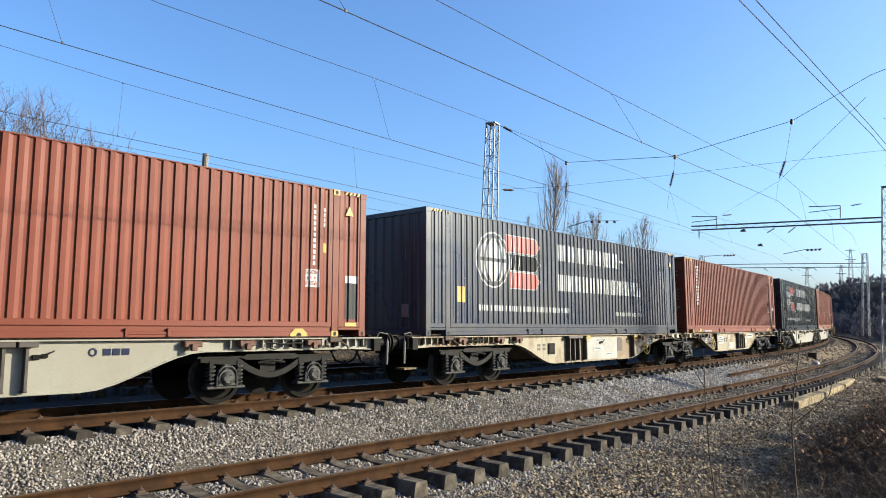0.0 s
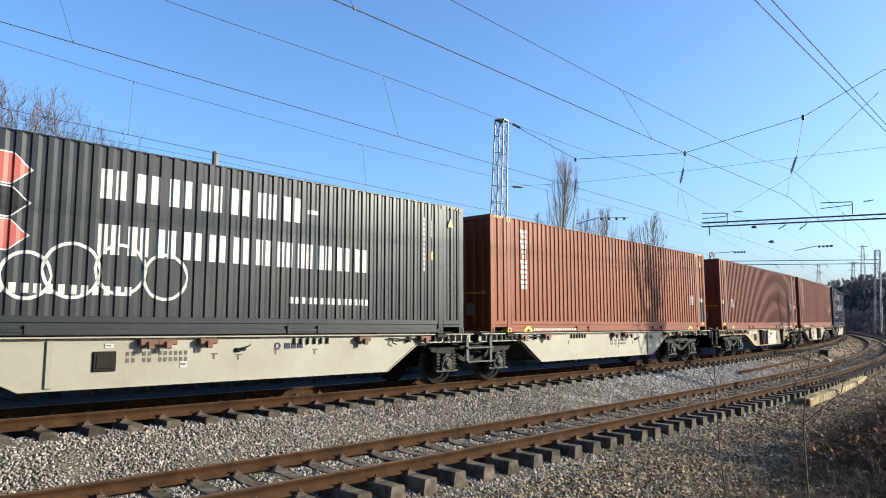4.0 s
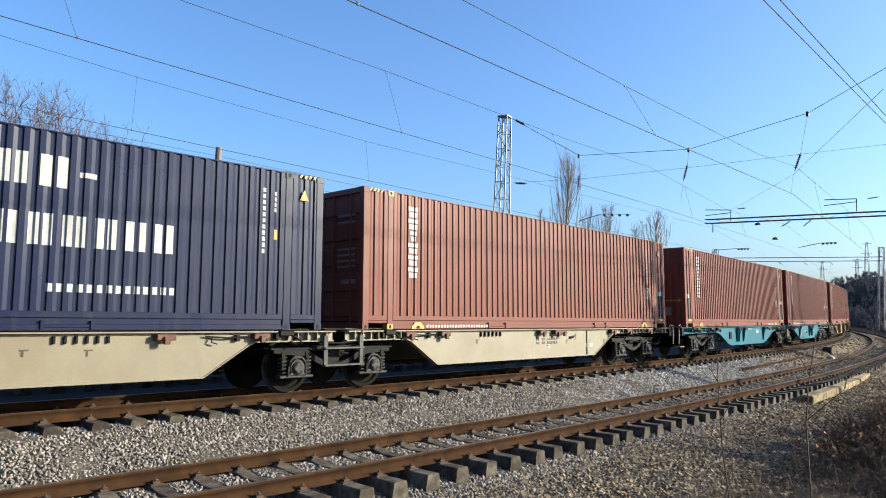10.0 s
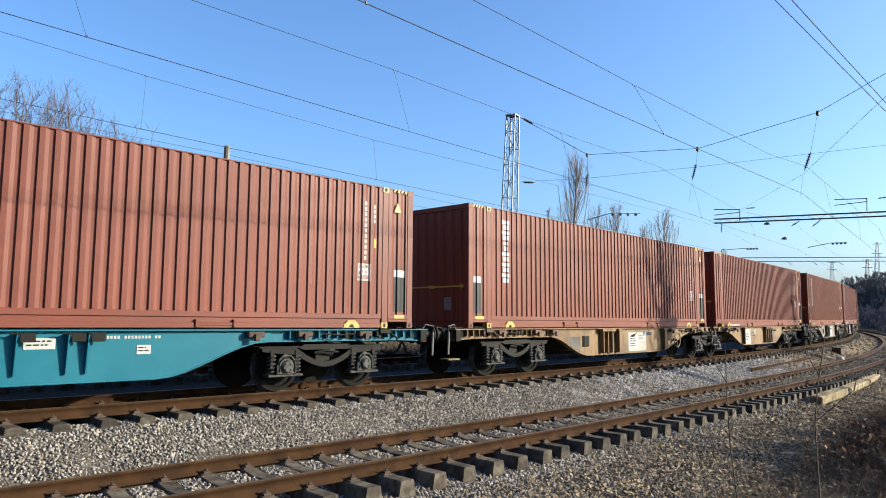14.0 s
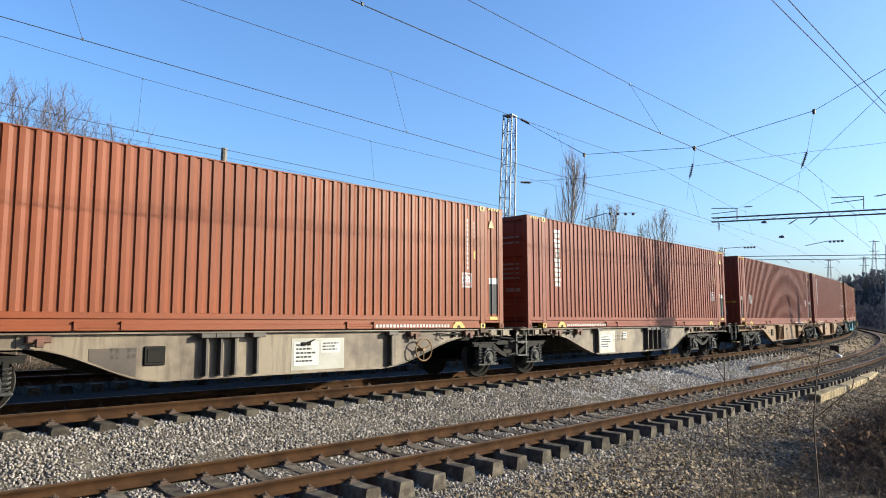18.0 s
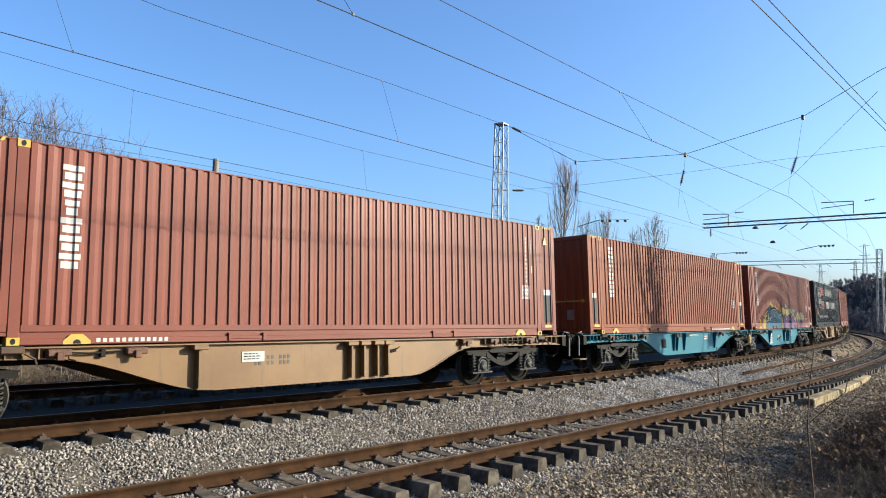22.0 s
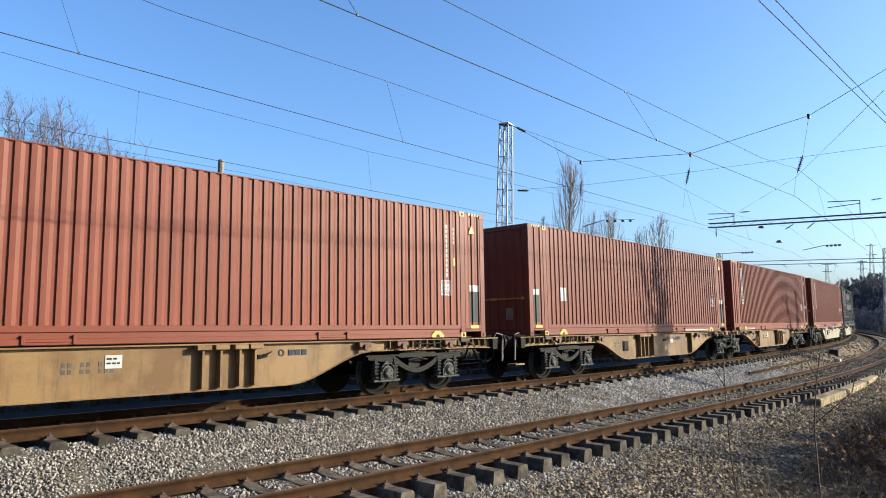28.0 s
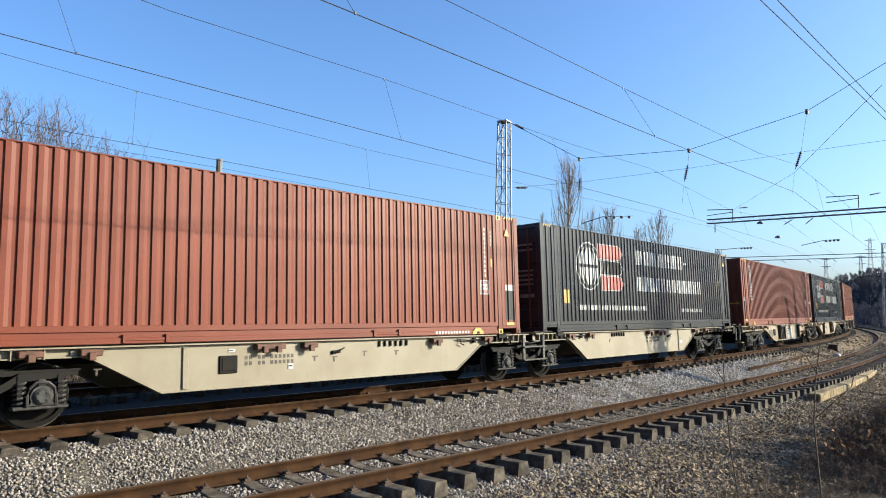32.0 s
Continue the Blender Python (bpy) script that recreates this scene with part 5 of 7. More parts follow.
def build_wagon(style, paint, lead, wheel_paint="", label="", wheel=True):
    """Half of an articulated flat wagon, its origin under the middle of its container. The trailing half is turned round."""
    root = thing("container_wagon", None, label, "railway wagon", "wagons of the train")
    mat = M[paint]
    turn = Matrix() if lead else Matrix.Rotation(math.pi, 4, "Z")
    sill = part("side_sill", cached(("sill", style, paint), lambda: frame_mesh(style, mat)), root, at=turn)
    part("flange", cached(("flange", style, paint), lambda: sill_flange(style, mat)), root, at=turn)
    part("underframe", cached("deck", deck_mesh), root, at=turn)
    for y in (-0.875, 0.875):
        part("buffer", cached("buffer", buffer_mesh), root, at=turn @ Matrix.Translation((0, y, 0)))
    part("coupling", cached("coupler", coupler_mesh), root, at=turn)
    for y in (-0.45, 0.45):
        part("brake_hose", cached("hose", hose_mesh), root, at=turn @ Matrix.Translation((0, y, 0)))
    flip = 1 if lead else -1
    add_bogie(root, flip * END_BOGIE)
    if lead:
        add_bogie(root, JOINT)
        part("foot_step", cached("barstep", bar_step_mesh), root, "worn yellow foot step")
        part("handrail", cached("pipe", post_pipe_mesh), root)
        part("joint_hose", cached("jhose", joint_hose_mesh), root, at=(JOINT, 0, 0))
        if style == "teal":
            part("handwheel", cached("ring", ring_wheel_mesh), root, "yellow brake ring on the bogie", at=(JOINT - 0.06, 0, 0))
    else:
        # steps beside the joint
        broad = style == "angular" or paint == "grey_frame"
        part("step", cached("step", step_mesh), root, at=Matrix.Translation((-LENGTH / 2 - (0.45 if broad else 0.30), 0, 0)) @ Matrix.Diagonal((2.2 if broad else 1.0, 1, 1, 1)))
        part("handrail", cached("pipe", post_pipe_mesh), root, at=turn @ Matrix.Diagonal((1, -1, 1, 1)))
    dark = cached(("post", paint), lambda: bracket_mesh("post", mat if paint in ("buff_frame", "ochre_frame") else M["post_brown"]))
    if style == "posts":
        posts = (-0.8, -0.54, -0.28, 0.14, 3.24) if lead else (-3.38, -0.2, 0.12, 0.47, 0.76)
        for x in posts:
            p = part("bracket", dark, root, at=(x, 0, 0))
            if wheel_paint == "yellow" and x in (posts[3], posts[4]):
                part("clamp", cached("clamp", clamp_mesh), p, "yellow clamp")
        if wheel:
            part("handwheel", cached(("hw", wheel_paint), lambda: handwheel_mesh(M[wheel_paint])), root, "spoked brake handwheel", at=(4.1 if lead else -4.05, 0, 0))
    elif style == "teal":
        for x in ((-0.82, -0.54, 0.12, 3.18) if lead else (-3.53, -0.46, 0.2, 0.47)):
            p = part("bracket", cached(("gus", paint), lambda: bracket_mesh("gusset", mat)), root, at=(x, 0, 0))
            part("flap", cached("flap", lambda: Shape().box(0.02, 0.22, -1.315, -1.29, 0.965, 1.09, 0.006).tube([(-0.1, -1.3, 1.085), (0.24, -1.3, 1.085)], 0.014, 6).mesh("flap", M["grimy_steel"])), p, "grimy hinged steel flap")
        for x in ((5.66, 6.08) if lead else (-5.66, -3.4)):
            part("bracket", cached("gusb", lambda: bracket_mesh("gusset_low", mat)), root, at=(x, 0, 0))
    else:
        part("sill_rib", cached(("rib", paint), lambda: Shape().box(-0.05, 0.05, -1.20, -1.17, 0.41, 1.08, 0.008).mesh("sill_rib", mat)), root, at=(-1.82 * flip, 0, 0))
        for x in (-0.42, -0.14, 0.56):
            part("container_lug", cached("rustlug", lambda: bracket_mesh("lug", M["rust_lug"])), root, "rust-red folding container lug", at=(x * flip, 0, 0))
        for x in np.arange(2.3, 3.1, 0.15):
            part("rope_hook", cached(("hook", paint), lambda: Shape().box(-0.02, 0.02, -1.21, -1.17, 0.97, 1.08, 0.006).mesh("rope_hook", M["grimy_steel"])), root, at=(float(x) * flip, 0, 0))
    lugs = ((-5.6, -4.1, -3.3, 3.9, 5.6) if lead else (-5.5, -4.4, 3.2, 4.2, 5.6))
    for x in lugs:
        part("container_lug", cached(("lug", style), lambda: bracket_mesh("lug", M["fastening" if style == "teal" else "rust_lug"])), root, at=(x, 0, 0))
    for x in (*np.arange(-6.85, -3.9, 0.21), *np.arange(5.75, 7.1, 0.21)):
        part("stiffener", cached(("stiff", paint), lambda: Shape().box(-0.009, 0.009, -1.225, -1.138, 0.97, 1.116).mesh("stiffener", mat)), root, at=turn @ Matrix.Translation((float(x), 0, 0)) if lead else Matrix.Translation((-float(x), 0, 0)))
    # clutter under the container's ends: twist pedestals, pull rods and hanging cables
    for x in (-6.1, 6.1):
        part("pedestal", cached(("ped", style == "posts"), lambda: pedestal_mesh(M["fastening" if style == "posts" else "grimy_steel"])), root, at=(x, 0, 0))
    for x in (-5.05, 5.0):
        part("pull_rod", cached("rod2", pull_rod_mesh), root, at=(x, 0, 0))
    if style == "posts":
        for x, wide in (((6.5, 0.22), (6.93, 0.2)) if lead else ((-6.45, 0.2), (5.9, 0.2))):
            m = "patch_white" if wheel_paint == "yellow" else paint
            part("end_block", cached(("eb", m, wide), lambda: Shape().box(-wide / 2, wide / 2, -1.24, -1.17, 0.985, 1.12, 0.01).mesh("end_block", M[m])), root, at=(x, 0, 0))
    # repainted patches, plates and print
    for k, (x0, x1, z0, z1, m) in enumerate(sill_patches(style, "ochre_plain" if paint == "ochre_frame" else wheel_paint, lead)):
        part("paint_patch", cached(("pt", style, wheel_paint, paint, lead, k), lambda: patch_mesh(style, lead, x0, x1, z0, z1, M[m])), root, {"patch_brown": "dark brown painted patch", "patch_white": "dirty white painted patch"}[m])
    for k, (x0, x1, z0, z1, rows) in enumerate(sill_plates(style, "ochre_plain" if paint == "ochre_frame" else wheel_paint, lead)):
        p = part("plate", cached(("pl", style, wheel_paint, paint, lead, k), lambda: Shape().box(x0, x1, -1.181, -1.17, z0, z1, 0.002).mesh("plate", M["white"])), root, "pale data plate")
        pr = part("print", cached(("pr", style, wheel_paint, paint, lead, k), lambda: print_mesh(x0, x1, z0, z1, rows, k)), p)
        tagged(pr, kind="stuff")
    if style == "teal" and not lead:
        part("yellow_plate", cached("typ", lambda: Shape().box(-1.62, -1.36, -1.18, -1.17, 0.74, 0.84).mesh("yellow_plate", M["yellow"])), root)
        for x, z in ((-1.78, 0.66), (-1.28, 0.70), (-1.08, 0.76)):
            part("dark_mark", cached("tdm", lambda: ring_plate(0.045)), root, at=(x, 0, z))
    if lead:
        part("hatch", cached(("hatch", style), dark_box), root, at=(-1.06 if style == "angular" else -1.62, 0, 0))
    pr = part("stencil", cached(("sten", style, lead), lambda: stencil(style, lead)), root)
    tagged(pr, kind="stuff")
    if paint == "grey_frame" or paint == "buff_frame":
        e = part("emblem", cached("emblem", emblem_mesh), root, "dark blue emblem and bars", at=(1.9 if lead else 1.62 if paint == "grey_frame" else 1.3, 0, 0))
        tagged(e, kind="stuff")
    if style != "teal":
        part("lever", cached("lever", lever_mesh), root, "small dark release lever", at=(1.2 if lead else 0.95, 0, 0))
    return root


def lever_mesh():
    s = Shape().box(-0.10, 0.0, -1.21, -1.17, 0.86, 0.93, 0.01).box(0.02, 0.11, -1.205, -1.17, 0.88, 0.94, 0.01)
    s.tube([(-0.06, -1.215, 0.89), (0.08, -1.22, 0.93), (0.18, -1.22, 0.98)], 0.011, 6)
    return s.mesh("lever", M["dark_steel"])


def ring_plate(r):
    s = Shape().tube([(r * math.cos(a), -1.176, r * math.sin(a)) for a in np.linspace(0, 2 * math.pi, 13)], 0.009, 5)
    return s.mesh("dark_mark", M["black"])


def hose_mesh():
    return Shape().tube([(BUFFER + 0.45, 0, 0.9), (BUFFER + 0.28, 0, 0.62), (BUFFER + 0.06, 0, 0.55), (BUFFER - 0.02, 0, 0.6)], 0.025, 6).mesh("brake_hose", M["black"])


def joint_hose_mesh():
    """Brake pipe that sags across the joint."""
    return Shape().tube([(-0.75, -1.1, 1.0), (-0.45, -1.16, 0.93), (0.0, -1.18, 0.90), (0.4, -1.16, 0.94), (0.7, -1.1, 1.0)], 0.02, 6).mesh("joint_hose", M["black"])


def ring_wheel_mesh():
    s = Shape()
    s.tube([(0.16 * math.cos(a), -1.3, 0.76 + 0.18 * math.sin(a)) for a in np.linspace(0, 2 * math.pi, 21)], 0.014, 6)
    s.tube([(-0.03, -1.29, 0.60), (0.04, -1.29, 0.94)], 0.03, 6)
    return s.mesh("handwheel", M["yellow"])


def clamp_mesh():
    s = Shape().box(-0.11, 0.11, -1.37, -1.25, 1.03, 1.115, 0.012)
    s.tube([(-0.13, -1.34, 1.08), (-0.13, -1.36, 0.98), (0.02, -1.36, 0.95)], 0.016, 6)
    return s.mesh("clamp", M["yellow"])


def pedestal_mesh(material):
    s = Shape().box(-0.15, 0.15, -1.30, -1.16, 1.05, 1.15, 0.015)
    s.box(-0.22, -0.15, -1.27, -1.16, 0.99, 1.10, 0.01)
    s.tube([(0.15, -1.28, 1.05), (0.28, -1.3, 0.97), (0.30, -1.3, 0.90)], 0.018, 6)
    return s.mesh("pedestal", material)


def pull_rod_mesh():
    s = Shape().tube([(-0.42, -1.22, 1.06), (-0.05, -1.24, 1.03), (0.40, -1.22, 1.05)], 0.016, 6)
    s.tube([(-0.30, -1.22, 1.05), (-0.32, -1.24, 0.96), (-0.22, -1.24, 0.93)], 0.014, 6)
    s.box(0.12, 0.2, -1.25, -1.17, 0.97, 1.08, 0.01)
    return s.mesh("pull_rod", M["grimy_steel"])


def patch_mesh(style, lead, x0, x1, z0, z1, material):
    """A thin coat of other paint that keeps to the sill's outline."""
    low = sill_outline(style, True)
    low = low if lead else [(-x, z) for x, z in reversed(low)]
    lx, lz = [p[0] for p in low], [p[1] for p in low]
    xs = np.linspace(x0, x1, 24)
    edge = [(float(x), max(z0, float(np.interp(x, lx, lz)) + 0.02)) for x in xs]
    s = Shape()
    n = len(edge)
    verts = [(x, y, z) for y in (-1.176, -1.165) for x, z in edge + [(x, z1) for x, _ in edge]]
    faces = []
    for k in range(n - 1):
        faces += [(k, k + 1, n + k + 1, n + k), (2 * n + k + 1, 2 * n + k, 3 * n + k, 3 * n + k + 1), (k, 2 * n + k, 2 * n + k + 1, k + 1), (n + k, n + k + 1, 3 * n + k + 1, 3 * n + k)]
    faces += [(0, n, 3 * n, 2 * n), (n - 1, 3 * n - 1, 4 * n - 1, 2 * n - 1)]
    s.add(verts, faces)
    return s.mesh("paint_patch", material)


def print_mesh(x0, x1, z0, z1, rows, seed):
    rng = random.Random(seed)
    s = Shape()
    step = (z1 - z0) / (rows + 1)
    for r in range(rows):
        z = z1 - step * (r + 0.75)
        x = x0 + 0.08 * (x1 - x0)
        end = x1 - (0.06 + 0.3 * rng.random()) * (x1 - x0)
        while x < end:
            w = rng.uniform(0.03, 0.09)
            s.box(x, min(x + w, end), -1.184, -1.18, z - step * 0.28, z + step * 0.12)
            x += w + 0.02
    return s.mesh("print", M["grimy_steel"])


def emblem_mesh():
    s = Shape()
    for k in range(12):
        a, c = k * math.pi / 6, (k + 1) * math.pi / 6
        s.box(0.05 + 0.05 * math.cos(a) - 0.012, 0.05 + 0.05 * math.cos(a) + 0.012, -1.182, -1.174, 0.95 + 0.05 * math.sin(a) - 0.012, 0.95 + 0.05 * math.sin(a) + 0.012)
    for k in range(3):
        s.box(0.20 + 0.14 * k, 0.31 + 0.14 * k, -1.182, -1.174, 0.90, 1.0)
    return s.mesh("emblem", M["navy"])


def sill_patches(style, wheel, lead):
    """Patches of other paint on the sill: x0, x1, z0, z1, paint."""
    if style != "posts":
        return []
    if wheel in ("ochre_plain", "grey_frame", "buff_frame"):
        return []
    if wheel == "yellow":
        return [(0.36, 2.26, 0.40, 1.05, "patch_white"), (2.30, 2.60, 0.62, 1.04, "patch_brown")] if lead else [(-5.45, -3.5, 0.40, 1.05, "patch_brown"), (-1.4, -0.42, 0.42, 0.72, "patch_white")]
    return [(0.9, 2.1, 0.42, 1.0, "patch_white"), (-2.6, -1.9, 0.40, 0.9, "patch_brown")] if lead else [(-3.2, -2.2, 0.40, 1.04, "patch_white"), (0.98, 1.5, 0.45, 0.9, "patch_brown")]


def sill_plates(style, wheel, lead):
    """Pale plates on the side sill: x0, x1, z0, z1 and lines of print."""
    if wheel == "buff_frame" and style == "posts":
        return [(1.62, 1.9, 0.80, 0.93, 2)] if lead else [(-1.7, -1.45, 0.80, 1.0, 2)]
    if wheel == "ochre_plain":
        return [(5.0, 5.35, 0.98, 1.05, 1)] if lead else [(-2.55, -2.1, 0.80, 0.98, 3)]
    if style == "posts" and wheel == "yellow":
        return [(0.95, 1.2, 0.92, 1.02, 2), (1.24, 1.5, 0.93, 1.01, 1), (0.75, 1.35, 0.66, 0.80, 2), (1.55, 1.95, 0.50, 0.58, 1), (4.45, 4.75, 0.80, 1.0, 2)] if lead else \
               [(-2.82, -2.15, 0.68, 1.0, 3), (-1.5, -1.18, 0.86, 1.03, 2), (-1.4, -1.0, 0.52, 0.64, 2), (1.55, 2.53, 0.87, 1.06, 1), (2.91, 4.15, 0.98, 1.07, 1), (1.05, 1.4, 0.66, 0.92, 3), (-4.6, -4.3, 0.72, 0.92, 2)]
    table = {("posts", True): [(0.95, 1.5, 0.50, 0.94, 5), (1.55, 2.0, 0.72, 0.95, 3)], ("posts", False): [(-3.1, -2.4, 0.5, 0.92, 5), (-1.7, -1.45, 0.80, 1.0, 2)],
             ("teal", True): [(-5.2, -4.9, 0.98, 1.06, 1), (2.1, 2.5, 0.84, 0.98, 1)], ("teal", False): [(-3.37, -2.9, 0.46, 1.0, 4), (-0.36, 0.05, 0.86, 1.02, 2), (1.2, 1.42, 0.76, 0.90, 2)],
             ("angular", True): [(-1.06, -0.93, 0.97, 1.03, 1), (0.13, 0.24, 0.63, 0.73, 1)], ("angular", False): [(1.7, 2.1, 0.62, 0.72, 2), (-0.24, -0.13, 0.63, 0.73, 1)]}
    return table[(style, lead)]


def dark_box():
    """A black hinged box let into the sill."""
    s = Shape().box(-0.17, 0.17, -1.20, -1.15, 0.62, 0.92, 0.012)
    s.box(-0.13, 0.13, -1.21, -1.19, 0.66, 0.88, 0.01)
    return s.mesh("hatch", M["dark_steel"])


def stencil(style, lead):
    """Painted numbers and signs as plain bars."""
    s = Shape()
    rng = random.Random(7 if lead else 8)
    if style == "teal":
        for k in range(16):
            if k not in (4, 13):
                s.box(0.75 + 0.052 * k, 0.75 + 0.052 * k + 0.034, -1.176, -1.17, 1.0, 1.045)
        return s.mesh("stencil", M["white"])
    x = -0.74 if style == "angular" else -2.3
    for row in (0.84, 0.74):
        for k in range(12 if style == "angular" else 9):
            if k not in (2, 5):
                s.box(x + 0.085 * k, x + 0.085 * k + 0.05, -1.176, -1.17, row, row + 0.065)
    for x in (0.7, 1.15, 1.9, -3.2, 2.75) if style == "angular" else ():
        z = rng.uniform(0.7, 0.85)
        s.box(x, x + 0.03, -1.176, -1.17, z, z + 0.08)
        s.box(x - 0.03, x + 0.09, -1.176, -1.17, z + 0.08, z + 0.10)
    return s.mesh("stencil", M["white" if style == "teal" else "post_brown"])


# the train: wagon by wagon from its head, each with the look of its frame and its two containers
R = dict
TRAIN_LIST = [
    ("posts", "grey_frame", "grey_frame", R(paint="brick_red", panel_lead=True), R(paint="brick_red", web="short_lead")),
    ("posts", "tan_frame", "yellow", R(paint="slate", dark="slate"), R(paint="brick_red", tall=True, web="short_lead", doors_lead=True)),
    ("angular", "grey_frame", "grey_frame", R(paint="charcoal", dark="charcoal", spray="outline"), R(paint="orange_red", tall=True, web="long_lead")),
    ("posts", "tan_frame", "yellow", R(paint="brown_red", panel_lead=True, web="long_tail"), R(paint="brick_red", tall=True, web="short_lead", doors_lead=True)),
    ("angular", "cream_frame", "cream_frame", R(paint="navy", dark="navy"), R(paint="dusty_red", tall=True, web="long_lead", doors_lead=True)),
    ("teal", "teal_frame", "yellow", R(paint="dusty_red", tall=True, panel_lead=True, web="short_tail"), R(paint="dusty_red", tall=True, web="long_lead", doors_lead=True)),
    ("posts", "buff_frame", "tan_frame", R(paint="brick_red", tall=True, panel_lead=True), R(paint="brick_red", web="short_lead")),
    ("posts", "dirty_frame", "ochre_frame", R(paint="orange_red", tall=True, panel_lead=True, web="long_tail"), R(paint="brick_red", tall=True, web="long_lead", doors_lead=True)),
    ("posts", "ochre_frame", "ochre_frame", R(paint="brown_red", panel_lead=True, web="long_tail"), R(paint="dusty_red", tall=True, web="short_lead", doors_lead=True)),
    ("teal", "teal_frame", "yellow", R(paint="orange_red", tall=True, panel_lead=True, web="long_tail"), R(paint="dusty_red", tall=True, spray="pieces", doors_lead=True)),
    ("posts", "buff_frame", "buff_frame", R(paint="charcoal", dark="charcoal"), R(paint="brick_red", tall=True, web="short_lead", doors_lead=True)),
    ("posts", "buff_frame", "buff_frame", R(paint="brown_red", panel_lead=True, web="long_tail"), R(paint="brick_red", tall=True, web="short_lead", doors_lead=True)),
    ("angular", "cream_frame", "cream_frame", R(paint="brick_red", tall=True, panel_lead=True, web="short_tail"), R(paint="charcoal", dark="charcoal", doors_lead=True)),
    ("posts", "tan_frame", "ochre_frame", R(paint="brick_red", tall=True, panel_lead=True), R(paint="charcoal", dark="charcoal")),
    ("posts", "tan_frame", "ochre_frame", R(paint="orange_red", tall=True), R(paint="brick_red", tall=True)),
]
WAGON_PITCH, INNER = 30.071, 0.938
RIDERS = []          # thing, distance of its middle behind the second wagon's head, height over the rails


def container_label(c):
    tone = {"brick_red": "brick-red", "orange_red": "orange-red", "brown_red": "brownish red", "dusty_red": "faded dusty red", "navy": "dark navy blue", "slate": "weathered slate grey", "charcoal": "charcoal grey"}[c["paint"]]
    text = tone + " container"
    if c.get("dark"):
        text += " with red and white emblem"
    elif c.get("spray"):
        text += " with colourful graffiti"
    elif c.get("tall"):
        text += " with tall white marking"
    else:
        text += " with white data plates"
    return text + " on a wagon"


def build_train():
    tones = {"grey_frame": "pale grey", "tan_frame": "rust-stained tan", "dirty_frame": "dirty brown", "cream_frame": "cream", "teal_frame": "teal", "ochre_frame": "ochre", "buff_frame": "buff"}
    for w, (style, paint, wheel_paint, c1, c2) in enumerate(TRAIN_LIST):
        for q, c in enumerate((c1, c2)):
            mid = (w - 1) * WAGON_PITCH + q * (LENGTH + INNER) + LENGTH / 2
            wagon = build_wagon(style, paint, q == 0, wheel_paint, tones[paint] + " articulated container flat wagon rolling on the track", (w != 11) if q == 0 else w in (1, 11))
            box = build_container(label=container_label(c), **c)
            RIDERS.append((wagon, mid, 0.0))
            RIDERS.append((box, mid, DECK))


build_train()

# where the head of the second wagon's container stands at each full second
TRAIN = [10.84, -0.01, -10.68, -21.39, -31.93, -42.65, -53.45, -64.16, -74.80, -85.46, -96.18, -106.83, -117.50, -128.15, -138.75, -149.44, -160.01, -170.57, -181.13, -191.67,
         -202.24, -212.77, -223.29, -233.76, -244.25, -254.66, -265.40, -276.07, -286.63, -297.53, -308.49, -319.54, -330.76]


# ---- overhead line ----
def wire_mesh(points, r):
    return Shape().tube(points, r, 5).mesh("wire", M["wire"])


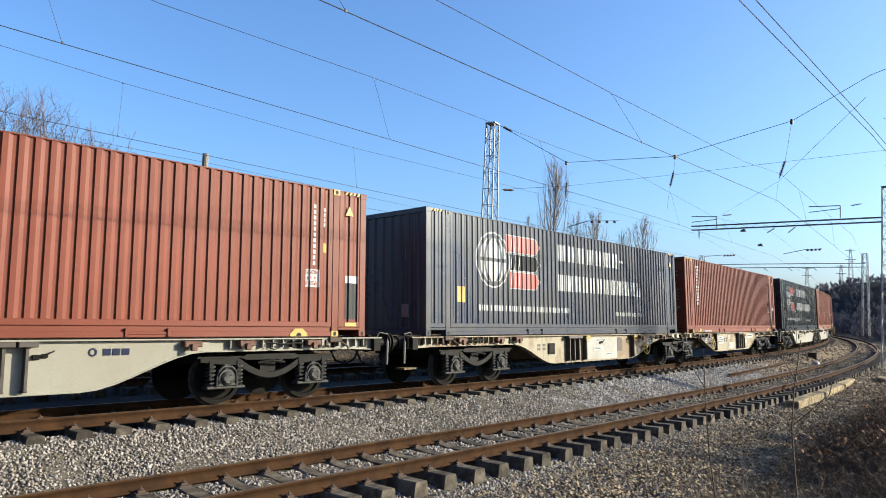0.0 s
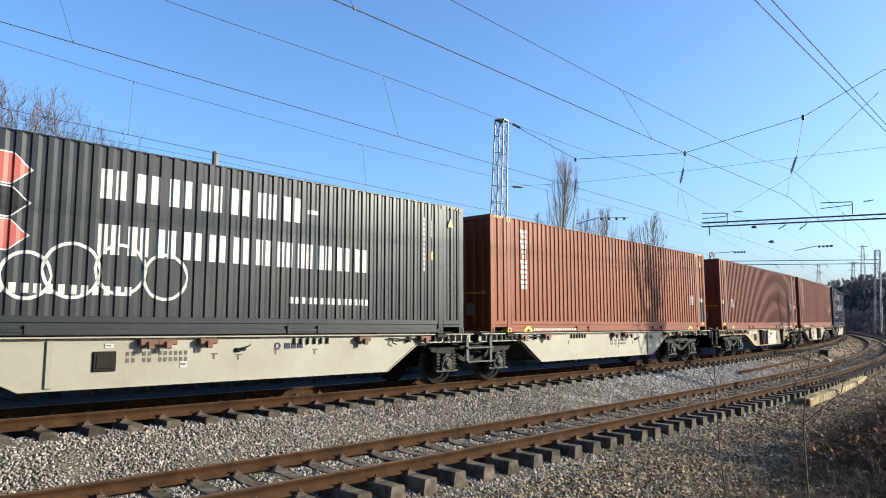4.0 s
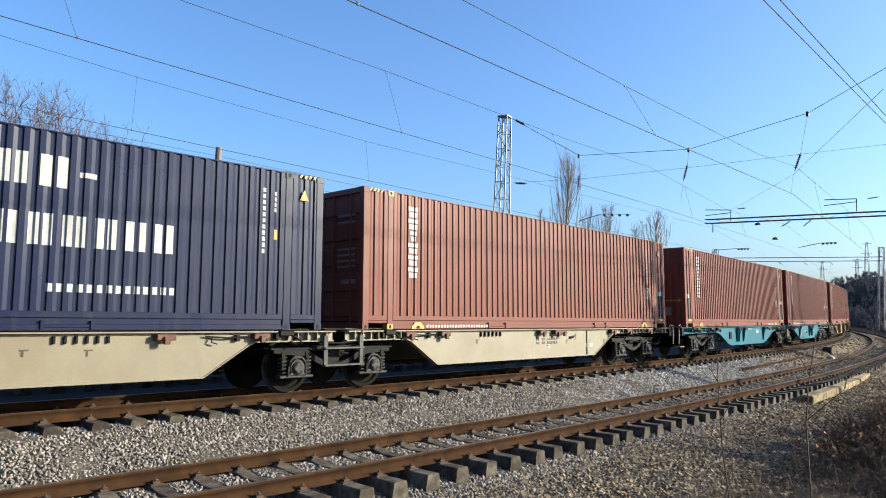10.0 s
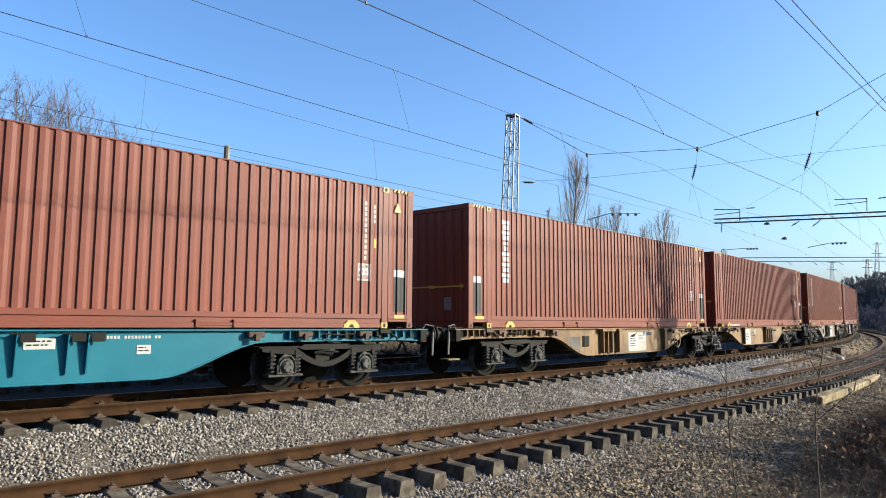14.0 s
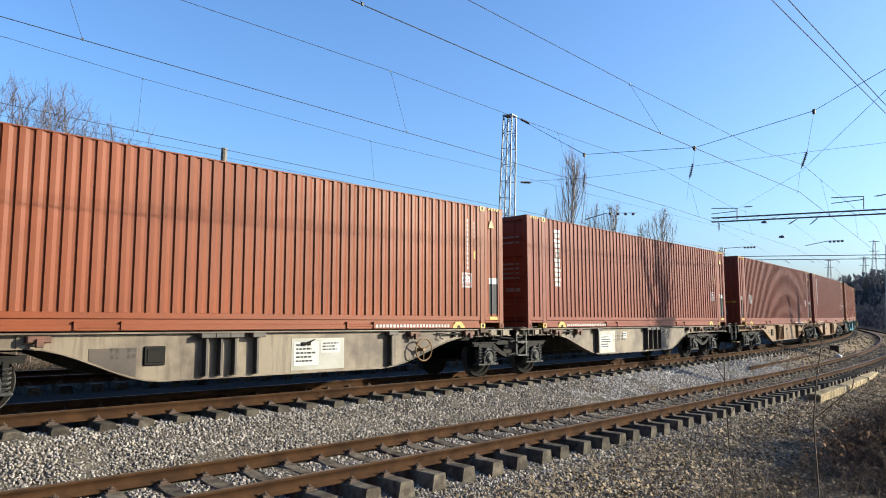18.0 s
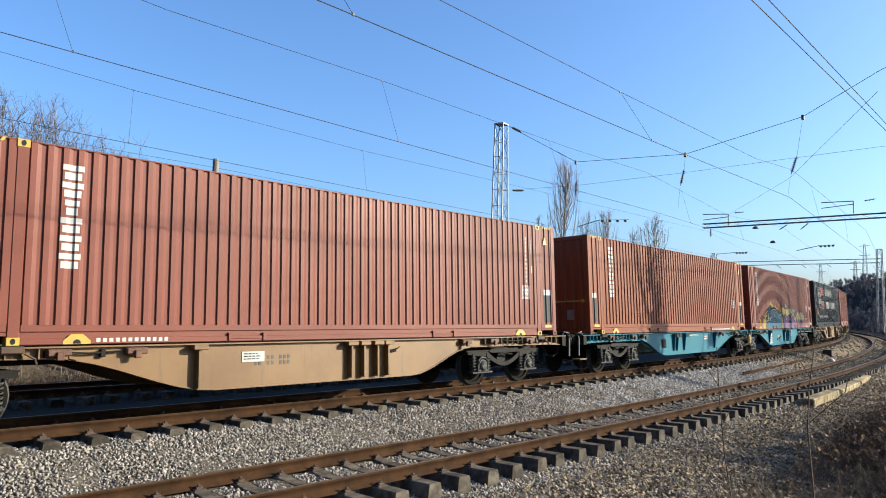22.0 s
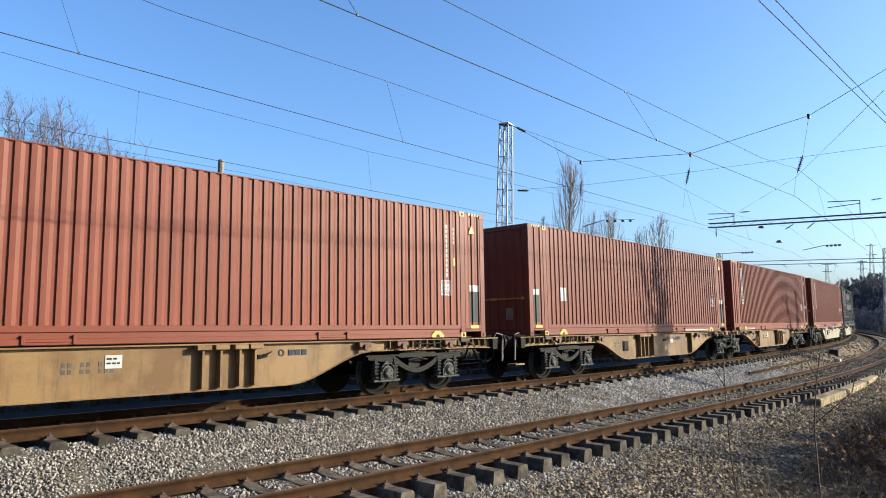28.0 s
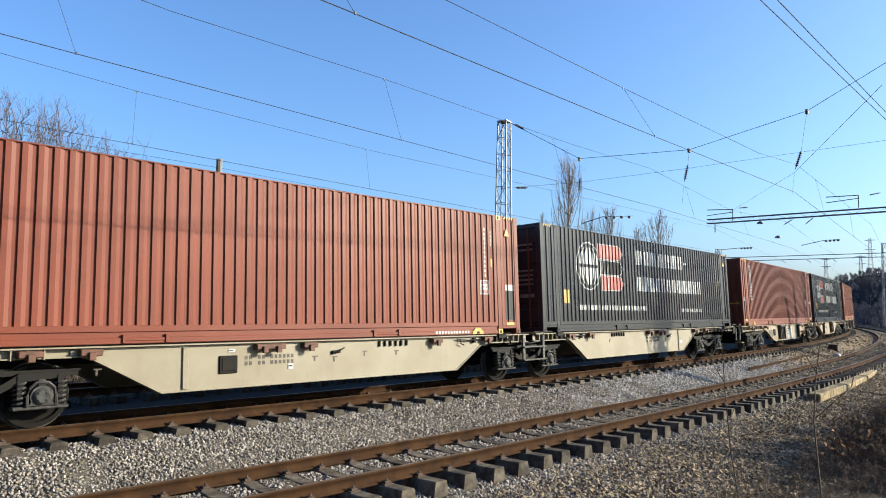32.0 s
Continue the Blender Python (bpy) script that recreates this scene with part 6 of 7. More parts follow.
def overhead():
    """Contact and messenger wires with their droppers, one thing for each track."""
    spans = {
        "overhead line of the track that carries the train": (
            [(-45, 7.4, 5.6), (2.29, 11.44, 5.6), (10.39, 12.11, 5.6), (18.54, 12.74, 5.6), (24.3, 13.2, 5.6), (45.5, 16.1, 5.7), (75, 22.4, 5.7), (110, 33.5, 5.7)],
            [(-45, 8.6, 8.2), (-8, 11.2, 7.5), (5.0, 12.2, 7.0), (10.0, 12.35, 7.0), (18.3, 13.02, 7.0), (23.8, 13.42, 7.1), (34, 14.8, 6.7), (45.5, 16.3, 7.3), (60, 19.0, 6.9), (75, 22.4, 7.3), (110, 33.5, 7.3)]),
        "overhead line of the rusty near track": (
            [(-45, 4.3, 5.35), (4.8, 6.72, 5.35), (13.08, 7.2, 5.35), (21.9, 7.62, 5.35), (46.2, 11.9, 5.4), (80, 19.2, 5.4)],
            [(-45, 6.0, 7.6), (7.39, 7.37, 6.4), (12.82, 7.73, 6.4), (20.73, 8.15, 6.4), (24.1, 8.3, 6.6), (46.2, 11.9, 6.9), (80, 19.2, 6.9)]),
        "overhead line of the track behind the train": (
            [(-45, 12.0, 5.6), (6.26, 17.26, 5.6), (14.21, 18.07, 5.6), (23.4, 18.9, 5.6), (45.2, 21.0, 5.7), (90, 32, 5.7)],
            [(-45, 13.0, 7.6), (3.43, 16.97, 7.0), (6.52, 17.58, 7.0), (14.46, 18.54, 7.0), (21.2, 18.72, 7.0), (45.2, 21.0, 7.3), (90, 32, 7.3)]),
    }
    drops = ([3.3, 10.4, 17.5, 28, 36], [5.0, 13.0, 28, 37], [6.3, 14.2, 28])
    for (label, (low, high)), at_x, lean in zip(spans.items(), drops, (-0.35, -0.35, 0.15)):
        root = thing("overhead_line", None, "dark thin wires, " + label, "overhead line", "overhead lines")
        part("contact_wire", wire_mesh(low, 0.0072), root)
        part("messenger_wire", wire_mesh(high, 0.006), root)
        for x in at_x:
            a = [float(np.interp(x, [p[0] for p in low], [p[k] for p in low])) for k in (1, 2)]
            xb = x + lean
            b = [float(np.interp(xb, [p[0] for p in high], [p[k] for p in high])) for k in (1, 2)]
            d = part("dropper", wire_mesh([(x, *a), (xb, *b)], 0.0035), root)
            s = Shape().box(x - 0.014, x + 0.014, a[0] - 0.01, a[0] + 0.01, a[1] - 0.01, a[1] + 0.03)
            part("clamp", s.mesh("clamp", M["wire"]), d)
            s = Shape().box(xb - 0.014, xb + 0.014, b[0] - 0.01, b[0] + 0.01, b[1] - 0.025, b[1] + 0.01)
            part("clamp", s.mesh("clamp", M["wire"]), d)
    feed = thing("feeder_line", None, "pair of dark feeder wires above the bank", "overhead line")
    for pts in ([(-30, 2.0, 6.9), (11.38, 4.44, 6.9), (21.38, 5.02, 6.9), (48, 7.4, 7.2)], [(-30, 1.8, 6.9), (11.55, 4.24, 6.9), (20.57, 4.83, 6.9), (48, 7.1, 7.2)]):
        part("wire", wire_mesh(pts, 0.009), feed)
    aux = thing("feeder_line", None, "thin wires on poles behind the train", "overhead line")
    for pts in ([(-20, 19.6, 6.1), (11.08, 22.4, 6.4), (40, 26, 6.3)], [(-20, 19.6, 5.5), (11.08, 22.4, 5.9), (40, 26, 5.9)]):
        part("wire", wire_mesh(pts, 0.006), aux)


overhead()


def insulator_mesh(length=0.62, sheds=7):
    """A string of discs on a rod, hanging down from the origin."""
    prof = [(0.0, 0.012), (-0.06, 0.012)]
    for k in range(sheds):
        z = -0.07 - k * (length - 0.14) / sheds
        prof += [(z, 0.02), (z - 0.012, 0.055), (z - 0.03, 0.05), (z - 0.035, 0.02)]
    prof += [(-length + 0.05, 0.012), (-length, 0.012)]
    return Shape().lathe(prof, (0, 0, 0), "z", 10).mesh("insulator", M["insulator"])


INSULATOR = insulator_mesh()


def aimed(p, q):
    """A pose at p whose -z looks to q."""
    return look(p, q)


def headspan():
    root = thing("headspan", None, "dark cross wires with hanging brown insulators", "overhead line")
    top = [(23.15, 19.75, 9.84), (23.44, 16.31, 7.81), (23.82, 11.85, 7.57), (24.16, 7.96, 8.33), (24.35, 5.74, 9.45), (25.95, -13.8, 15.4)]
    part("span_wire", wire_mesh(top, 0.010), root)
    low = [(23.17, 19.5, 6.96), (23.44, 16.4, 6.85), (23.82, 11.9, 6.9), (24.15, 8.2, 7.0), (24.34, 5.76, 7.05), (25.95, -13.8, 7.3)]
    part("cross_wire", wire_mesh(low, 0.005), root)
    part("pull_wire", wire_mesh([(45.2, 20.6, 7.75), (24.12, 8.38, 6.35), (14.59, 3.51, 6.0)], 0.0045), root)
    for a, b, c in (((23.44, 16.31, 7.81), (23.45, 16.29, 7.05), (23.44, 16.35, 6.37)), ((23.82, 11.85, 7.57), (23.82, 11.9, 7.04), (23.81, 12.06, 6.35)), ((24.16, 7.96, 8.33), (24.14, 8.16, 7.05), (24.12, 8.38, 6.35))):
        h = part("hanger", wire_mesh([a, b], 0.006), root)
        part("insulator", INSULATOR, h, "brown ribbed insulator", at=aimed(b, c))
        part("hanger", wire_mesh([c, (c[0] + 0.05, c[1] + 0.1, c[2] - 0.7)], 0.004), root)
        part("clamp", Shape().box(-0.05, 0.05, -0.04, 0.04, -0.1, 0.05).mesh("clamp", M["wire"]), h, at=Vector(a))
    for p, q in (((23.17, 19.4, 6.94), (23.25, 18.6, 6.85)), ((23.17, 19.5, 9.72), (23.22, 18.6, 9.2))):
        part("insulator", INSULATOR, root, "brown ribbed insulator", at=aimed(p, q))


headspan()


def lattice_mesh(h, w0, w1, panels, leg=0.035, brace=0.016):
    s = Shape()
    corner = [(-1, -1), (1, -1), (1, 1), (-1, 1)]
    wide = lambda z: (w0 + (w1 - w0) * z / h) / 2
    for a, b in corner:
        s.tube([(a * w0 / 2, b * w0 / 2, 0), (a * w1 / 2, b * w1 / 2, h)], leg, 4)
    for k in range(panels):
        z0, z1 = h * k / panels, h * (k + 1) / panels
        for i in range(4):
            (a, b), (c, d) = corner[i], corner[(i + 1) % 4]
            if k % 2:
                (a, b), (c, d) = (c, d), (a, b)
            s.tube([(a * wide(z0), b * wide(z0), z0), (c * wide(z1), d * wide(z1), z1)], brace, 4)
            s.tube([(a * wide(z1), b * wide(z1), z1), (c * wide(z1), d * wide(z1), z1)], brace, 4)
    return s.mesh("lattice", M["galvanised"])


def masts():
    def mast(x, y, z0, h, w0, w1, panels, turn, label):
        root = thing("lattice_mast", None, label, "mast", "lattice masts", at=pose(x, y, z0, 0, 0, turn))
        part("lattice", lattice_mesh(h, w0, w1, panels), root)
        part("footing", Shape().box(-w0 * 0.7, w0 * 0.7, -w0 * 0.7, w0 * 0.7, -0.5, 0.12, 0.03).mesh("footing", M["slab"]), root)
        part("cap", Shape().box(-w1 * 0.6, w1 * 0.6, -w1 * 0.6, w1 * 0.6, h, h + 0.05).mesh("cap", M["galvanised"]), root)
        return root
    mast(23.13, 20.05, -0.9, 10.8, 0.66, 0.40, 15, 12, "tall galvanised steel lattice mast beside the tracks")
    mast(47.0, 10.3, -0.9, 10.6, 0.66, 0.42, 14, 8, "galvanised steel lattice mast carrying a gantry")
    mast(26.0, -14.0, -0.6, 16.2, 0.7, 0.42, 18, 8, "galvanised steel lattice mast on the bank")
    # gantry across both tracks
    g = thing("gantry", None, "galvanised steel gantry beam with insulators over the tracks", "gantry")
    left, right = Vector((45.1, 21.2, 7.78)), Vector((46.9, 10.5, 7.93))
    s = Shape()
    for dz, dx in ((0, -0.12), (0, 0.12), (-0.26, -0.12), (-0.26, 0.12)):
        s.tube([left + Vector((dx, 0, dz)), right + Vector((dx, 0, dz))], 0.032, 4)
    n = 18
    for k in range(n):
        a, b = left.lerp(right, k / n), left.lerp(right, (k + 1) / n)
        s.tube([a + Vector((0, 0, 0 if k % 2 else -0.26)), b + Vector((0, 0, -0.26 if k % 2 else 0))], 0.007, 4)
    part("beam", s.mesh("beam", M["gantry_steel"]), g)
    for a, b, c in (((45.11, 21.23, 8.44), (45.38, 19.63, 8.37), (45.11, 21.22, 8.06)), ((46.27, 14.29, 8.75), (46.55, 12.61, 8.73), (46.27, 14.29, 8.4))):
        arm = Shape().tube([a, b], 0.03, 6).tube([(b[0], b[1], b[2] - 0.18), c], 0.025, 6).tube([b, (b[0], b[1], b[2] - 0.75)], 0.03, 6)
        part("arm", arm.mesh("arm", M["gantry_steel"]), g)
    for p, q in (((45.44, 19.28, 8.43), (45.66, 17.93, 8.48)), ((46.63, 12.09, 8.7), (46.81, 11.03, 8.85)), ((45.96, 16.14, 7.52), (45.85, 16.78, 7.1)), ((46.15, 14.99, 7.55), (46.07, 15.51, 7.1)), ((45.19, 20.74, 7.5), (45.19, 20.74, 6.8))):
        part("insulator", INSULATOR, g, "brown ribbed insulator", at=aimed(p, q))
    for p in ((45.65, 18.0, 7.5), (46.4, 17.2, 6.6)):
        part("lamp_head", Shape().lathe([(0.0, 0.03), (-0.06, 0.16), (-0.16, 0.2), (-0.18, 0.05)], p, "z", 12).mesh("lamp_head", M["gantry_steel"]), g, "grey bowl-shaped lamp")
    g2 = thing("gantry", None, "distant galvanised steel gantry over the tracks", "gantry")
    l2, r2 = Vector((86.5, 39.3, 8.3)), Vector((92.4, 22.5, 8.6))
    s = Shape()
    for dz in (0, -0.45):
        s.tube([l2 + Vector((0, 0, dz)), r2 + Vector((0, 0, dz))], 0.042, 4)
    part("beam", s.mesh("beam", M["gantry_steel"]), g2)
    for p in (l2, r2):
        part("leg", lattice_mesh(9.5, 0.7, 0.5, 9, 0.05, 0.025), g2, at=(p.x, p.y, p.z - 8.4))
    for k in range(6):
        p = l2.lerp(r2, 0.1 + 0.15 * k)
        part("insulator", INSULATOR, g2, at=aimed(p + Vector((0, 0, -0.5)), p + Vector((0.3, -0.6, -1.0))))
    # far pylons beyond the wooded rise
    for x, y, top, w in ((286, 89, 21.5, 3.0), (290.4, 75.4, 28.5, 3.6), (289.7, 78.4, 22.5, 3.0)):
        p = thing("pylon", None, "distant grey steel lattice pylon behind bare trees", "pylon", "distant pylons", at=(x, y, 0))
        part("lattice", lattice_mesh(top, w * 0.8, 0.6, 9, 0.075, 0.04), p)
        for k in (0.98, 0.86):
            part("crossarm", Shape().box(-0.1, 0.1, -1.7, 1.7, top * k - 0.08, top * k + 0.08).mesh("crossarm", M["gantry_steel"]), p)


masts()


def cantilevers():
    """Steady arms with insulators that hold the far wires."""
    for a, b, c in (((32.68, 22.59, 6.49), (33.52, 21.79, 6.89), (34.81, 20.65, 6.97)),
                    ((56.36, 25.38, 6.72), (57.19, 24.2, 6.87), (58.0, 23.53, 6.94)),
                    ((52.83, 18.0, 6.45), (53.52, 16.74, 6.8), (54.29, 15.93, 6.89))):
        root = thing("cantilever_arm", None, "thin dark steel arm with a brown insulator", "overhead line", "cantilever arms")
        part("arm", Shape().tube([a, b], 0.025, 6).mesh("arm", M["gantry_steel"]), root)
        part("rod", Shape().tube([b, c], 0.016, 6).mesh("rod", M["gantry_steel"]), root)
        d = (Vector(c) - Vector(b)) / 4
        for k in range(4):
            p = Vector(b) + d * (k + 0.5)
            part("insulator", cached("shed", lambda: Shape().lathe([(0.02, 0.03), (0.0, 0.085), (-0.10, 0.095), (-0.13, 0.03)], (0, 0, 0), "z", 10).mesh("insulator", M["insulator"])), root, "brown ribbed insulator", at=p)


cantilevers()


def poles():
    a = thing("wooden_pole", None, "weathered wooden pole behind the train", "pole", "poles", at=(11.08, 22.42, -0.6))
    part("shaft", Shape().tube([(0, 0, 0), (0.02, 0, 7.3)], 0.14, 10, 0.10).mesh("shaft", M["wood_post"]), a)
    b = thing("wooden_pole", None, "pale weathered pole among bare branches", "pole", "poles", at=(7.3, 22.9, -0.6))
    part("shaft", Shape().tube([(0, 0, 0), (-0.12, 0, 6.0)], 0.085, 10, 0.07).mesh("shaft", M["bark_pale"]), b)
    part("head", Shape().tube([(-0.12, 0, 5.3), (-0.125, 0, 6.05)], 0.10, 8).mesh("head", M["wire"]), b)


poles()

# ---- plants ----
def limbs_mesh(segs, sides, material, name):
    """One mesh of tapered limbs from rows of start, end and their radii."""
    a = np.array([s[0] for s in segs], dtype=float)
    b = np.array([s[1] for s in segs], dtype=float)
    ra = np.array([s[2] for s in segs])[:, None, None]
    rb = np.array([s[3] for s in segs])[:, None, None]
    d = b - a
    d /= np.linalg.norm(d, axis=1, keepdims=True) + 1e-9
    ref = np.where(np.abs(d[:, 2:3]) > 0.9, np.array([[1.0, 0, 0]]), np.array([[0, 0, 1.0]]))
    u = np.cross(d, ref)
    u /= np.linalg.norm(u, axis=1, keepdims=True) + 1e-9
    w = np.cross(d, u)
    t = np.arange(sides) * 2 * math.pi / sides
    ring = np.cos(t)[None, :, None] * u[:, None, :] + np.sin(t)[None, :, None] * w[:, None, :]
    v = np.concatenate([a[:, None, :] + ring * ra, b[:, None, :] + ring * rb], 1).reshape(-1, 3)
    k = np.arange(sides)
    f = np.stack([k, (k + 1) % sides, (k + 1) % sides + sides, k + sides], 1)
    faces = (f[None] + (np.arange(len(segs)) * 2 * sides)[:, None, None]).reshape(-1, 4)
    return from_arrays(name, v, faces, material)


def grow(rng, p, d, length, r, depth, out, upright, forks, bend=0.18):
    """Adds a limb with its side limbs to out[depth]."""
    n = 5 if depth > 1 else 4
    step = length / n
    for i in range(n):
        d = d + rng.normal(0, bend, 3) + np.array([0, 0, upright])
        d = d / np.linalg.norm(d)
        q = p + d * step
        r1 = r * (1 - 0.62 / n)
        out.append((p, q, r, r1, depth))
        p, r = q, r1
        if depth > 0 and (i > 0 or depth < 3):
            for _ in range(rng.poisson(forks)):
                side = rng.normal(0, 1, 3)
                side -= d * (side @ d)
                side /= np.linalg.norm(side) + 1e-9
                spread = rng.uniform(0.5, 1.0) * (0.55 if upright > 0.1 else 1.0)
                nd = d + side * spread
                grow(rng, p, nd / np.linalg.norm(nd), length * rng.uniform(0.42, 0.68), r * rng.uniform(0.4, 0.62), depth - 1, out, upright, forks, bend)


def bare_tree(x, y, z, h, seed, label, upright=0.04, forks=1.25, depth=4, r=0.14, pale=False, lean=(0, 0), trunk=0.5, group="bare trees", least=0.006):
    rng = np.random.default_rng(seed)
    out = []
    grow(rng, np.array([0.0, 0, 0]), np.array([lean[0], lean[1], 1.0]), h * trunk, r, depth, out, upright, forks, 0.06 if upright > 0.1 else 0.13)
    top = max(s[1][2] for s in out)
    k = h / top
    out = [(a * k, b * k, max(ra, least), max(rb, least), dp) for a, b, ra, rb, dp in out]
    root = thing("bare_tree", None, label, "tree", group, at=(x, y, z))
    thick = [s[:4] for s in out if s[4] >= depth - 1]
    thin = [s[:4] for s in out if s[4] < depth - 1]
    part("trunk", limbs_mesh(thick, 7, M["bark_pale" if pale else "bark"], "trunk"), root)
    part("crown", limbs_mesh(thin, 3, M["twig"], "crown"), root, "bare twiggy crown")
    return root


def land(x, y):
    return float(land_height(np.array([float(x)]), np.array([float(y)]))[0])


def wispy_tree(x, y, h, w, limbs, seed, label, group, thin, wild=0.0, low=0.06, twigs=9, stout=1.0, pale=False):
    """A bare tree of steep limbs that leave the trunk low down, arch upward into an oval, and carry fine short twigs."""
    rng = np.random.default_rng(seed)
    root = thing("bare_tree", None, label, "tree", group, at=(x, y, land(x, y) - 0.1))
    trunk, fine = [], []
    p = np.array([0.0, 0, 0])
    n = 12
    for k in range(n):
        q = np.array([*(p[:2] + rng.normal(0, 0.012 * h / n * 4, 2)), h * 0.94 * (k + 1) / n])
        r0, r1 = 0.0085 * h * stout * (1 - k / n) ** 1.4 + thin, 0.0085 * h * stout * (1 - (k + 1) / n) ** 1.4 + thin
        trunk.append((p, q, r0, r1))
        p = q
    axis = np.array([s[0] for s in trunk] + [p])
    for _ in range(limbs):
        s0 = rng.uniform(low, 0.86)
        ang = rng.uniform(0, 2 * math.pi)
        f = rng.uniform(0.1, 1.0) ** 0.5
        reach = w / 2 * f * (1.0 if s0 < 0.4 else (1.08 - s0) / 0.68)
        top = min(1.0, s0 + (1 - s0) * rng.uniform(0.5, 1.0) * (1 - 0.3 * f * f))
        m = 7
        last, sway = None, np.zeros(3)
        for k in range(m + 1):
            t = k / m
            z = s0 + (top - s0) * t
            c = np.array([np.interp(z, np.linspace(0, 1, n + 1), axis[:, i]) for i in (0, 1)])
            r = reach * (1 - (1 - t) ** 1.9)
            q = np.array([c[0] * (1 - t) + r * math.cos(ang), c[1] * (1 - t) + r * math.sin(ang), z * h]) + (sway := (rng.normal(0, 0.02 + wild, 3) + sway * 0.9) * (k > 0))
            if last is not None:
                rad = (0.0020 * h) * (1 - t) * (1 - 0.5 * s0) + thin
                (fine if pale else trunk).append((last, q, rad + 0.0006 * h, rad))
                for _ in range(rng.poisson(twigs / m * (0.5 + t))):
                    st = last + (q - last) * rng.random()
                    d = np.array([math.cos(ang), math.sin(ang), 0]) * rng.uniform(-0.3, 0.7) + rng.normal(0, 0.35 + wild * 2, 3) + (0, 0, 1.0)
                    d /= np.linalg.norm(d)
                    e = st + d * h * rng.uniform(0.02, 0.085)
                    fine.append((st, e, thin * 0.9, thin * 0.6))
                    if rng.random() < 0.5:
                        d2 = d + rng.normal(0, 0.5, 3)
                        fine.append(((st + e) / 2, (st + e) / 2 + d2 / np.linalg.norm(d2) * h * 0.025, thin * 0.7, thin * 0.5))
            last = q
    part("trunk", limbs_mesh(trunk, 5, M["bark_pale" if pale else "bark"], "trunk"), root)
    part("crown", limbs_mesh(fine, 3, M["twig_dark" if pale else "twig"], "crown"), root, "bare twiggy crown")
    return root


for k, (x, y, top, w) in enumerate(((5.4, 29.4, 9.2, 3.0), (6.5, 29.3, 9.35, 2.6), (7.3, 29.1, 9.1, 2.6), (7.9, 29.2, 9.5, 2.4), (8.8, 28.8, 8.9, 2.4), (9.7, 28.6, 8.3, 2.2), (10.6, 28.4, 7.7, 2.4),
                                  (4.0, 30.0, 9.2, 3.0), (2.4, 30.0, 9.0, 3.2), (0.4, 31.0, 9.0, 3.4), (6.9, 26.2, 6.2, 2.0), (9.0, 25.6, 5.4, 2.0), (4.8, 26.4, 6.6, 2.4), (12.2, 30.5, 7.2, 2.6), (15.4, 34.0, 7.0, 2.6), (18.6, 36.5, 7.2, 2.8))):
    wispy_tree(x, y, top - land(x, y) + 0.1, w * 1.3, 32, 20 + k, "grey-brown leafless tree with fine twigs behind the tracks", "bare trees", 0.0050, wild=0.09, twigs=18, pale=True)
for k, (x, y, top, w, limbs) in enumerate(((48.74, 34.99, 15.1, 3.2, 60), (47.49, 36.66, 10.0, 0.9, 16), (63.18, 40.41, 12.6, 3.4, 48), (62.0, 41.6, 12.4, 2.4, 30), (65.68, 36.2, 12.2, 3.8, 54), (64.7, 37.9, 10.8, 1.2, 16))):
    wispy_tree(x, y, top - land(x, y) + 0.1, w, limbs, 40 + k, "slender leafless poplar with upright grey-brown twigs", "bare poplars", 0.0068, low=0.08, twigs=16)
# trees on the camera's bank that shade the passing train
shade_tree = wispy_tree(29.6, 5.0, 12.5, 2.6, 26, 71, "leafless tree on the near bank", "near bank trees", 0.014, wild=0.05, low=0.3, twigs=8, stout=1.8)
branch_tree = bare_tree(34.4, 5.2, land(34.4, 5.2) - 0.1, 8.5, 74, "leafless tree on the near bank", r=0.10, forks=0.7, depth=3, trunk=0.7)
bare_tree(46.8, 7.6, land(46.8, 7.6) - 0.1, 13.0, 75, "leafless tree on the near bank", r=0.30, forks=0.5, depth=3, trunk=0.85)




def ivy(root, clumps, seed):
    """Leaves that cling in clumps to a tree: place, height and radius of each clump."""
    rng = np.random.default_rng(seed)
    c = []
    for x, y, z, r, tall in clumps:
        n = int(900 * r * tall) + 60
        c.append(np.array([x, y, z]) + rng.normal(0, 1, (n, 3)) * np.array([r, r, tall]) * 0.5)
    c = np.concatenate(c)
    n = len(c)
    ax, ay = rng.normal(0, 0.055, (n, 3)), rng.normal(0, 0.045, (n, 3))
    v = np.stack([c - ax, c + ay, c + ax, c - ay], 1).reshape(-1, 3)
    tagged(part("ivy", from_arrays("ivy", v, np.arange(n * 4).reshape(n, 4), M["dead_leaf_dark"]), root, "clumps of clinging leaves"), kind="stuff")


ivy(shade_tree, ((0, 0, 4.6, 0.35, 0.7), (0.1, 0, 5.6, 0.42, 0.6), (-0.1, 0.1, 6.4, 0.3, 0.5), (0.25, 0.1, 7.1, 0.3, 0.4), (-0.2, 0, 7.8, 0.22, 0.5), (0.5, 0.2, 6.0, 0.2, 0.3)), 8)
ivy(branch_tree, ((0.6, 0.1, 5.7, 0.35, 0.3), (-0.3, 0, 5.0, 0.25, 0.25)), 9)


for k, (x, y, h) in enumerate(((17.6, 2.4, 2.6), (19.8, 2.6, 2.6), (22.5, 3.0, 3.0))):
    bare_tree(x, y, land(x, y) - 0.1, h, 90 + k, "dense leafless bush on the near bank", r=0.04, forks=1.35, depth=3, trunk=0.4, upright=0.0, group="bare bushes", least=0.006)


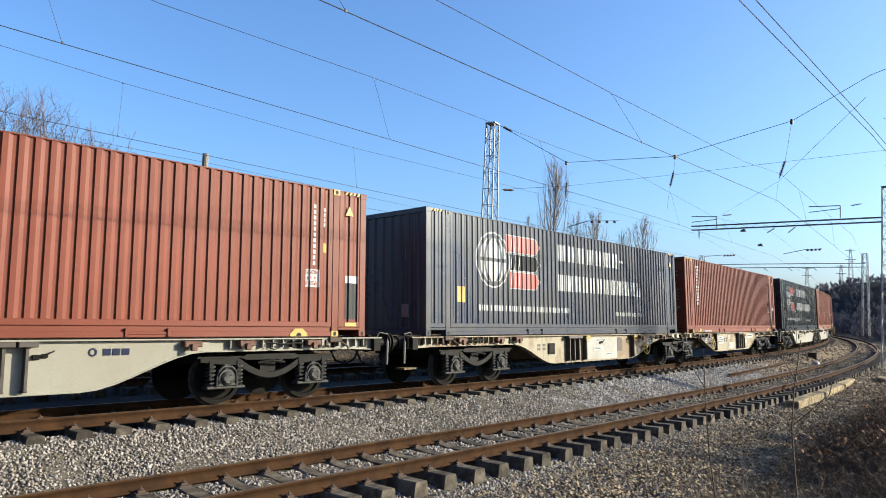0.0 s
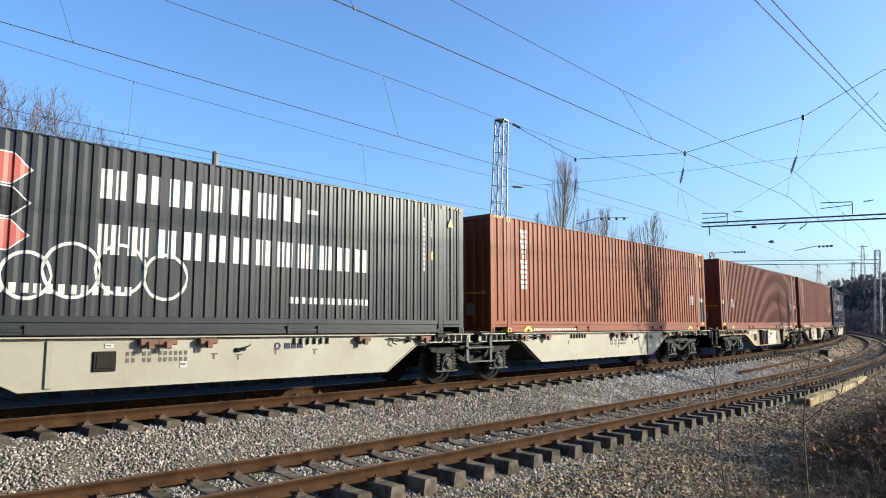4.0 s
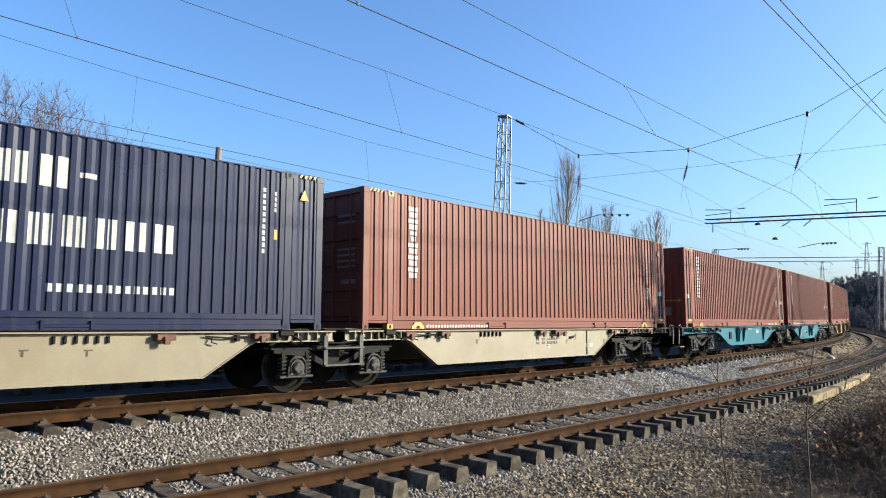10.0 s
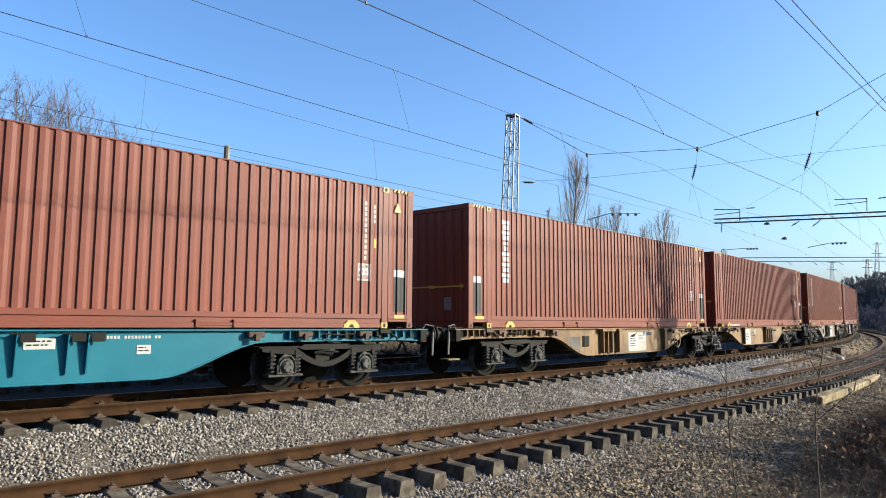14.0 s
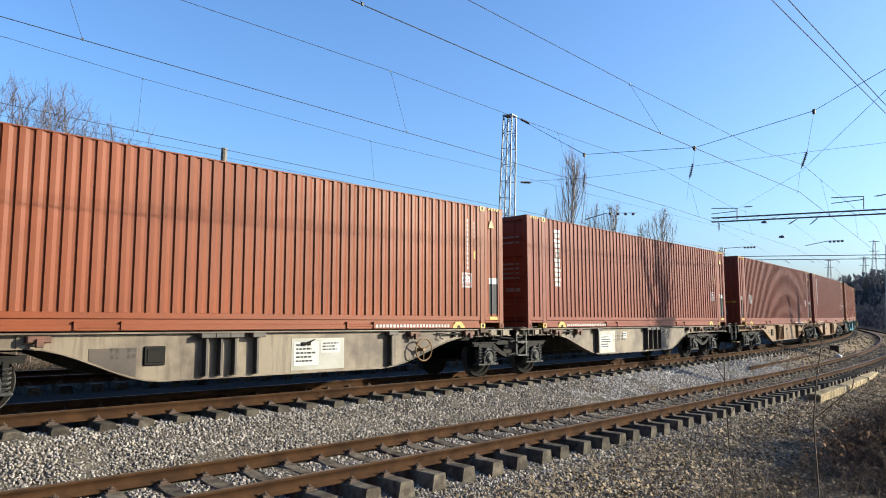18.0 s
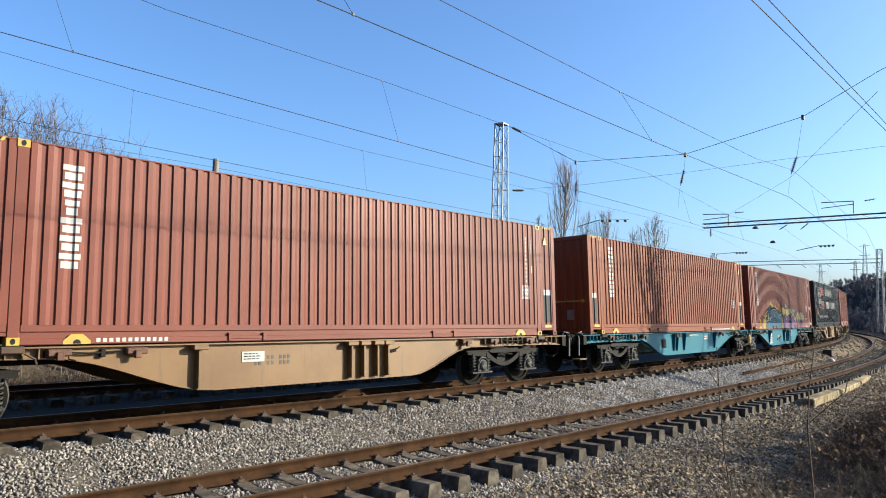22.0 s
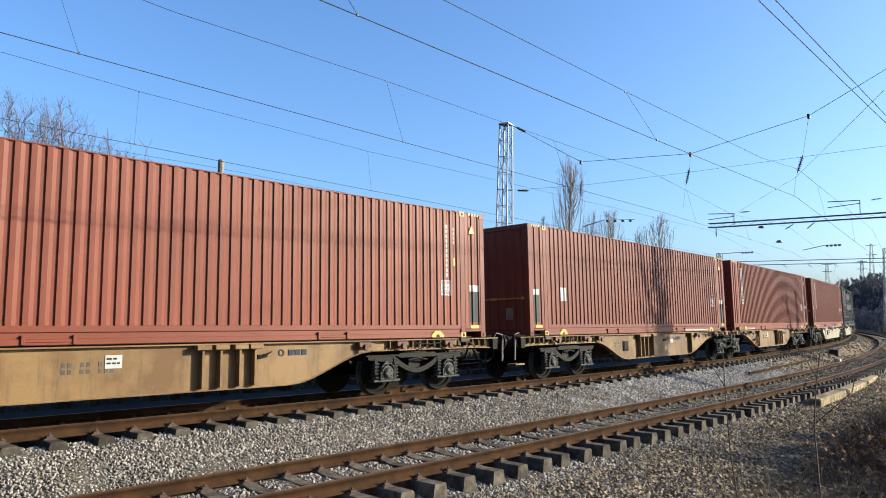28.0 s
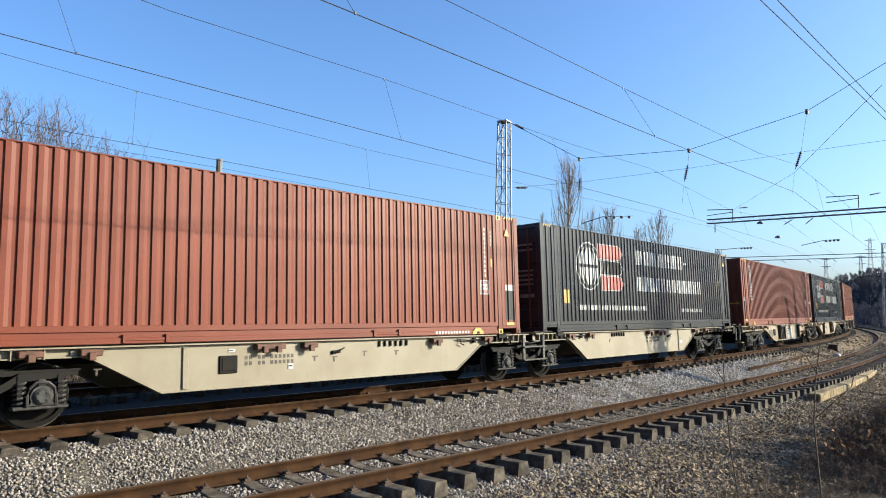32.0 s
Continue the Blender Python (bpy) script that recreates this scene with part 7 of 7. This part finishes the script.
def leafy_bush(x, y, h, seed, where="on the near bank", n=1500, leaf=0.03, wide=0.42, paint="dead_leaf_dark", tone="withered brown leaves"):
    """A bush that has kept its withered leaves."""
    rng = np.random.default_rng(seed)
    root = bare_tree(x, y, land(x, y) - 0.05, h, seed, "bush with " + tone + " " + where, r=0.03, forks=1.3, depth=3, trunk=0.4, upright=0.0, group="leafy bushes", least=0.005)
    d = rng.normal(size=(n, 3))
    d /= np.linalg.norm(d, axis=1, keepdims=True)
    c = d * rng.uniform(0.3, 1.0, (n, 1)) ** 0.5 * np.array([wide, wide, 0.46]) * h + np.array([0, 0, 0.52 * h])
    c = c[np.array([noise.noise(tuple(p * 2.2)) for p in c]) > -0.15]
    n = len(c)
    ax = rng.normal(0, leaf, (n, 3))
    ay = rng.normal(0, leaf * 0.73, (n, 3))
    v = np.stack([c - ax, c + ay, c + ax, c - ay], 1).reshape(-1, 3)
    p = part("leaves", from_arrays("leaves", v, np.arange(n * 4).reshape(n, 4), M[paint]), root, tone)
    tagged(p, kind="stuff")


# unseen bushes right of the view, added to throw shade on the shoulder
for k, (x, y, h) in enumerate(((16.8, 3.0, 1.6), (18.2, 3.3, 1.4), (20.4, 3.4, 1.6))):
    leafy_bush(x, y, h, 130 + k)
for k, (x, y, h) in enumerate(((11.7, 24.5, 5.6), (13.9, 25.2, 4.4))):
    leafy_bush(x, y, h, 130 + k, "behind the far track", 9000, 0.04, 0.22, "evergreen", "dark evergreen leaves")


def saplings():
    rng = random.Random(4)
    for k, (x, y) in enumerate(((9.9, 4.75), (10.05, 4.5), (9.75, 4.4), (10.4, 4.6), (10.6, 4.2), (11.4, 4.4), (12.2, 5.2))):
        z = land(x, y) - 0.05
        h = rng.uniform(0.5, 0.95)
        ax, ay = rng.uniform(-0.25, 0.25), rng.uniform(-0.25, 0.25)
        s = thing("sapling", None, "thin pale leafless sapling on the ballast shoulder", "sapling", "saplings", at=(x, y, z))
        part("stem", Shape().tube([(0, 0, 0), (ax * 0.3, ay * 0.3, h * 0.4), (ax * 0.5, ay * 0.6, h * 0.75), (ax, ay, h)], 0.008, 6, 0.003).mesh("stem", M["twig"]), s)
        for q in range(3):
            f = rng.uniform(0.35, 0.8)
            part("twig", Shape().tube([(ax * 0.5 * f, ay * 0.5 * f, h * f), (ax * 0.5 * f + rng.uniform(-0.2, 0.2), ay * 0.5 * f + rng.uniform(-0.2, 0.2), h * f + rng.uniform(0.1, 0.3))], 0.004, 5, 0.002).mesh("twig", M["twig"]), s)
    for k, (pts, twigs) in enumerate((([(7.37, 3.1, -0.75), (7.35, 3.17, -0.07), (7.32, 3.23, 0.39), (7.30, 3.27, 0.96), (7.29, 3.29, 1.5)], [((7.31, 3.25, 0.7), (7.5, 3.1, 1.1)), ((7.3, 3.28, 1.1), (7.22, 3.45, 1.4))]),
                                     ([(6.66, 2.12, -0.6), (6.66, 2.16, 0.26), (6.65, 2.2, 0.89), (6.65, 2.18, 1.23), (6.67, 2.13, 1.66)], [((6.65, 2.19, 0.92), (6.73, 1.92, 1.21)), ((6.66, 2.16, 1.3), (6.6, 2.3, 1.55)), ((6.73, 1.92, 1.21), (6.74, 1.9, 1.33))]))):
        s = thing("sapling", None, "thin dark leafless sapling in front of the tracks", "sapling", "saplings")
        part("stem", Shape().tube(pts, 0.009, 6, 0.0035).mesh("stem", M["bramble"]), s)
        for a, b in twigs:
            part("twig", Shape().tube([a, b], 0.005, 5, 0.0025).mesh("twig", M["bramble"]), s)


saplings()


def undergrowth():
    """Brambles, dry grass and dead leaves on the near bank, and scrub behind the train."""
    rng = np.random.default_rng(9)

    def stems(n, place, hmin, hmax, rad, bend, seg=5):
        out = []
        for _ in range(n):
            x, y = place()
            p = np.array([x, y, land_fast(x, y) - 0.03])
            h = rng.uniform(hmin, hmax)
            d = np.array([*rng.normal(0, 0.45, 2), 1.0])
            for i in range(seg):
                d = d / np.linalg.norm(d)
                q = p + d * h / seg
                out.append((p, q, rad * (1 - i / seg * 0.7), rad * (1 - (i + 1) / seg * 0.7)))
                p = q
                d = d + np.array([*rng.normal(0, bend, 2), -bend * 0.55 * i])
        return out
    gx, gy = np.linspace(-15, 75, 181), np.linspace(-8, 45, 107)
    mx, my = np.meshgrid(gx, gy)
    table = land_height(mx.ravel(), my.ravel()).reshape(mx.shape)

    def land_fast(x, y):
        i, j = min(max(int((x + 15) * 2), 0), 179), min(max(int((y + 8) * 2), 0), 105)
        return float(table[j:j + 2, i:i + 2].mean())

    def band(u0, u1, l0, l1):
        def f():
            p = on_line(rng.uniform(u0, u1), rng.uniform(l0, l1))
            return float(p[0]), float(p[1])
        return f
    br = stems(5200, band(12.5, 40, 8.0, 12.0), 0.4, 1.25, 0.006, 0.36) + stems(700, band(7, 16, 8.2, 11), 0.2, 0.7, 0.005, 0.34) + stems(260, band(9, 32, 6.6, 8.4), 0.15, 0.6, 0.005, 0.3)
    br += stems(1500, band(22, 60, 9.0, 14), 0.7, 2.2, 0.011, 0.3)
    def clumps(f):
        def g():
            for _ in range(30):
                x, y = f()
                if noise.noise((x * 0.7, y * 0.7, 3)) > -0.05:
                    break
            return x, y
        return g
    br += stems(3600, clumps(band(14.0, 27, 7.6, 10.5)), 0.35, 1.2, 0.0075, 0.36) + stems(900, clumps(band(11.2, 15, 8.9, 10.5)), 0.3, 0.8, 0.0065, 0.36) + stems(700, clumps(band(30, 62, 1.4, 2.7)), 0.15, 0.6, 0.009, 0.4)
    thing("bramble_thicket", limbs_mesh(br, 3, M["bramble"], "bramble_thicket"), "tangled dark brown leafless brambles on the bank", "brambles", kind="stuff")
    gr = stems(2200, band(-6, 9, 7.8, 14.5), 0.06, 0.25, 0.003, 0.4, 3) + stems(6500, band(8, 34, 7.4, 12.0), 0.08, 0.34, 0.0035, 0.4, 3) + stems(900, band(28, 60, 6.6, 9), 0.1, 0.4, 0.006, 0.4, 3)
    gr += stems(1600, clumps(band(30, 75, 1.2, 3.0)), 0.08, 0.3, 0.008, 0.4, 3) + stems(1500, clumps(band(30, 75, 5.4, 7.6)), 0.08, 0.35, 0.008, 0.4, 3)
    thing("dry_grass", limbs_mesh(gr, 3, M["dry_grass"], "dry_grass"), "dry tawny winter grass on the bank", "grass", kind="stuff")
    sc = stems(2600, band(-14, 34, -17, -8.8), 0.5, 2.2, 0.010, 0.22) + stems(1200, band(30, 75, -16, -8.6), 0.6, 2.6, 0.016, 0.22)
    # added hedge: hides sunlit ground so the view under the wagons stays dark
    hd = stems(6500, band(-16, 46, -10.2, -8.6), 0.5, 1.15, 0.012, 0.34)
    thing("bramble_thicket", limbs_mesh(hd, 3, M["bramble"], "bramble_thicket"), "added screen of dark brambles behind the far track", "brambles", kind="stuff")
    thing("scrub", limbs_mesh(sc, 3, M["twig"], "scrub"), "leafless brown scrub behind the tracks", "scrub", kind="stuff")
    # this grass takes the brambles' darker colour
    sg = stems(4000, band(-14, 34, -15, -8.4), 0.2, 0.7, 0.008, 0.3, 3)
    thing("dry_grass", limbs_mesh(sg, 3, M["bramble"], "dry_grass"), "dark brown grass behind the tracks", "grass", kind="stuff")
    # dead leaves: small folded quads
    n = 34000
    u = rng.uniform(-5, 34, n)
    lat = 5.4 + rng.gamma(2.0, 1.1, n)
    p = on_line(u, lat)
    z = np.array([land_fast(a, b) for a, b in p[:, :2]])
    z = np.maximum(z, np.where(lat < 7.4, profile(BED, lat), -9)) + rng.uniform(0.012, 0.05, n)
    size = rng.uniform(0.018, 0.045, n)
    ang, tip = rng.uniform(0, 2 * math.pi, n), rng.uniform(-0.7, 0.7, (n, 2))
    ax = np.stack([np.cos(ang), np.sin(ang), tip[:, 0]], 1) * size[:, None]
    ay = np.stack([-np.sin(ang), np.cos(ang), tip[:, 1]], 1) * size[:, None] * 0.62
    c = np.stack([p[:, 0], p[:, 1], z], 1)
    v = np.stack([c - ax, c + ay + (0, 0, 0.006), c + ax, c - ay + (0, 0, 0.006)], 1).reshape(-1, 3)
    f = np.arange(n * 4).reshape(n, 4)
    thing("dead_leaves", from_arrays("dead_leaves", v, f, M["litter"]), "scattered tan dead leaves on the ballast shoulder", "leaves", kind="stuff")

    # withered leaves that hang in the brambles
    n = 9000
    spots = [clumps(band(13.5, 27, 7.7, 10.5))() for _ in range(n)]
    z = np.array([land_fast(a, c) for a, c in spots]) + rng.uniform(0.02, 0.75, n) ** 1.4
    size = rng.uniform(0.02, 0.05, n)
    ang, tip = rng.uniform(0, 2 * math.pi, n), rng.uniform(-1.2, 1.2, (n, 2))
    ax = np.stack([np.cos(ang), np.sin(ang), tip[:, 0]], 1) * size[:, None]
    ay = np.stack([-np.sin(ang), np.cos(ang), tip[:, 1]], 1) * size[:, None] * 0.62
    c = np.column_stack([np.array(spots), z])
    v = np.stack([c - ax, c + ay + (0, 0, 0.006), c + ax, c - ay + (0, 0, 0.006)], 1).reshape(-1, 3)
    thing("bramble_leaves", from_arrays("bramble_leaves", v, np.arange(n * 4).reshape(n, 4), M["dead_leaf_dark"]), "withered brown leaves hanging in the brambles", "leaves", kind="stuff")


undergrowth()


def far_woods():
    """Leafless woods on the rise beyond the bend and along the far side."""
    rng = np.random.default_rng(3)
    out = []

    def tree(x, y, h, n):
        z = land(x, y)
        out.append((np.array([x, y, z]), np.array([x, y, z + h * 0.72]), 0.14, 0.05))
        for _ in range(n):
            a, s = rng.uniform(0, 2 * math.pi), rng.uniform(0.2, 0.95)
            p = np.array([x, y, z + h * s * 0.72])
            ln = h * rng.uniform(0.14, 0.28) * (0.75 + 0.4 * math.sin(3.1 * s))
            q = p + np.array([math.cos(a) * ln, math.sin(a) * ln, ln * rng.uniform(0.5, 1.3)])
            out.append((p, q, 0.07, 0.025))
            for _ in range(2):
                q2 = (p + q) / 2 + rng.normal(0, ln * 0.35, 3) + np.array([0, 0, ln * 0.4])
                out.append(((p + q) / 2, q2, 0.045, 0.018))
    count = 0
    while count < 2300:
        x, y = rng.uniform(110, 290), rng.uniform(-20, 105)
        u, lat = line_coords(x, y)
        if abs(lat[0]) < 14:
            continue
        tree(x, y, rng.uniform(1.3, 2.5), 16)
        count += 1
    for _ in range(650):
        p = on_line(rng.uniform(58, 180), rng.uniform(8.5, 18))
        tree(float(p[0]), float(p[1]), rng.uniform(0.9, 1.8), 14)
    for _ in range(260):
        p = on_line(rng.uniform(62, 135), rng.uniform(15, 48))
        tree(float(p[0]), float(p[1]), rng.uniform(1.6, 3.2), 18)
    for _ in range(120):
        p = on_line(rng.uniform(60, 170), rng.uniform(-40, -14))
        tree(float(p[0]), float(p[1]), rng.uniform(4, 8), 22)
    thing("far_woods", limbs_mesh(out, 3, M["woods"], "far_woods"), "distant leafless woods on a rise, tinted with haze", "woods", kind="stuff")


far_woods()


# ---- small things by the track ----
def clutter():
    for k, (u0, u1, l0, l1) in enumerate(((22.3, 26.4, 5.62, 5.55), (26.6, 30.6, 5.52, 5.4), (31.2, 34.6, 5.35, 5.2), (36.5, 38.2, 6.2, 6.1))):
        a, b = on_line(u0, l0), on_line(u1, l1)
        d = Vector(b) - Vector(a)
        m = Matrix.Translation((*a[:2], -0.86)) @ Matrix.Rotation(math.atan2(d.y, d.x), 4, "Z") @ pose(0, 0, 0, 2 * k, 0, 0)
        s = Shape().box(0, d.length, -0.18, 0.18, 0.0, 0.26 - 0.03 * k, 0.03)
        thing("concrete_beam", s.mesh("concrete_beam", M["slab"]), "pale stained concrete beam lying beside the track", "concrete beam", "concrete beams", at=m)
    # a loose rail between the tracks
    us = np.linspace(27.5, 43, 12)
    n = len(RAIL)
    lat = 2.15 - (us - 27.5) * 0.02
    pts = np.concatenate([on_line(us, lat + p, -0.36 + q)[:, None, :] for p, q in RAIL], 1).reshape(-1, 3)
    i = np.arange((len(us) - 1) * n)
    r, c = i // n, i % n
    me = from_arrays("loose_rail", pts, np.stack([r * n + c, r * n + (c + 1) % n, (r + 1) * n + (c + 1) % n, (r + 1) * n + c], 1), M["rail_rust"])
    thing("loose_rail", me, "loose rusty rail lying on the ballast between tracks", "rail")
    p = on_line(46.0, 2.0)
    root = thing("switch_box", None, "small dark rusty box beside the track", "box", at=(*p[:2], -0.55))
    part("body", Shape().box(-0.3, 0.3, -0.25, 0.25, 0.0, 0.4, 0.03).mesh("body", M["fastening"]), root)
    part("lid", Shape().box(-0.33, 0.33, -0.28, 0.28, 0.4, 0.45, 0.015).mesh("lid", M["fastening"]), root)
    q = on_line(42.5, 2.6)
    thing("litter_bag", Shape().lathe([(0.0, 0.12), (0.06, 0.2), (0.16, 0.16), (0.22, 0.04)], (0, 0, 0), "z", 9).mesh("litter_bag", M["white"]), "crumpled white plastic litter on the ballast", "litter", at=(*q[:2], -0.64))
    # yellow-painted joint bar on the rail of the near track
    j = rail_pose(2.12, 3.1, -0.45)
    thing("rail_mark", Shape().box(-0.06, 0.06, -0.01, 0.012, -0.14, -0.03, 0.004).mesh("rail_mark", M["yellow"]), "yellow painted clip on the rusty rail", "clip", at=j @ Matrix.Translation((0, -0.03, 0)))


clutter()


def motions():
    for ob, mid, lift in RIDERS:
        walk(ob, [(t, ride_pose(s + mid) @ Matrix.Translation((0, 0, lift))) for t, s in enumerate(TRAIN)])
    # the wheels roll; alike wheelsets share one turning
    for side in (-0.9, 0.9):
        alike = [w for w, dx in WHEELSETS if dx == side]
        times = [k / FPS for k in range(0, 32 * FPS + 1)]
        walk(alike[0], [(t, pose(side, 0, 0.46) @ Matrix.Rotation(float(np.interp(t, range(len(TRAIN)), TRAIN)) / 0.46, 4, "Y")) for t in times])
        keys = alike[0].animation_data
        for w in alike[1:]:
            w.rotation_mode = "QUATERNION"
            data = w.animation_data_create()
            data.action = keys.action
            data.action_slot = keys.action_slot


motions()
